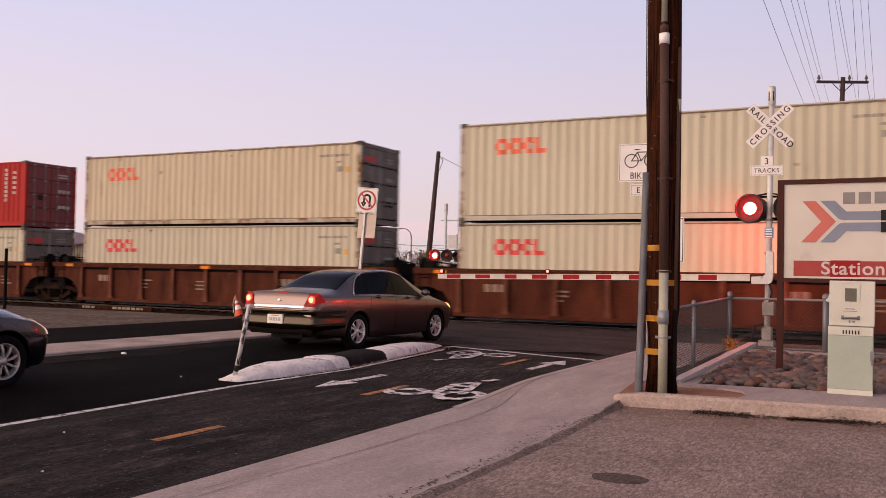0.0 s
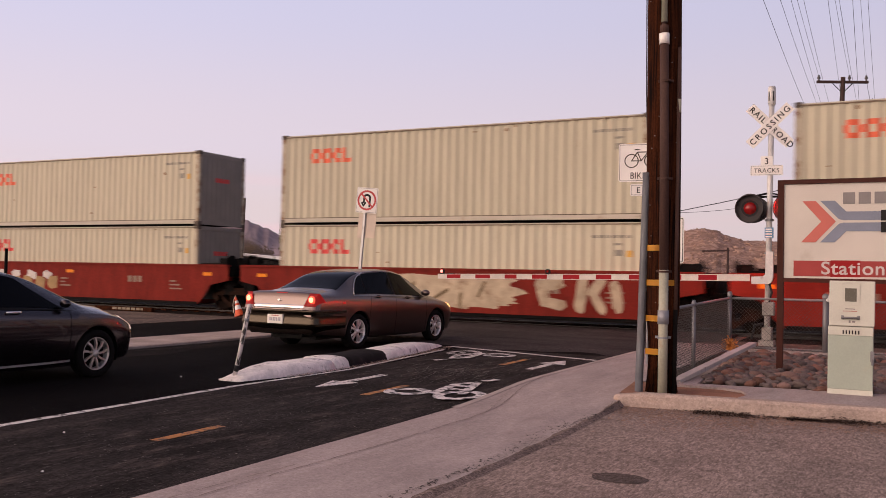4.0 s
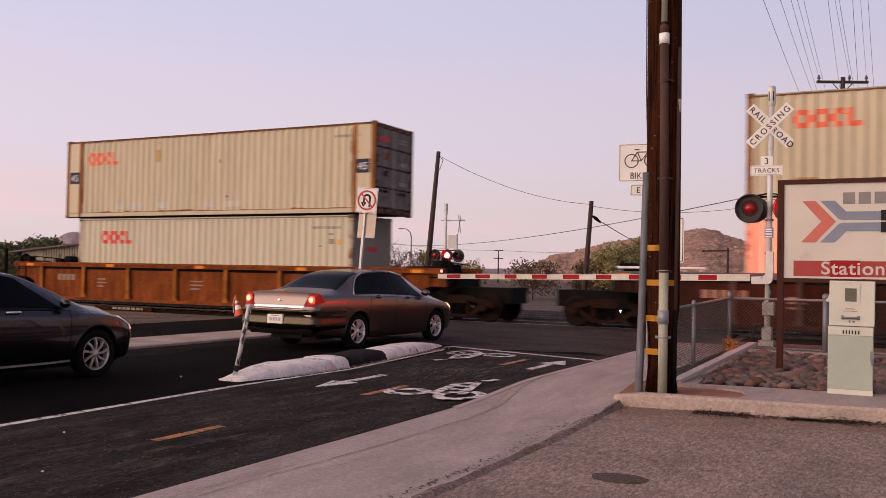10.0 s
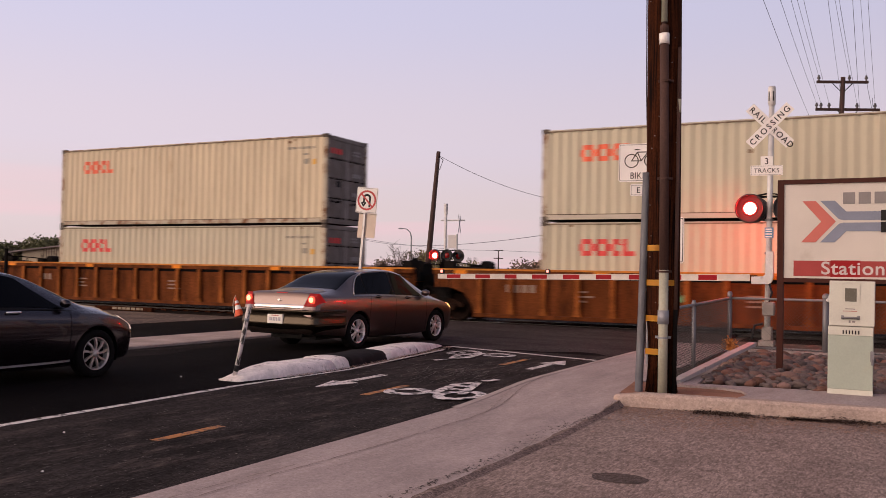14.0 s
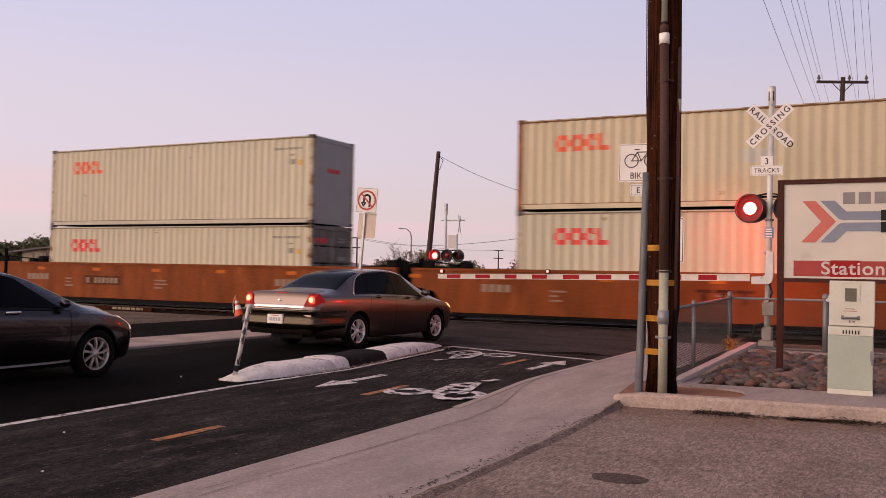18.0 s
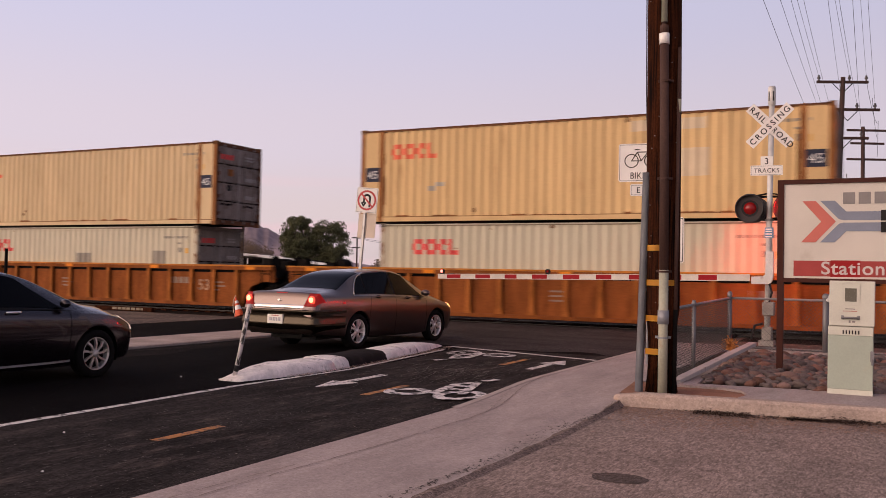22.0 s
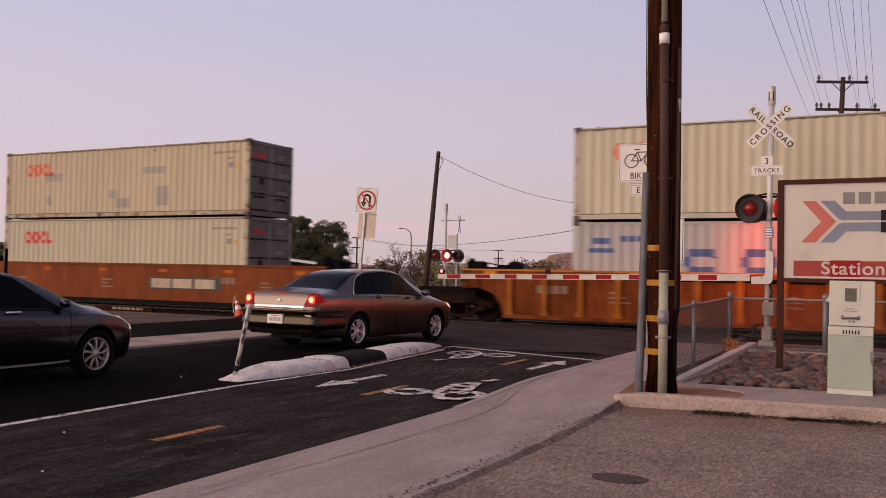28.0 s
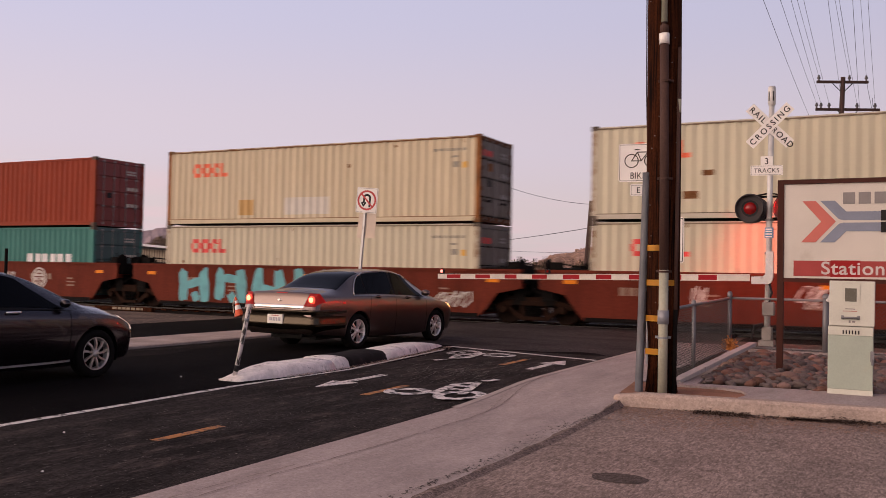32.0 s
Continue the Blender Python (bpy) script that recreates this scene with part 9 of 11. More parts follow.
part("latch", bm, M_GALV, cb, "steel latch with padlock")

# ---- station sign on brown posts
SX, SY = -1.70, -10.9
sg = thing("station_sign", pose(SX, SY, 0.12), "weathered station sign in a brown steel frame", "sign")
SW, SB, ST = 2.5, 1.40, 2.86
for x in (0.03, SW - 0.03):
    bm = bmesh.new()
    box(bm, x - 0.045, x + 0.045, -0.045, 0.045, -0.05, ST, bev=0.004)
    part("post", bm, M_BROWNFRAME, sg, "brown steel post")
for z0, z1 in ((SB - 0.06, SB), (ST - 0.065, ST)):
    bm = bmesh.new()
    box(bm, 0.075, SW - 0.075, -0.05, 0.05, z0, z1)
    part("frame_bar", bm, M_BROWNFRAME, sg)
bm = bmesh.new()
box(bm, 0.076, SW - 0.076, -0.02, 0.02, SB + 0.002, ST - 0.067)
pn = part("panel", bm, M_PANEL, sg, "yellowed white plastic panel")


def flat(name, pts, mat, y, label=""):
    bm = bmesh.new()
    bm.faces.new([bm.verts.new((x, y, z)) for x, z in pts])
    return part(name, bm, mat, pn, label)


def s2(px, pz):
    """Place on the panel, by a point of the camera's view."""
    return ((px - 1376) * 0.00765, 2.86 - (pz - 319) * 0.00845)


flat("chevron", [s2(1419, 357), s2(1443, 357), s2(1479, 393), s2(1443, 429), s2(1417, 429), s2(1453, 393)], M_CHEVPALE, -0.025, "faded red chevron")
for sgn in (1, -1):
    z = lambda v: 393 + sgn * (v - 393)
    flat("stripe", [s2(1451, z(357)), s2(1477, z(357)), s2(1497, z(376)), s2(1640, z(376)), s2(1640, z(391)), s2(1492, z(391)), s2(1484, z(389))], M_CHEVBLUE, -0.026, "faded blue stripe")
for k in range(6):
    x0 = 1491 + 27 * k
    flat("letter_bar", [s2(x0, 343), s2(x0 + 21, 343), s2(x0 + 21, 363), s2(x0, 363)], M_SIGNGREY, -0.025)
flat("name_strip", [s2(1404, 461), s2(1685, 461), s2(1685, 488), s2(1404, 488)], M_CHEVRED, -0.0245, "red name strip")
M_STRIPRED = surface("unfaded_red_print", (0.33, 0.012, 0.014), 0.6, spec=0.2, var=0.06, scale=5, fine=60, bump=0.03)
flat("name_strip", [s2(1470, 460), s2(1522, 460), s2(1522, 488.5), s2(1470, 488.5)], M_STRIPRED, -0.0262)
x, z = s2(1453, 484)
text(pn, "Station", 0.262, x, -0.029, z, surface("faded_white_lettering", (0.58, 0.50, 0.47), 0.6, var=0.1, bump=0.0), align="LEFT", squeeze=1.06, bold=0.004)
bm = bmesh.new()
for k in range(2):
    box(bm, s2(1556, 0)[0], s2(1580, 0)[0], -0.029, -0.026, s2(0, 392 + 20 * k)[1], s2(0, 374 + 20 * k)[1])
part("sticker", bm, M_TEXT, pn, "dark scribbled sticker")


# ---- crossing signals
M_LENS = glass_material("dark_red_lens", (0.25, 0.01, 0.01), 0.12, 0.0)
M_LIT = lamp_material("lit_red_lamp", (1.0, 0.0095, 0.0075), 370.0)
M_HOOD = surface("gloss_black_hood", (0.040, 0.033, 0.033), 0.55, var=0.1, bump=0.0, spec=0.3)
M_LITBACK = lamp_material("lit_red_backlamp", (1.0, 0.05, 0.02), 420.0)
FLASH = []


def flasher(parent, x, y, z, face, phase, mat_on=None, r=0.19, tilt=0, yaw=0):
    """A round crossing lamp: dark backing disc, hood, housing, and a lamp insert that turns its lit face out and in."""
    m = Matrix.Translation((x, y, z)) @ (Matrix.Identity(4) if face < 0 else Matrix.Rotation(math.pi + radians(yaw), 4, "Z")) @ Matrix.Rotation(radians(tilt), 4, "X")
    bm = bmesh.new()
    lathe(bm, [(r, 0.0), (0.30, 0.0), (0.335, 0.012), (0.335, 0.02), (r, 0.02)], 32, "y", m)
    part("background_disc", bm, M_HOOD, parent, "black round background", smooth=False)
    bm = bmesh.new()
    hr, hl = (0.2, -0.36) if mat_on else (0.30, -0.12)
    lathe(bm, [(hr, 0.001), (hr + 0.012, 0.001), (hr + 0.005, hl), (hr - 0.007, hl), (hr, 0.001)], 28, "y", m, radians(-20), radians(200)) if mat_on else lathe(bm, [(hr, 0.001), (hr + 0.012, 0.001), (hr + 0.005, hl), (hr - 0.007, hl), (hr, 0.001)], 32, "y", m, radians(-48), radians(228))
    part("hood", bm, M_HOOD, parent, "black hood", smooth=True)
    bm = bmesh.new()
    lathe(bm, [(r, 0.02), (r + 0.02, 0.16), (r * 0.8, 0.28), (0.001, 0.30)], 24, "y", m)
    part("housing", bm, M_BLACK, parent, "black lamp housing", smooth=True)
    ins = new("lamp_insert")
    ins.parent = parent
    ins.matrix_basis = m @ Matrix.Translation((0, 0.01, 0))
    bm = bmesh.new()
    lathe(bm, [(r * 0.6, -0.002), (r - 0.003, -0.002), (r - 0.003, 0.002), (r * 0.7, 0.002)], 28, "y")
    part("mask_ring", bm, M_BLACK, ins)
    for sgn, mt, nm in ((-1, mat_on or M_LIT, "lit_face"), (1, M_LENS, "dark_face")):
        bm = bmesh.new()
        lathe(bm, [(0.001, sgn * 0.085), (r * 0.40, sgn * 0.072), (r * 0.64, sgn * 0.03), (r * 0.74, 0.0)], 24, "y")
        part(nm, bm, mt, ins, smooth=True)
    FLASH.append((ins, ins.matrix_basis.copy(), phase))


MX, MY = -2.75, -3.75
ms = thing("crossing_signal", pose(MX, MY, 0.0), "railroad crossing signal with crossbuck, lamps and gate mechanism", "crossing signal")
bm = bmesh.new()
path_tube(bm, [(-0.03, 0, 0.1), (0.0, 0, 3.0), (0.03, 0, 5.62)], [0.068, 0.064, 0.06], 16)
mast = part("mast", bm, M_SILVER, ms, "silver painted mast", smooth=True)
bm = bmesh.new()
lathe(bm, [(0.062, 5.42), (0.085, 5.45), (0.085, 5.82), (0.07, 5.86), (0.001, 5.86)], 16, "z", Matrix.Translation((0.03, 0, 0)))
part("mast_cap", bm, M_SILVER, mast, "slotted mast cap", smooth=True)
bm = bmesh.new()
for a in (-2.2, -1.1):
    box(bm, 0.03 + 0.086 * math.cos(a) - 0.012, 0.03 + 0.086 * math.cos(a) + 0.012, 0.086 * math.sin(a) - 0.004, 0.086 * math.sin(a) + 0.004, 5.52, 5.74)
part("cap_slot", bm, M_BLACK, mast)
bm = bmesh.new()
box(bm, -0.19, 0.13, -0.2, 0.2, 0.0, 0.12)
box(bm, -0.13, 0.08, -0.13, 0.13, 0.12, 0.42, bev=0.015)
part("base", bm, M_GRIMY, ms, "grimy cast base")
MF = Matrix.Rotation(radians(6), 4, "Z")
for ang, words, yo in ((-45, "RAIL  ROAD", -0.075), (45, "CROSSING", -0.083)):
    m = Matrix.Translation((0.0, yo, 4.96)) @ MF @ Matrix.Rotation(radians(-ang), 4, "Y")
    p = plate(ms, 1.22, 0.235, 0.012, M_SIGNWHITE, m, name="crossbuck_blade", label="white crossbuck blade")
    if ang < 0:
        for wd, dx in (("RAIL", -0.355), ("ROAD", 0.385)):
            tx = text(p, wd, 0.185, 0, 0, 0, M_TEXT, spread=1.25, bold=0.002)
            tx.matrix_basis = m @ Matrix.Translation((dx, -0.007, -0.065))
    else:
        tx = text(p, words, 0.185, 0, 0, 0, M_TEXT, spread=1.38, bold=0.002)
        tx.matrix_basis = m @ Matrix.Translation((0, -0.007, -0.065))
m = Matrix.Translation((-0.06, -0.075, 4.16)) @ MF
p = plate(ms, 0.26, 0.22, 0.02, M_SIGNWHITE, m, name="count_plate", label="white plate with a number", border=None)
tx = text(p, "3", 0.2, 0, 0, 0, M_TEXT)
tx.matrix_basis = m @ Matrix.Translation((0, -0.007, -0.07))
m = Matrix.Translation((-0.06, -0.08, 3.95)) @ MF
p = plate(ms, 0.69, 0.23, 0.02, M_SIGNWHITE, m, name="tracks_plate", label="white plate with lettering", border=M_TEXT, bw=0.005)
tx = text(p, "TRACKS", 0.14, 0, 0, 0, M_TEXT)
tx.matrix_basis = m @ Matrix.Translation((0, -0.009, -0.05))
bm = bmesh.new()
tube(bm, (-0.6, 0, 3.36), (0.6, 0, 3.36), 0.025, n=8)
for s in (-1, 1):
    tube(bm, (0, 0, 3.44), (s * 0.42, 0, 3.36), 0.02, n=6)
    tube(bm, (s * 0.42, 0.02, 3.36), (s * 0.42, 0.1, 3.1), 0.022, n=6)
part("lamp_arm", bm, M_DARK, ms, "dark lamp bracket")
flasher(ms, -0.40, -0.16, 3.09, -1, 0)
flasher(ms, 0.42, -0.16, 3.09, -1, 1)
flasher(ms, -0.40, 0.46, 3.09, 1, 1, M_LITBACK, tilt=22)
flasher(ms, 0.42, 0.46, 3.09, 1, 0, M_LITBACK, tilt=16, yaw=40)
bm = bmesh.new()
box(bm, -0.09, 0.1, -0.078, -0.07, 2.42, 2.66)
part("notice", bm, surface("blue_notice", (0.10, 0.22, 0.36), 0.5, var=0.1, bump=0.0), ms, "small blue notice")
bm = bmesh.new()
for z in (2.44, 2.50, 2.56, 2.61):
    box(bm, -0.07, 0.07, -0.083, -0.079, z, z + 0.025)
part("notice_bar", bm, M_SIGNWHITE, ms)
for z in (2.80, 2.05):
    bm = bmesh.new()
    lathe(bm, [(0.068, z), (0.10, z + 0.01), (0.10, z + 0.05), (0.068, z + 0.06)], 14, "z")
    part("collar", bm, M_GALV, mast)
# gate mechanism and arm
bm = bmesh.new()
prism(bm, [(-0.36, 1.385), (-0.02, 1.385), (0.05, 1.41), (0.085, 1.47), (0.10, 1.56), (0.10, 2.12), (-0.05, 2.12), (-0.05, 1.66), (-0.075, 1.59), (-0.12, 1.56), (-0.36, 1.55)], -0.13, 0.0)
part("gate_bracket", bm, M_SILVER, ms, "white curved gate bracket")
bm = bmesh.new()
box(bm, -0.125, 0.13, -0.13, 0.14, 0.68, 0.99, bev=0.02)
part("gate_mechanism", bm, M_GRIMY, ms, "grimy silver gate machine box")
bm = bmesh.new()
path_tube(bm, [(0.02, -0.06, 1.4), (0.08, -0.1, 1.2), (0.02, -0.1, 0.95)], 0.025, 8)
path_tube(bm, [(-0.1, -0.08, 0.5), (-0.28, -0.1, 0.45), (-0.35, -0.05, 0.15)], 0.03, 8)
part("cable", bm, M_BLACK, ms)
gate = thing("gate_arm", pose(-3.10, -3.83, 1.526), "lowered crossing gate arm with red and white stripes", "gate")
gx = 0.0
# where the stripes end along the arm, from its tip
EDGES = (-8.0, -7.73, -7.33, -6.9, -6.48, -6.07, -5.74, -5.32, -4.92, -4.5, -4.07, -3.65, -3.26, -2.83, -2.4, -1.97, -1.58, -1.19, -0.77, -0.05)
for k, (x0, x1) in enumerate(zip(EDGES, EDGES[1:])):
    h0, h1 = (0.079 + 0.016 * x / 8.2 for x in (x0, x1))
    zc0, zc1 = 0.1166 * x0 / 8.2, 0.1166 * x1 / 8.2
    bm = bmesh.new()
    prism(bm, [(x0, zc0 - h0 * 0.78), (x0, zc0 + h0 * 0.78), (x1, zc1 + h1 * 0.78), (x1, zc1 - h1 * 0.78)], -0.016, 0.016)
    part("stripe", bm, M_GATERED if k % 2 == 1 else M_GATEWHITE, gate)
for sg in (-1, 1):
    bm = bmesh.new()
    x0, x1 = EDGES[0], EDGES[-1]
    h0, h1 = 0.079 + 0.016 * x0 / 8.2, 0.079 + 0.016 * x1 / 8.2
    zc0, zc1 = 0.1166 * x0 / 8.2, 0.1166 * x1 / 8.2
    prism(bm, [(x0, zc0 + sg * h0 * 0.79), (x0, zc0 + sg * h0), (x1, zc1 + sg * h1), (x1, zc1 + sg * h1 * 0.79)], -0.022, 0.022)
    part("flange", bm, M_GATEWHITE, gate, "pale aluminium flange")
for gxx in (-7.88, -4.9):
    zc = 0.1166 * gxx / 8.2
    bm = bmesh.new()
    box(bm, gxx - 0.05, gxx + 0.05, -0.04, 0.04, zc + 0.062, zc + 0.1)
    lathe(bm, [(0.045, -0.05), (0.055, -0.05), (0.055, 0.05), (0.045, 0.05)], 14, "y", Matrix.Translation((gxx, 0, zc + 0.135)))
    hld = part("lamp_holder", bm, M_BLACK, gate)
    bm = bmesh.new()
    path_tube(bm, [(gxx + 0.05, 0, zc + 0.06), (gxx + 0.3, 0, zc + 0.075), (gxx + 0.55, 0, zc + 0.05)], 0.008, 5)
    part("lead", bm, M_BLACK, hld)
    if gxx < -7:
        bm = bmesh.new()
        lathe(bm, [(0.001, -0.06), (0.03, -0.055), (0.044, -0.03), (0.044, 0.03), (0.001, 0.06)], 14, "y", Matrix.Translation((gxx, 0, zc + 0.135)))
        part("gate_lamp", bm, lamp_material("gate_tip_lamp", (1.0, 0.22, 0.18), 2.6), gate, "lit red-white tip lamp")
    else:
        ins = new("gate_lamp")
        ins.parent = gate
        ins.matrix_basis = pose(gxx, 0, zc + 0.135)
        for sgn, mt, nm in ((-1, lamp_material("gate_lamp_lit", (1.0, 0.32, 0.27), 1.8) if gxx < -4 else bpy.data.materials["gate_lamp_lit"], "lit_face"), (1, M_LENS, "dark_face")):
            bm = bmesh.new()
            lathe(bm, [(0.001, sgn * 0.042), (0.03, sgn * 0.035), (0.042, sgn * 0.01), (0.043, 0)], 12, "y")
            part(nm, bm, mt, ins, smooth=True)
        FLASH.append((ins, ins.matrix_basis.copy(), 0))

# ---- the signal on the far side of the tracks, seen from behind
fs = thing("crossing_signal", pose(-21.62, 17.2, fall(17.2)), "crossing signal seen from behind, beyond the tracks", "crossing signal")
bm = bmesh.new()
tube(bm, (0, 0, 0), (0, 0, 6.0), 0.075, n=12)
part("mast", bm, M_SILVER, fs, smooth=True)
bm = bmesh.new()
tube(bm, (0, 0, 5.45), (0, 0, 6.0), 0.1, n=12)
part("mast_cap", bm, M_SILVER, fs)
for ang in (-45, 45):
    m = Matrix.Translation((0.75, 0.12, 4.95)) @ Matrix.Rotation(radians(108), 4, "Z") @ Matrix.Rotation(radians(ang), 4, "Y")
    plate(fs, 1.22, 0.235, 0.012, M_SIGNWHITE, m, name="crossbuck_blade", label="white crossbuck blade seen edgewise")
bm = bmesh.new()
tube(bm, (-0.3, 0, 5.12), (1.1, 0, 5.12), 0.035, n=6)
part("cantilever", bm, M_SILVER, fs, "thin side arm")
m = Matrix.Translation((0.35, 0.1, 4.0)) @ Matrix.Rotation(radians(20), 4, "Z")
plate(fs, 0.5, 0.7, 0.02, M_SIGNWHITE, m, name="count_plate", label="white plate")
bm = bmesh.new()
tube(bm, (0.62, 0.1, 0), (0.62, 0.1, 4.4), 0.05, n=8)
part("side_post", bm, M_SILVER, fs, "second silver post")
bm = bmesh.new()
tube(bm, (-0.7, 0, 3.54), (0.8, 0, 3.54), 0.03, n=6)
part("lamp_arm", bm, M_DARK, fs)
flasher(fs, -0.52, -0.2, 3.26, -1, 0, r=0.2)
flasher(fs, 0.2, -0.2, 3.26, -1, 1, r=0.2)
flasher(fs, 0.82, -0.1, 3.24, -1, 1, M_LENS, r=0.2)
# ---------------------------------------------------------------- the cars
def paint_metal(name, col, rough=0.28, metal=0.55):
    m = surface(name, col, rough, metal, var=0.05, scale=2, fine=400, bump=0.02, spec=0.5, coat=0.6, rnd=0.0)
    return m


M_TAUPE = paint_metal("taupe_car_paint", (0.150, 0.106, 0.092), 0.31, 0.92)
M_GRAPHITE = paint_metal("graphite_car_paint", (0.037, 0.032, 0.039), 0.26, 0.92)
M_CARGLASS = glass_material("tinted_car_glass", (0.003, 0.0035, 0.005), 0.03, 0.0)
M_CARGLASS.node_tree.nodes["Principled BSDF"].inputs["Specular IOR Level"].default_value = 0.05
M_CHROME = surface("chrome", (0.62, 0.61, 0.60), 0.12, 1.0, var=0.04, bump=0.0)
M_ALLOY = surface("silver_alloy", (0.82, 0.79, 0.78), 0.3, 0.65, var=0.06, bump=0.02)
M_ALLOYDULL = surface("dusty_silver_alloy", (0.50, 0.46, 0.43), 0.4, 0.6, var=0.15, scale=6, bump=0.03)
M_TYRE = surface("tyre_rubber", (0.008, 0.0075, 0.0075), 0.9, var=0.2, scale=8, fine=60, bump=0.2, spec=0.08)
M_TRIM = surface("black_plastic_trim", (0.007, 0.0065, 0.0065), 0.6, var=0.15, bump=0.05, spec=0.15)
M_TAILRED = lamp_material("lit_tail_lamp", (0.36, 0.008, 0.007), 0.30)
M_BRAKE = lamp_material("lit_brake_bulb", (1.0, 0.38, 0.17), 2.8)
M_BRAKEGLOW = lamp_material("lit_brake_reflector", (1.0, 0.09, 0.045), 0.85)
M_MARKER = lamp_material("lit_amber_marker", (1.0, 0.50, 0.18), 1.8)
M_PLATEW = surface("number_plate", (0.80, 0.76, 0.68), 0.5, var=0.05, bump=0.0)
M_PLATEINK = surface("faded_plate_ink", (0.34, 0.32, 0.36), 0.5, var=0.05, bump=0.0)
M_DULLCHROME = surface("dull_chrome_trim", (0.30, 0.28, 0.27), 0.3, 1.0, var=0.1, bump=0.0)
M_HEADLIT = lamp_material("lit_headlamp_edge", (1.0, 0.74, 0.66), 0.75)
M_HEADGLASS = glass_material("headlamp_glass", (0.55, 0.5, 0.5), 0.08, 0.0)
M_REARLENS = surface("pale_lower_lens", (0.55, 0.42, 0.38), 0.25, var=0.05, bump=0.0)


def catmull(a, b, c, d, t):
    return 0.5 * ((2 * b) + (-a + c) * t + (2 * a - 5 * b + 4 * c - d) * t * t + (-a + 3 * b - 3 * c + d) * t ** 3)


class Body:
    """A car body as sections along its length; each section runs from the underside to the roof's middle."""

    def __init__(self, sections):
        # x, half width, underside, belt, half width at the glass foot, half width of the top, top edge, top
        self.secs = []
        for x, w, zb, belt, wf, wt, ze, zt in sections:
            mid = zb + (belt - zb) * 0.5
            pts = [(0, zb), (w * 0.78, zb), (w * 0.91, zb + 0.035), (w * 0.952, zb + 0.12), (w, mid + 0.10), (w * 0.995, belt - 0.11), (w * 0.965, belt - 0.03), (wf, belt), (wt + (wf - wt) * 0.42, belt + (ze - belt) * 0.58), (wt, ze), (wt * 0.86, ze + (zt - ze) * 0.62), (wt * 0.48, ze + (zt - ze) * 0.93), (0, zt)]
            self.secs.append((x, pts))

    def ring(self, x):
        s = self.secs
        i = 0
        while i < len(s) - 2 and s[i + 1][0] < x:
            i += 1
        t = (x - s[i][0]) / (s[i + 1][0] - s[i][0])
        q = [s[max(i - 1, 0)][1], s[i][1], s[i + 1][1], s[min(i + 2, len(s) - 1)][1]]
        out = []
        for k in range(len(q[0])):
            lo = [min(q[1][k][c], q[2][k][c]) for c in (0, 1)]
            hi = [max(q[1][k][c], q[2][k][c]) for c in (0, 1)]
            out.append(tuple(min(hi[c] + 0.004, max(lo[c] - 0.004, catmull(q[0][k][c], q[1][k][c], q[2][k][c], q[3][k][c], t))) for c in (0, 1)))
        return out

    def at(self, x, j, side=-1, lift=0.0):
        r = self.ring(x)
        i = min(int(j), len(r) - 2)
        f = j - i
        y, z = r[i][0] + (r[i + 1][0] - r[i][0]) * f, r[i][1] + (r[i + 1][1] - r[i][1]) * f
        if lift:
            r2 = self.ring(x + 0.02)
            y2, z2 = r2[i][0] + (r2[i + 1][0] - r2[i][0]) * f, r2[i][1] + (r2[i + 1][1] - r2[i][1]) * f
            du = Vector((0.02, y2 - y, z2 - z))
            dv = Vector((0, r[i + 1][0] - r[i][0], r[i + 1][1] - r[i][1]))
            n = du.cross(dv)
            if n.length > 1e-9:
                n.normalize()
                if n.y < 0 or (abs(n.y) < 0.05 and n.z < 0):
                    n = -n
                return Vector((x + n.x * lift, side * (y + n.y * lift), z + n.z * lift))
        return Vector((x, side * y, z))

    def shell(self, xs):
        bm = bmesh.new()
        rows = []
        for x in xs:
            r = self.ring(x)
            rows.append([bm.verts.new((x, -y, z)) for y, z in r] + [bm.verts.new((x, y, z)) for y, z in reversed(r[1:-1])])
        n = len(rows[0])
        for a, b in zip(rows, rows[1:]):
            for k in range(n):
                bm.faces.new((a[k], a[(k + 1) % n], b[(k + 1) % n], b[k]))
        bm.faces.new(rows[0])
        bm.faces.new(list(reversed(rows[-1])))
        return bm

    def patch(self, corners, nx, nj, side, lift=0.006):
        """A skin piece over the body: corners (x, j) run round it."""
        bm = bmesh.new()
        (ax, aj), (bx_, bj), (cx, cj), (dx, dj) = corners
        g = []
        for v in range(nj + 1):
            f = v / nj
            row = []
            for u in range(nx + 1):
                e = u / nx
                x = (ax + (bx_ - ax) * e) * (1 - f) + (dx + (cx - dx) * e) * f
                j = (aj + (bj - aj) * e) * (1 - f) + (dj + (cj - dj) * e) * f
                row.append(bm.verts.new(self.at(x, j, side, lift)))
            g.append(row)
        for v in range(nj):
            for u in range(nx):
                bm.faces.new((g[v][u], g[v][u + 1], g[v + 1][u + 1], g[v + 1][u]))
        return bm


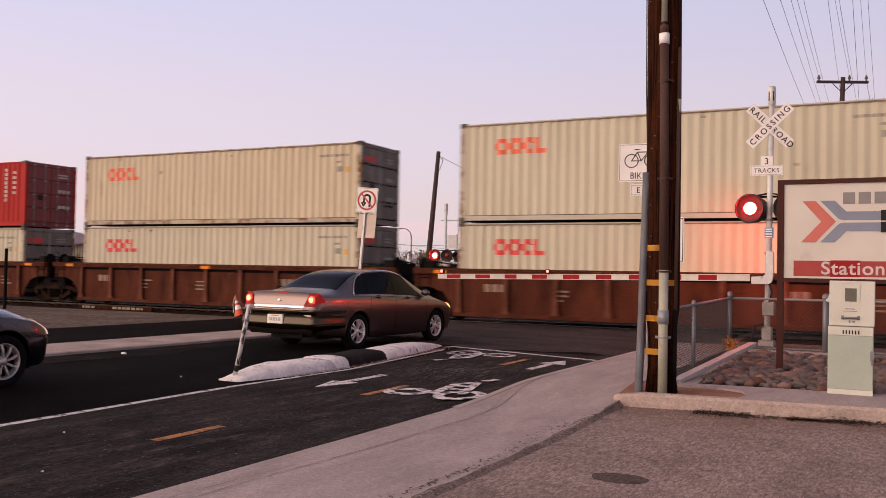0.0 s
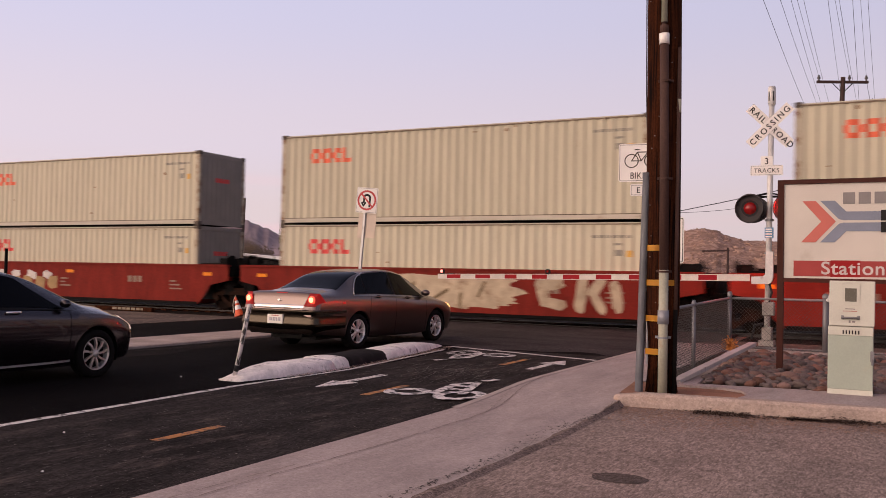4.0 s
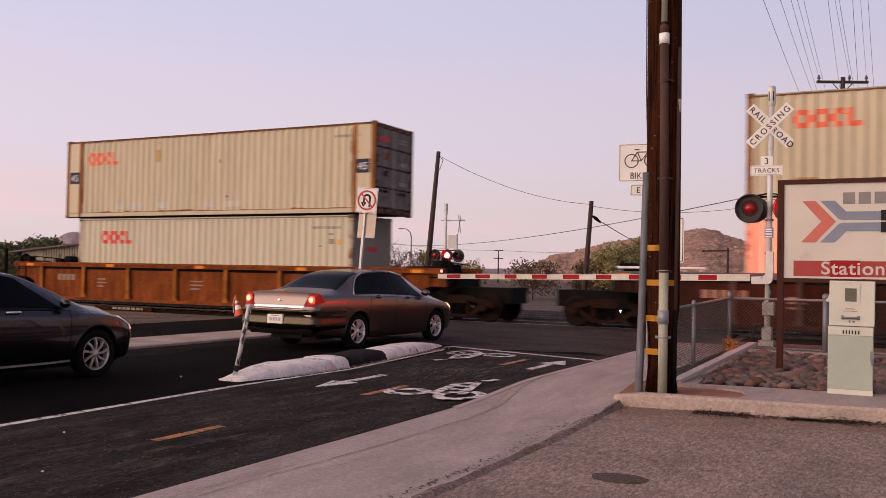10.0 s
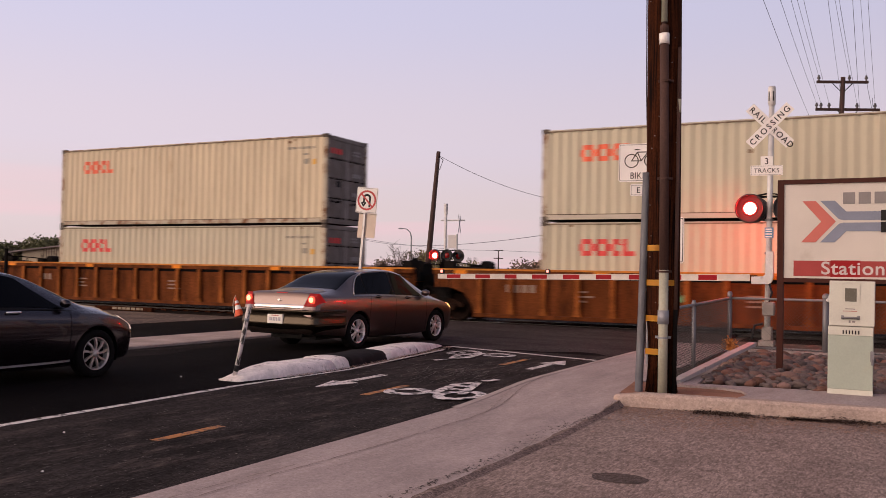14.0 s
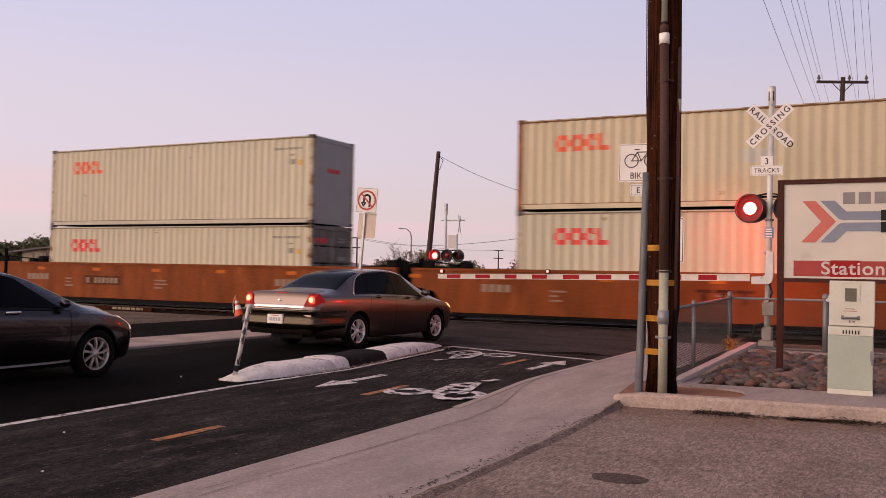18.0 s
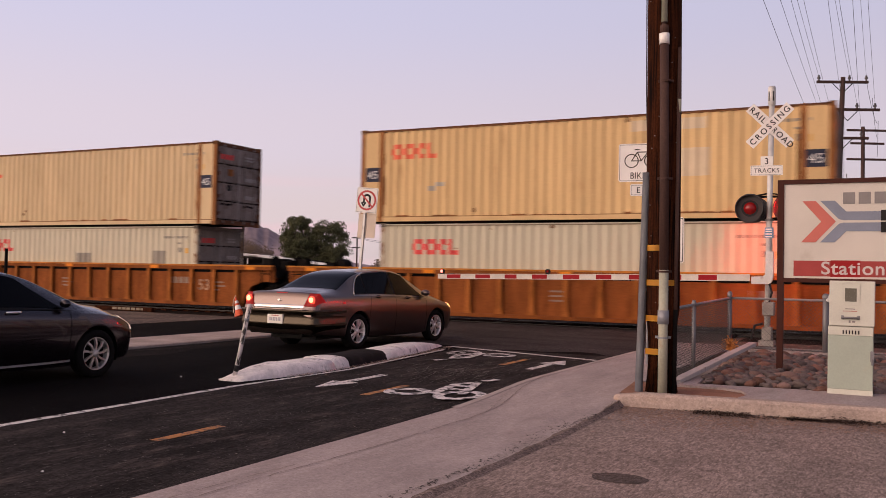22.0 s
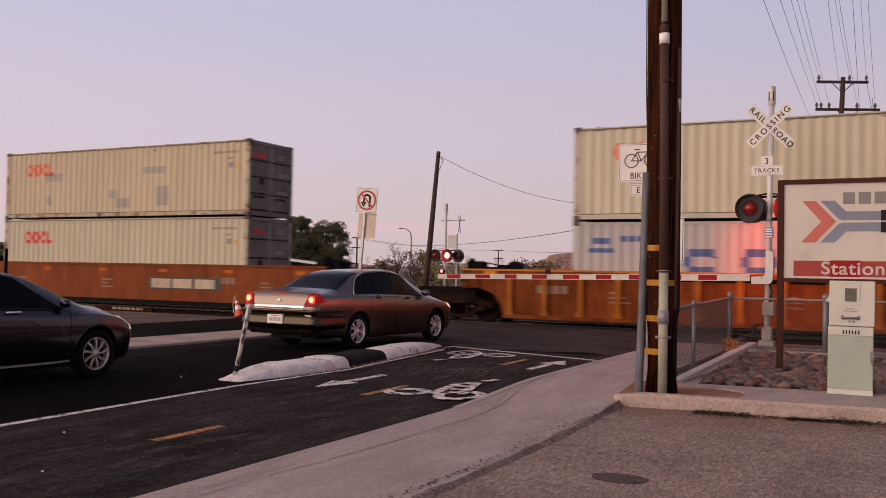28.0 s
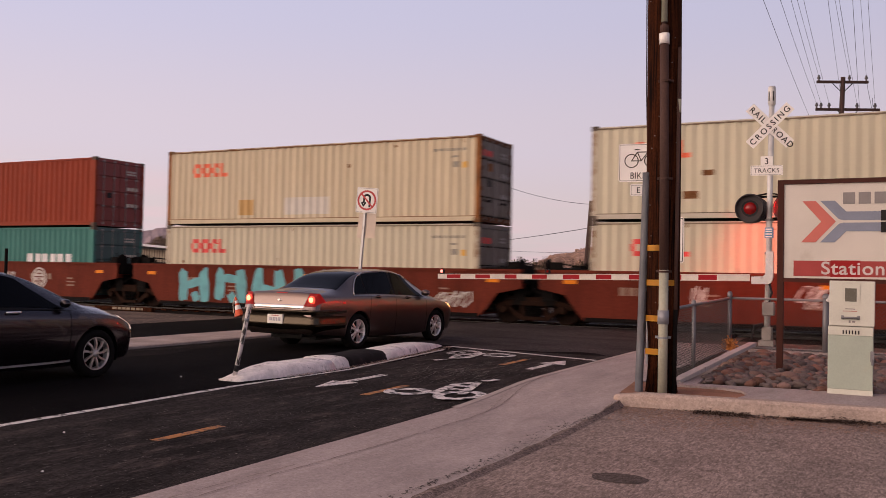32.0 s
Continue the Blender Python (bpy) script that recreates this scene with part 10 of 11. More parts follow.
def cut_arches(bm, holes, material, parent, name="body"):
    """Cut the wheel openings out of a closed shell."""
    me = bpy.data.meshes.new(name)
    bmesh.ops.recalc_face_normals(bm, faces=bm.faces)
    bm.to_mesh(me)
    bm.free()
    tmp = new("tmp", me)
    cb_ = bmesh.new()
    for x, z, r in holes:
        for s in (-1, 1):
            lathe_rows = lathe(cb_, [(r, s * 0.58), (r, s * 1.2)], 36, "y", Matrix.Translation((x, 0, z)))
            cb_.faces.new(lathe_rows[0]), cb_.faces.new(list(reversed(lathe_rows[1])))
    bmesh.ops.recalc_face_normals(cb_, faces=cb_.faces)
    cm = bpy.data.meshes.new("cutter")
    cb_.to_mesh(cm)
    cb_.free()
    co = new("cutter", cm)
    md = tmp.modifiers.new("cut", "BOOLEAN")
    md.operation, md.object, md.solver = "DIFFERENCE", co, "EXACT"
    bpy.context.view_layer.update()
    out_me = bpy.data.meshes.new_from_object(tmp.evaluated_get(bpy.context.evaluated_depsgraph_get()))
    bpy.data.objects.remove(tmp)
    bpy.data.objects.remove(co)
    out_me.materials.clear()
    out_me.materials.append(material)
    ob = link(name, out_me, parent)
    bm = bmesh.new()
    bm.from_mesh(out_me)
    for e in bm.edges:
        e.smooth = len(e.link_faces) == 2 and e.calc_face_angle(0) < radians(38)
    for f in bm.faces:
        f.smooth = True
    bm.to_mesh(out_me)
    bm.free()
    return ob


def car_wheel(parent, x, y, r, spokes, side, style, turning=False):
    """Tyre, rim and spokes; side -1 faces the walk."""
    w = new("wheel")
    w.parent = parent
    w.matrix_basis = pose(x, y, r)
    bm = bmesh.new()
    lathe(bm, [(r * 0.66, side * 0.02), (r * 0.68, side * 0.085), (r * 0.80, side * 0.108), (r * 0.95, side * 0.098), (r, side * 0.07), (r, side * -0.07), (r * 0.95, side * -0.1), (r * 0.66, side * -0.1)], 40, "y")
    part("tyre", bm, M_TYRE, w, "black tyre", smooth=True)
    bm = bmesh.new()
    lathe(bm, [(r * 0.60, side * 0.0), (r * 0.63, side * 0.055), (r * 0.655, side * 0.085), (r * 0.685, side * 0.09), (r * 0.69, side * 0.07)], 40, "y")
    part("rim", bm, M_ALLOY if style == "pair" else M_ALLOYDULL, w, "silver rim", smooth=True)
    # Near-black disc puts the shade between the spokes into its colour.
    bm = bmesh.new()
    lathe(bm, [(0.001, side * 0.012), (r * 0.6, side * 0.005)], 28, "y")
    part("brake_disc", bm, M_DARK, w)
    for k in range(spokes):
        a = 2 * math.pi * k / spokes
        for o in ((-0.21, 0.21) if style == "pair" else (0.0,)):
            bm = bmesh.new()
            wd = r * (0.036 if style == "pair" else 0.040)
            tw = 0.0 if style == "pair" else 0.16
            pts = []
            for rr, sp, dd, ang in ((r * 0.14, wd * 0.9, 0.075, a + o * 0.55), (r * 0.42, wd, 0.078, a + o + tw * 0.5), (r * 0.645, wd * 1.15, 0.066, a + o * 1.05 + tw)):
                c = Vector((math.cos(ang) * rr, 0, math.sin(ang) * rr))
                n = Vector((-math.sin(ang), 0, math.cos(ang)))
                pts.append([c - n * sp + Vector((0, side * dd, 0)), c + n * sp + Vector((0, side * dd, 0)), c + n * sp * 1.2 + Vector((0, side * (dd - 0.03), 0)), c - n * sp * 1.2 + Vector((0, side * (dd - 0.03), 0))])
            vr = [[bm.verts.new(p) for p in q] for q in pts]
            for q, t in zip(vr, vr[1:]):
                for i in range(4):
                    bm.faces.new((q[i], q[(i + 1) % 4], t[(i + 1) % 4], t[i]))
            bm.faces.new(vr[0]), bm.faces.new(list(reversed(vr[-1])))
            part("spoke", bm, M_ALLOY if style == "pair" else M_ALLOYDULL, w)
    bm = bmesh.new()
    lathe(bm, [(0.001, side * 0.092), (r * 0.13, side * 0.088), (r * 0.17, side * 0.07), (r * 0.17, side * 0.03)], 20, "y")
    part("hub", bm, M_ALLOY if style == "pair" else M_ALLOYDULL, w, smooth=True)
    return w


def linspace(a, b, n):
    return [a + (b - a) * k / (n - 1) for k in range(n)]


# ---- the taupe saloon that waits at the gate
IMP = pose(-10.24, -8.86, 0, 0, 0, 86.0)
saloon = thing("saloon_car", IMP, "taupe four-door saloon waiting with its brake lights on", "car", "cars at the crossing")
BODY1 = Body([
    # x, half width, underside, belt, glass foot, top half width, top edge, top
    (-2.64, 0.82, 0.46, 0.64, 0.78, 0.74, 0.67, 0.68),
    (-2.62, 0.86, 0.40, 0.71, 0.82, 0.76, 0.75, 0.76),
    (-2.585, 0.885, 0.35, 0.81, 0.84, 0.77, 0.87, 0.885),
    (-2.54, 0.90, 0.32, 0.92, 0.855, 0.77, 1.01, 1.03),
    (-2.47, 0.907, 0.30, 1.0, 0.865, 0.77, 1.075, 1.10),
    (-2.30, 0.915, 0.28, 1.02, 0.868, 0.77, 1.07, 1.105),
    (-1.98, 0.922, 0.24, 1.025, 0.87, 0.755, 1.10, 1.145),
    (-1.70, 0.925, 0.20, 1.025, 0.872, 0.70, 1.21, 1.255),
    (-1.30, 0.925, 0.19, 1.02, 0.872, 0.62, 1.385, 1.425),
    (-0.90, 0.925, 0.185, 1.015, 0.870, 0.59, 1.47, 1.515),
    (-0.40, 0.925, 0.185, 1.005, 0.868, 0.585, 1.50, 1.55),
    (0.05, 0.925, 0.185, 0.99, 0.866, 0.58, 1.495, 1.55),
    (0.45, 0.925, 0.185, 0.975, 0.862, 0.58, 1.43, 1.495),
    (0.85, 0.925, 0.19, 0.96, 0.858, 0.62, 1.255, 1.345),
    (1.20, 0.924, 0.195, 0.945, 0.850, 0.69, 1.08, 1.15),
    (1.42, 0.922, 0.20, 0.93, 0.84, 0.71, 0.99, 1.045),
    (1.75, 0.91, 0.205, 0.885, 0.815, 0.69, 0.925, 0.985),
    (2.01, 0.89, 0.215, 0.84, 0.78, 0.66, 0.875, 0.92),
    (2.16, 0.85, 0.23, 0.78, 0.73, 0.62, 0.81, 0.835),
    (2.245, 0.78, 0.26, 0.70, 0.66, 0.58, 0.72, 0.735),
    (2.285, 0.68, 0.32, 0.60, 0.60, 0.52, 0.62, 0.63)])
XS1 = sorted(set([round(x, 4) for x in linspace(-2.64, -2.3, 14) + linspace(-2.3, 2.0, 64) + linspace(2.0, 2.285, 14)]))
RW = 0.338
sbody = cut_arches(BODY1.shell(XS1), [(-1.405, RW + 0.015, 0.385), (1.47, RW + 0.015, 0.385)], M_TAUPE, saloon)
tagged(sbody, "metallic taupe bodywork")
for s in (-1, 1):
    # side glass: rear quarter, rear door, front door
    for nm, cr in (("quarter_window", ((-1.50, 7.25), (-1.10, 7.2), (-1.05, 8.85), (-1.2, 8.7))), ("rear_door_window", ((-1.07, 7.2), (-0.16, 7.12), (-0.10, 8.95), (-1.0, 8.9))), ("front_door_window", ((-0.10, 7.12), (0.98, 7.2), (0.46, 8.92), (-0.02, 8.95)))):
        part(nm, BODY1.patch(cr, 10, 6, s), M_CARGLASS, saloon, "dark tinted glass", smooth=True)
    part("belt_trim", BODY1.patch(((-1.56, 7.0), (1.10, 7.0), (1.10, 7.10), (-1.56, 7.10)), 30, 1, s, 0.009), M_DULLCHROME, saloon, "thin chrome belt strip", smooth=True)
    bm = bmesh.new()
    path_tube(bm, [BODY1.at(x, j, s, 0.008) for x, j in ((-1.53, 7.12), (-1.49, 7.5), (-1.38, 8.1), (-1.26, 8.6), (-1.12, 8.9), (-0.9, 9.03), (-0.5, 9.05), (0.0, 9.05), (0.46, 9.0))], 0.010, 6)
    part("window_trim", bm, M_CHROME, saloon, "thin chrome window trim", smooth=True)
    part("window_pillars", BODY1.patch(((-1.50, 7.15), (1.03, 7.15), (0.47, 8.98), (-1.18, 8.8)), 24, 6, s, 0.003), M_TRIM, saloon, "black pillars between the windows", smooth=True)
    part("side_moulding", BODY1.patch(((-0.98, 4.1), (1.0, 4.1), (1.0, 4.3), (-0.98, 4.3)), 20, 1, s, 0.012), M_TAUPE, saloon, smooth=True)
    for x in (-0.14, 1.02, -0.98):
        part("door_gap", BODY1.patch(((x - 0.006 - (0.12 if x < -0.5 else 0), 2.6), (x + 0.006 - (0.12 if x < -0.5 else 0), 2.6), (x + 0.006, 7.0), (x - 0.006, 7.0)), 1, 12, s, 0.0025), M_TRIM, saloon)
    for x in (-0.75, 0.30):
        c = BODY1.at(x, 6.0, s, 0.03)
        bm = bmesh.new()
        path_tube(bm, [c + Vector((-0.10, -s * 0.02, 0)), c + Vector((-0.08, 0, 0.004)), c + Vector((0.08, 0, 0.004)), c + Vector((0.10, -s * 0.02, 0))], 0.016, 8)
        part("door_handle", bm, M_TAUPE, saloon, smooth=True)
        # Black oval stands for the shade in the hollow behind the handle.
        bm = bmesh.new()
        bmesh.ops.create_uvsphere(bm, u_segments=12, v_segments=8, radius=1)
        for v in bm.verts:
            v.co = c + Vector((v.co.x * 0.085, s * (v.co.y * 0.012 - 0.027), v.co.z * 0.04 - 0.006))
        part("handle_recess", bm, M_TRIM, saloon, smooth=True)
    # door mirror
    c = BODY1.at(0.92, 7.4, s, 0.0)
    bm = bmesh.new()
    bmesh.ops.create_uvsphere(bm, u_segments=16, v_segments=10, radius=1)
    for v in bm.verts:
        v.co = c + Vector((v.co.x * 0.075 + 0.02, s * (0.13 + v.co.y * 0.10), 0.045 + v.co.z * 0.068))
    part("door_mirror", bm, M_TAUPE, saloon, smooth=True)
    # tail lamp that wraps round the corner
    def lens(name, za, zb_, cols, mat, parent, label):
        bm = bmesh.new()
        g = []
        for k in range(7):
            z = za + (zb_ - za) * k / 6
            f = (z - 0.765) / 0.31
            xr = -2.650 + 0.29 * (z - 0.70)
            yin = 0.585 + 0.115 * f
            ys = 0.910 - 0.008 * f - 0.05 * max(0, f - 0.6)
            w = max(0.035, 0.43 - 0.37 * f)
            back = xr + w
            path = [(xr, yin), (xr + 0.003, (yin + 0.79) / 2), (xr + 0.012, 0.79), (xr + 0.03, 0.845), (xr + min(0.07, 0.45 * w), ys - 0.025), (xr + min(0.12, 0.7 * w), ys - 0.006), (xr + max(0.85 * w, w / 2 + 0.06 if w > 0.2 else 0), ys), (back, ys + 0.002)]
            g.append([bm.verts.new((x, s * y, z)) for x, y in path])
        for a, b in zip(g, g[1:]):
            for k in range(7):
                bm.faces.new((a[k], a[k + 1], b[k + 1], b[k]))
        bmesh.ops.solidify(bm, geom=bm.faces[:], thickness=0.02)
        return part(name, bm, mat, parent, label, smooth=True)
    tl = lens("tail_lamp", 0.84, 1.075, 7, M_TAILRED, saloon, "lit red wedge-shaped tail lamp")
    lens("lower_lens", 0.775, 0.835, 7, M_REARLENS, tl, "pale lower lens")
    bm = bmesh.new()
    bmesh.ops.create_uvsphere(bm, u_segments=16, v_segments=10, radius=1)
    for v in bm.verts:
        v.co = Vector((-2.577 + v.co.x * 0.03, s * 0.765 + v.co.y * 0.052, 0.955 + v.co.z * 0.052))
    part("brake_bulb", bm, M_BRAKE, tl, "glowing brake bulb", smooth=True)
    # Flattened glowing ball added for the bulb's soft halo.
    bm = bmesh.new()
    bmesh.ops.create_uvsphere(bm, u_segments=18, v_segments=10, radius=1)
    for v in bm.verts:
        v.co = Vector((-2.570 + v.co.x * 0.02, s * 0.765 + v.co.y * 0.088, 0.95 + v.co.z * 0.082))
    part("brake_reflector", bm, M_BRAKEGLOW, tl, "glowing halo added around the bulb", smooth=True)
    # markers
    c = BODY1.at(-1.90, 4.9, s, 0.004)
    bm = bmesh.new()
    bmesh.ops.create_uvsphere(bm, u_segments=10, v_segments=6, radius=1)
    for v in bm.verts:
        v.co = c + Vector((v.co.x * 0.045, v.co.y * 0.008, v.co.z * 0.022))
    part("side_marker", bm, M_TAILRED, saloon, "small red marker", smooth=True)
    part("head_lamp", BODY1.patch(((1.96, 5.4), (2.20, 5.6), (2.165, 7.0), (1.94, 6.7)), 8, 5, s, 0.008), M_MARKER if s < 0 else M_HEADGLASS, saloon, "lit amber corner lamp", smooth=True)
    for x in (-1.405, 1.47):
        car_wheel(saloon, x, s * 0.795, RW, 5, s, "pair")
        bm = bmesh.new()
        lathe(bm, [(0.384, s * 0.57), (0.384, s * 0.88)], 24, "y", Matrix.Translation((x, 0, RW + 0.015)), radians(-20), radians(200))
        part("wheel_arch_liner", bm, M_TRIM, saloon)
# rear window, windscreen, boot details
for nm, x0, x1 in (("rear_window", -1.90, -1.06), ("windscreen", 0.50, 1.30)):
    bm = bmesh.new()
    g = []
    for u in range(11):
        x = x0 + (x1 - x0) * u / 10
        row = [BODY1.at(x, 9.35 + 2.65 * k / 6, -1, 0.006) for k in range(7)] + [BODY1.at(x, 12 - 2.65 * k / 6, 1, 0.006) for k in range(1, 7)]
        row[6].z = BODY1.at(x, 11.99, -1, 0.006).z
        g.append([bm.verts.new(p) for p in row])
    for a, b in zip(g, g[1:]):
        for k in range(12):
            bm.faces.new((a[k], a[k + 1], b[k + 1], b[k]))
    part(nm, bm, M_CARGLASS, saloon, "dark tinted glass", smooth=True)
bm = bmesh.new()
prev = None
rows = []
for k in range(25):
    yy = -0.76 + 1.52 * k / 24
    x = -2.607 + 0.03 * (abs(yy) / 0.76) ** 4
    rows.append([bm.verts.new((x + dx, yy, z)) for dx, z in ((0.03, 0.77), (-0.004, 0.775), (-0.012, 0.81), (0.004, 0.86), (0.05, 0.868))])
for a, b in zip(rows, rows[1:]):
    for i in range(4):
        bm.faces.new((a[i], a[i + 1], b[i + 1], b[i]))
part("chrome_strip", bm, M_CHROME, saloon, "wide chrome strip across the boot", smooth=True)
half = [(-2.685, 0.0), (-2.685, 0.2), (-2.683, 0.4), (-2.675, 0.6), (-2.668, 0.76), (-2.650, 0.86), (-2.610, 0.922), (-2.52, 0.940), (-2.35, 0.941), (-2.1, 0.941), (-1.84, 0.941)]
plan = [(x, -y) for x, y in reversed(half[1:])] + half
bm = bmesh.new()
rows = []
for k, (px, py) in enumerate(plan):
    ax, ay = plan[max(0, k - 1)]
    bx2, by2 = plan[min(len(plan) - 1, k + 1)]
    dn = Vector((by2 - ay, -(bx2 - ax))).normalized()      # inwards
    rows.append([bm.verts.new((px + dn.x * q, py + dn.y * q, z)) for q, z in ((0.07, 0.772), (0.012, 0.768), (0.004, 0.75), (0.022, 0.70), (0.034, 0.68), (0.020, 0.60), (0.008, 0.53), (0.002, 0.50), (0.03, 0.44), (0.13, 0.335))])
for a, b in zip(rows, rows[1:]):
    for i in range(9):
        bm.faces.new((a[i], a[i + 1], b[i + 1], b[i]))
# The dark reflection of the road is put into the bumper's colour.
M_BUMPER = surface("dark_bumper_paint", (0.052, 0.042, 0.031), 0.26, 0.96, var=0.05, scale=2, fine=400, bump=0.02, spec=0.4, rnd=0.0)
part("rear_bumper", bm, M_BUMPER, saloon, "glossy rear bumper with the road's dark reflection in its colour", smooth=True)
bm = bmesh.new()
box(bm, -2.54, -2.25, -0.78, 0.78, 0.30, 0.42, bev=0.03)
part("bumper_valance", bm, M_TRIM, saloon, "black lower valance")
bm = bmesh.new()
box(bm, -2.692, -2.650, -0.185, 0.185, 0.505, 0.675, bev=0.003)
npl = part("number_plate", bm, M_PLATEW, saloon, "white number plate")
for k, (y0, y1, z0, z1, mt) in enumerate([(-0.09, 0.09, 0.648, 0.662, M_CHEVRED)] + [(-0.135 + 0.040 * q, -0.112 + 0.040 * q, 0.555, 0.62, M_PLATEINK) for q in range(7)]):
    bm = bmesh.new()
    box(bm, -2.697, -2.6925, y0, y1, z0, z1)
    part("plate_bar", bm, mt, npl)
bm = bmesh.new()
for o in ([(-0.06, 0.0), (-0.02, 0.004), (-0.015, 0.016), (0.03, 0.016), (0.028, 0.004), (0.06, 0.0), (0.02, -0.004), (0.015, -0.016), (-0.03, -0.016), (-0.028, -0.004)],):
    f = [bm.verts.new((-2.56 - 0.25 * -z * 0.1, y, 0.945 + z)) for y, z in o]
    bm.faces.new(f)
r = bmesh.ops.extrude_face_region(bm, geom=bm.faces[:])
for v in [g_ for g_ in r["geom"] if isinstance(g_, bmesh.types.BMVert)]:
    v.co.x -= 0.03
part("badge", bm, M_CHROME, saloon, "small chrome badge")
bm = bmesh.new()
box(bm, -2.515, -2.46, -0.13, 0.13, 1.065, 1.085, bev=0.006)
part("high_brake_lamp", bm, M_TAILRED, saloon, "lit red high brake lamp")
bm = bmesh.new()
for y0 in (-0.55,):
    path_tube(bm, [(-2.1, y0, 0.29), (-2.60, y0, 0.30)], 0.03, 10)
part("exhaust_tip", bm, M_DARK, saloon)
bm = bmesh.new()
box(bm, -2.2, 2.1, -0.56, 0.56, 0.2, 0.3)
part("underbody", bm, M_TRIM, saloon)
bm = bmesh.new()
box(bm, 2.26, 2.31, -0.45, 0.45, 0.5, 0.62, bev=0.02)
part("grille", bm, M_TRIM, saloon)
for s in (-1, 1):
    bm = bmesh.new()
    c = Vector((2.225, s * 0.66, 0.40))
    bmesh.ops.create_uvsphere(bm, u_segments=12, v_segments=8, radius=0.05)
    for v in bm.verts:
        v.co = c + Vector((v.co.x * 0.8, v.co.y, v.co.z))
    part("fog_lamp", bm, M_MARKER, saloon, "small lit fog lamp", smooth=True)

# the tail is drawn out further back to fit the camera's view
for ob in saloon.children_recursive:
    if ob.type == "MESH" and ob.data.users == 1 and ob.matrix_basis.to_translation().length < 0.01 and not any(k in ob.name for k in ("wheel", "tyre", "rim", "spoke", "hub", "disc")):
        for v in ob.data.vertices:
            q = min(1.0, max(0.0, (-1.8 - v.co.x) / 0.7))
            v.co.x -= 0.12 * q * q * (3 - 2 * q)

# ---- the dark saloon that rolls up behind it
SED_X, SED_END = -10.58, -17.81
sedan = thing("sedan_car", pose(SED_X, SED_END, 0, 0, 0, 90), "dark graphite sedan rolling up to the crossing", "car", "cars at the crossing")
BODY2 = Body([
    (-2.25, 0.70, 0.36, 0.66, 0.66, 0.60, 0.70, 0.72),
    (-2.18, 0.82, 0.28, 0.84, 0.74, 0.66, 0.92, 0.95),
    (-2.05, 0.86, 0.24, 0.95, 0.78, 0.68, 1.02, 1.05),
    (-1.75, 0.885, 0.20, 0.985, 0.81, 0.68, 1.06, 1.10),
    (-1.30, 0.895, 0.18, 0.985, 0.83, 0.60, 1.20, 1.245),
    (-0.85, 0.90, 0.17, 0.97, 0.835, 0.55, 1.33, 1.385),
    (-0.35, 0.90, 0.165, 0.955, 0.835, 0.54, 1.385, 1.435),
    (0.10, 0.90, 0.165, 0.94, 0.835, 0.545, 1.37, 1.43),
    (0.50, 0.90, 0.165, 0.925, 0.832, 0.58, 1.26, 1.335),
    (0.85, 0.90, 0.17, 0.91, 0.828, 0.65, 1.10, 1.185),
    (1.12, 0.90, 0.175, 0.90, 0.82, 0.70, 0.99, 1.05),
    (1.30, 0.898, 0.18, 0.89, 0.81, 0.70, 0.935, 0.995),
    (1.56, 0.885, 0.185, 0.86, 0.79, 0.68, 0.90, 0.95),
    (1.80, 0.865, 0.195, 0.80, 0.74, 0.63, 0.835, 0.875),
    (1.94, 0.83, 0.205, 0.735, 0.70, 0.59, 0.765, 0.795),
    (2.04, 0.77, 0.225, 0.665, 0.64, 0.53, 0.69, 0.71),
    (2.10, 0.66, 0.27, 0.57, 0.57, 0.47, 0.59, 0.60)])
XS2 = sorted(set([round(x, 4) for x in linspace(-2.25, -1.9, 10) + linspace(-1.9, 1.9, 56) + linspace(1.9, 2.10, 10)]))
R2 = 0.322
gbody = cut_arches(BODY2.shell(XS2), [(-1.35, R2 + 0.012, 0.37), (1.35, R2 + 0.012, 0.37)], M_GRAPHITE, sedan)
tagged(gbody, "metallic graphite bodywork")
SEDWHEELS = []
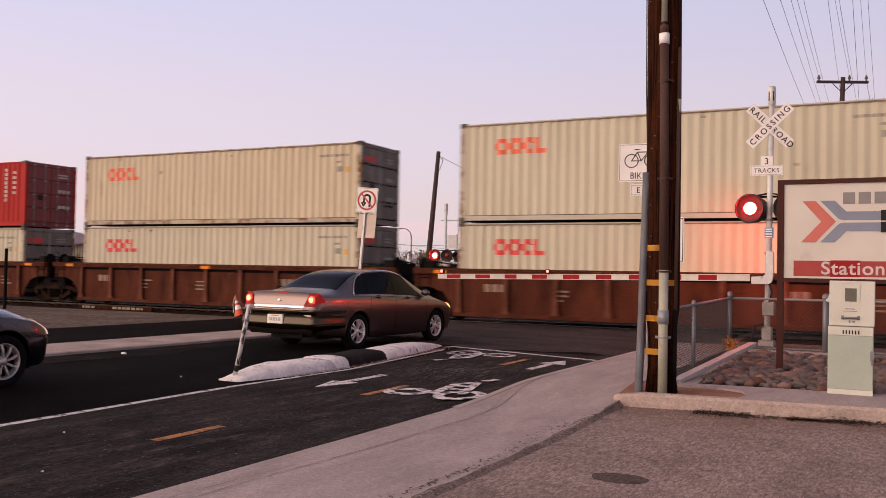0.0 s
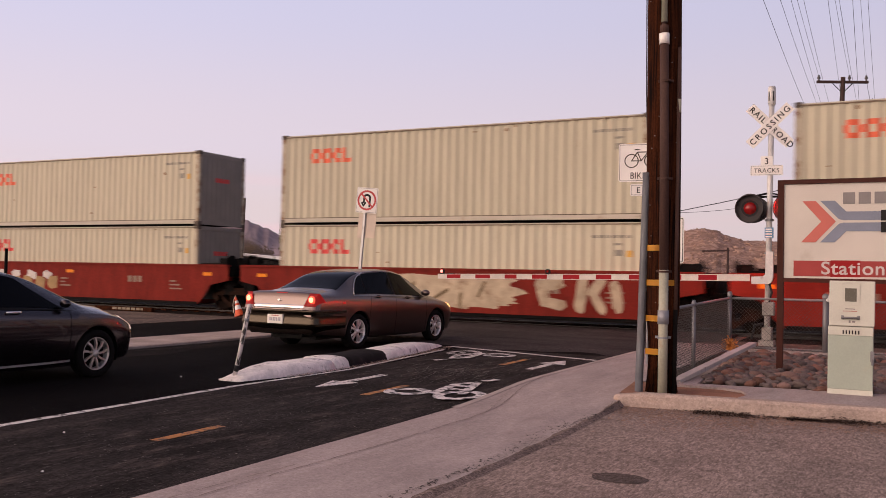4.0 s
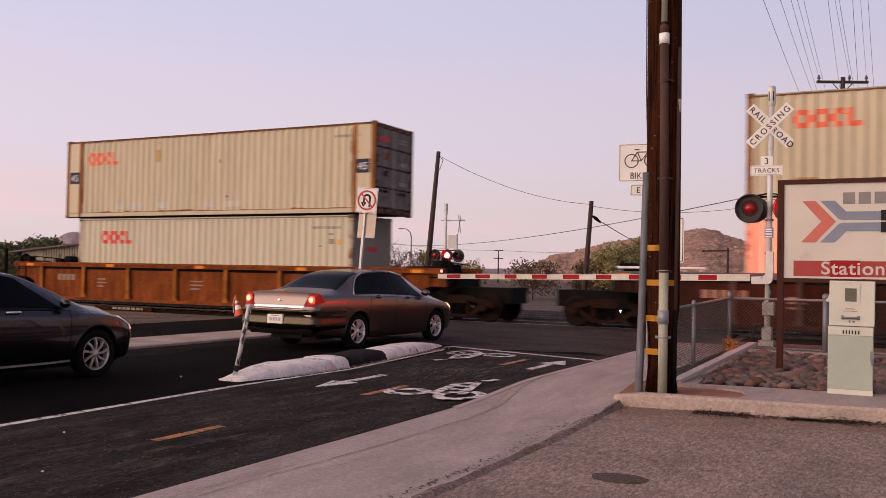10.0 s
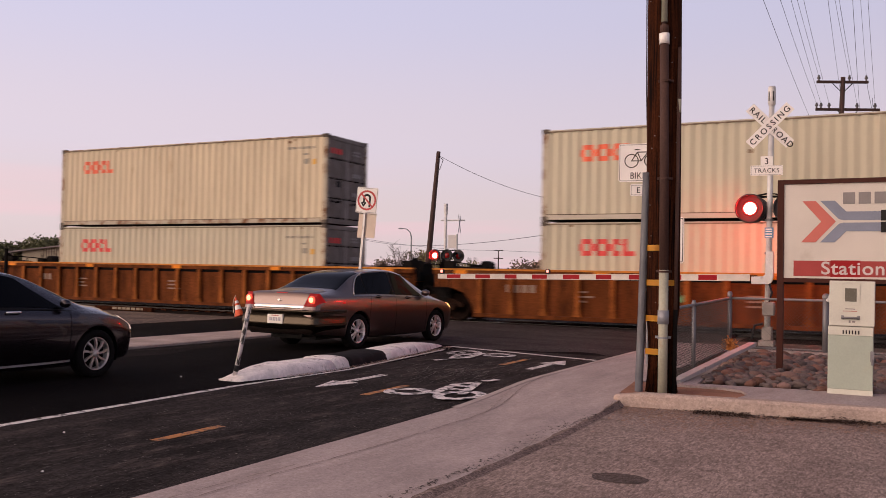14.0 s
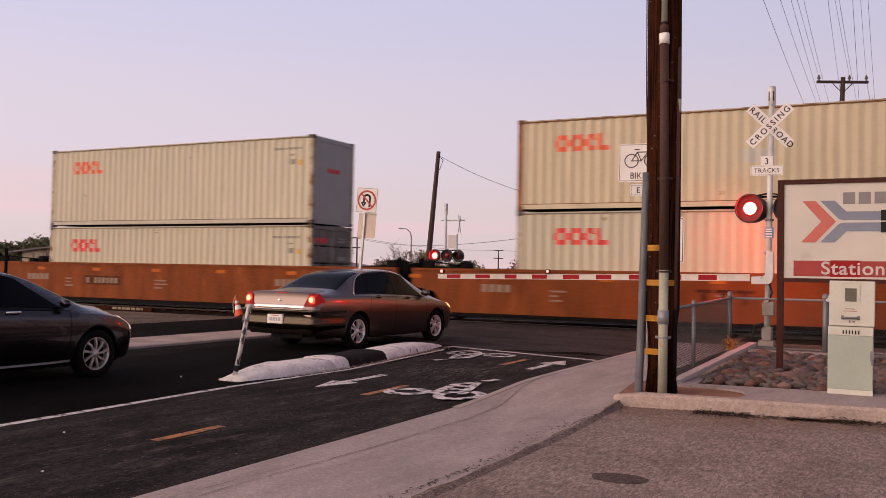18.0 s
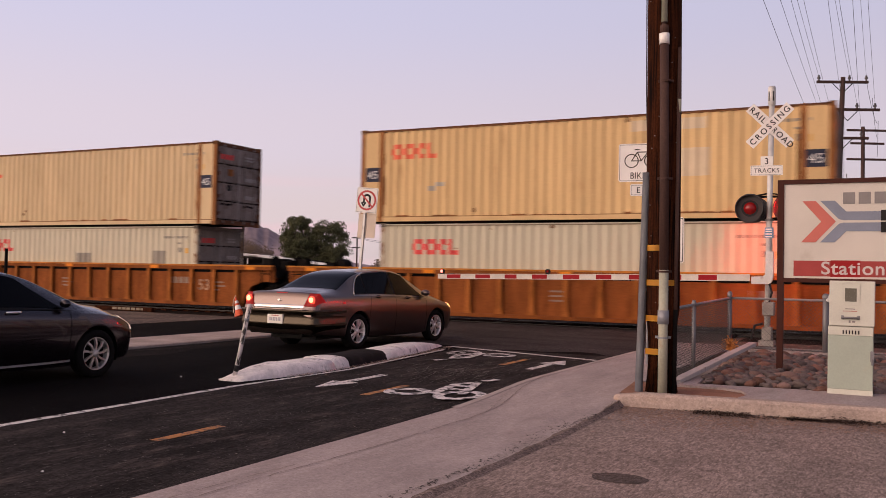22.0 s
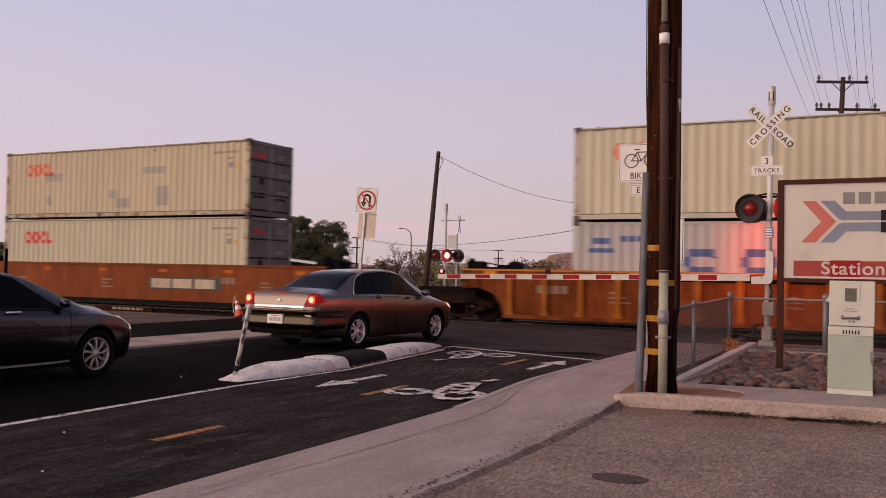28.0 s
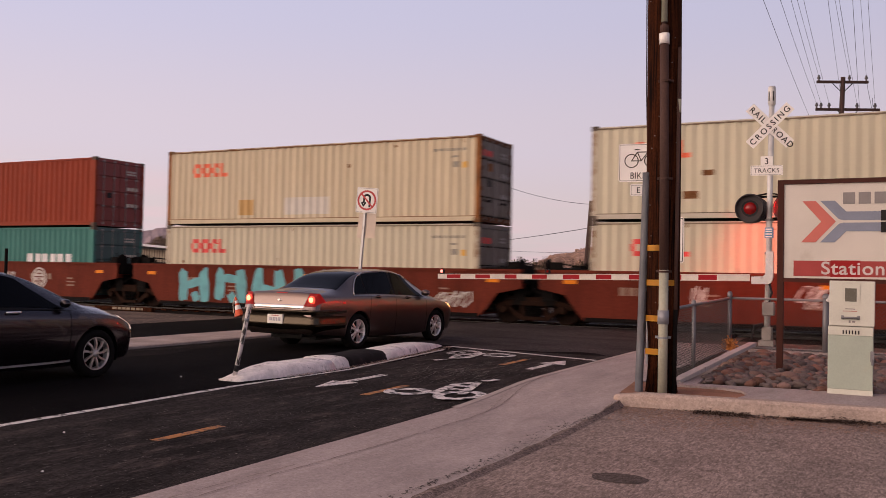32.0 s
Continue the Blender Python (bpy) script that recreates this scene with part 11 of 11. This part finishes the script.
for s in (-1, 1):
    for nm, cr in (("rear_door_window", ((-1.25, 7.2), (-0.36, 7.12), (-0.30, 8.9), (-0.98, 8.8))), ("front_door_window", ((-0.28, 7.12), (0.86, 7.2), (0.26, 8.92), (-0.22, 8.95)))):
        part(nm, BODY2.patch(cr, 10, 6, s), M_CARGLASS, sedan, "dark tinted glass", smooth=True)
    part("belt_trim", BODY2.patch(((-1.4, 7.0), (0.95, 7.0), (0.95, 7.1), (-1.4, 7.1)), 30, 1, s, 0.008), M_TRIM, sedan, smooth=True)
    part("sill_strip", BODY2.patch(((-0.92, 2.5), (0.92, 2.5), (0.92, 2.85), (-0.92, 2.85)), 20, 1, s, 0.012), M_ALLOY, sedan, "pale strip along the sill", smooth=True)
    for x in (-0.32, 0.90):
        part("door_gap", BODY2.patch(((x - 0.005, 2.6), (x + 0.005, 2.6), (x + 0.005, 7.0), (x - 0.005, 7.0)), 1, 12, s, 0.0025), M_TRIM, sedan)
    c = BODY2.at(0.04, 5.9, s, 0.028)
    bm = bmesh.new()
    path_tube(bm, [c + Vector((-0.10, -s * 0.02, 0)), c + Vector((-0.08, 0, 0.004)), c + Vector((0.08, 0, 0.004)), c + Vector((0.10, -s * 0.02, 0))], 0.014, 8)
    part("door_handle", bm, M_ALLOY, sedan, "bright door handle", smooth=True)
    c = BODY2.at(0.78, 7.4, s, 0.0)
    bm = bmesh.new()
    bmesh.ops.create_uvsphere(bm, u_segments=16, v_segments=10, radius=1)
    for v in bm.verts:
        v.co = c + Vector((v.co.x * 0.06 + 0.02, s * (0.10 + v.co.y * 0.085), 0.045 + v.co.z * 0.058))
    part("door_mirror", bm, M_GRAPHITE, sedan, smooth=True)
    hl = part("head_lamp", BODY2.patch(((1.62, 6.4), (2.02, 5.9), (2.0, 7.1), (1.76, 7.2)), 10, 5, s, 0.008), M_HEADGLASS, sedan, "clear head lamp", smooth=True)
    part("lit_strip", BODY2.patch(((1.80, 6.8), (2.05, 5.8), (2.06, 6.9), (1.80, 7.7)), 10, 4, s, 0.016), M_HEADLIT, hl, "lit strip along the lamp", smooth=True)
    part("side_marker", BODY2.patch(((1.97, 4.6), (2.03, 4.6), (2.03, 4.9), (1.97, 4.9)), 2, 1, s, 0.008), M_SEAL, sedan, "small amber marker")
    for x in (-1.35, 1.35):
        SEDWHEELS.append((car_wheel(sedan, x, s * 0.775, R2, 9, s, "single"), x, s * 0.775))
        bm = bmesh.new()
        lathe(bm, [(0.369, s * 0.57), (0.369, s * 0.86)], 24, "y", Matrix.Translation((x, 0, R2 + 0.012)), radians(-20), radians(200))
        part("wheel_arch_liner", bm, M_TRIM, sedan)
for nm, x0, x1 in (("rear_window", -1.62, -0.90), ("windscreen", 0.22, 1.14)):
    bm = bmesh.new()
    g = []
    for u in range(11):
        x = x0 + (x1 - x0) * u / 10
        row = [BODY2.at(x, 9.35 + 2.65 * k / 6, -1, 0.006) for k in range(7)] + [BODY2.at(x, 12 - 2.65 * k / 6, 1, 0.006) for k in range(1, 7)]
        row[6].z = BODY2.at(x, 11.99, -1, 0.006).z
        g.append([bm.verts.new(p) for p in row])
    for a, b in zip(g, g[1:]):
        for k in range(12):
            bm.faces.new((a[k], a[k + 1], b[k + 1], b[k]))
    part(nm, bm, M_CARGLASS, sedan, "dark tinted glass", smooth=True)
bm = bmesh.new()
box(bm, -1.9, 1.95, -0.54, 0.54, 0.18, 0.3)
part("underbody", bm, M_TRIM, sedan)

# ---- the car that waits on the far side with its headlamps on
fc = thing("waiting_car", pose(-14.3, 23.4, fall(23.4), 0, 0, -88), "dark car facing the tracks with its headlamps lit", "car", "cars at the crossing")
fb = BODY2.shell(XS2)
bm = fb
part("body", bm, surface("black_car_paint", (0.008, 0.0075, 0.008), 0.5, var=0.1, bump=0.0, spec=0.12), fc, "black bodywork", smooth=True)
for s in (-1, 1):
    c = BODY2.at(1.99, 5.6, s, 0.02)
    bm = bmesh.new()
    bmesh.ops.create_uvsphere(bm, u_segments=12, v_segments=8, radius=0.11)
    for v in bm.verts:
        v.co = c + Vector((v.co.x * 0.6, v.co.y, v.co.z * 0.9))
    part("head_lamp", bm, bpy.data.materials.get("lit_headlamp") or lamp_material("lit_headlamp", (1.0, 0.86, 0.72), 30.0), fc, "lit head lamp", smooth=True)
    bm = bmesh.new()
    box(bm, 2.03, 2.09, s * 0.55 - 0.06, s * 0.55 + 0.06, 0.30, 0.36)
    part("fog_lamp", bm, bpy.data.materials["lit_headlamp"], fc, "lit lower lamp")
    for x in (-1.35, 1.35):
        bm = bmesh.new()
        lathe(bm, [(0.001, s * 0.02), (0.2, s * 0.02), (0.32, s * 0.09), (0.32, s * -0.09)], 20, "y", Matrix.Translation((x, s * 0.82, 0.32)))
        part("wheel", bm, M_TYRE, fc)
bm = bmesh.new()
box(bm, 2.09, 2.115, -0.2, 0.2, 0.40, 0.48)
part("number_plate", bm, M_PLATEW, fc)


# ---------------------------------------------------------------- what moves
def motions():
    times = [0, 2, 4, 6, 8, 10, 12, 14, 16, 18, 20, 22, 24, 26, 28, 30, 32]
    for ob, u, z in TRAIN:
        walk(ob, [(t, pose(u + run(t), 0, z)) for t in times])
    # the dark sedan rolls up and stops
    roll = [(0.0, -1.40), (0.2, -1.10), (0.4, -0.79), (0.6, -0.52), (0.8, -0.30), (1.0, -0.155), (1.2, -0.045), (1.4, 0.0), (1.7, 0.0), (32.0, 0.0)]
    walk(sedan, [(t, pose(SED_X, SED_END + d, 0, 0, 0, 90)) for t, d in roll])
    for w, x, y in SEDWHEELS:
        walk(w, [(t, pose(x, y, R2, 0, math.degrees(d / R2), 0)) for t, d in roll])
    # the crossing lamps flash in turn: the insert swings its lit face to the lens and away again
    for ins, home, phase in FLASH:
        turn = 0.0 if phase == 0 else math.pi
        rows = [(0.0, home @ Matrix.Rotation(turn, 4, "Z"))]
        for k in range(54):
            # lit a little longer than dark
            at = 1.2105 * (k // 2) + (0.067 if k % 2 == 0 else 0.605)
            if at > 31.8:
                break
            at = round(at * FPS) / FPS
            for f, dt in ((0.0, -1 / FPS), (1 / 3, 0.0), (2 / 3, 1 / FPS), (1.0, 2 / FPS)):
                rows.append((at + dt, home @ Matrix.Rotation(turn + math.pi * f, 4, "Z")))
            turn += math.pi
        rows.append((32.0, home @ Matrix.Rotation(turn, 4, "Z")))
        walk(ins, rows)


motions()
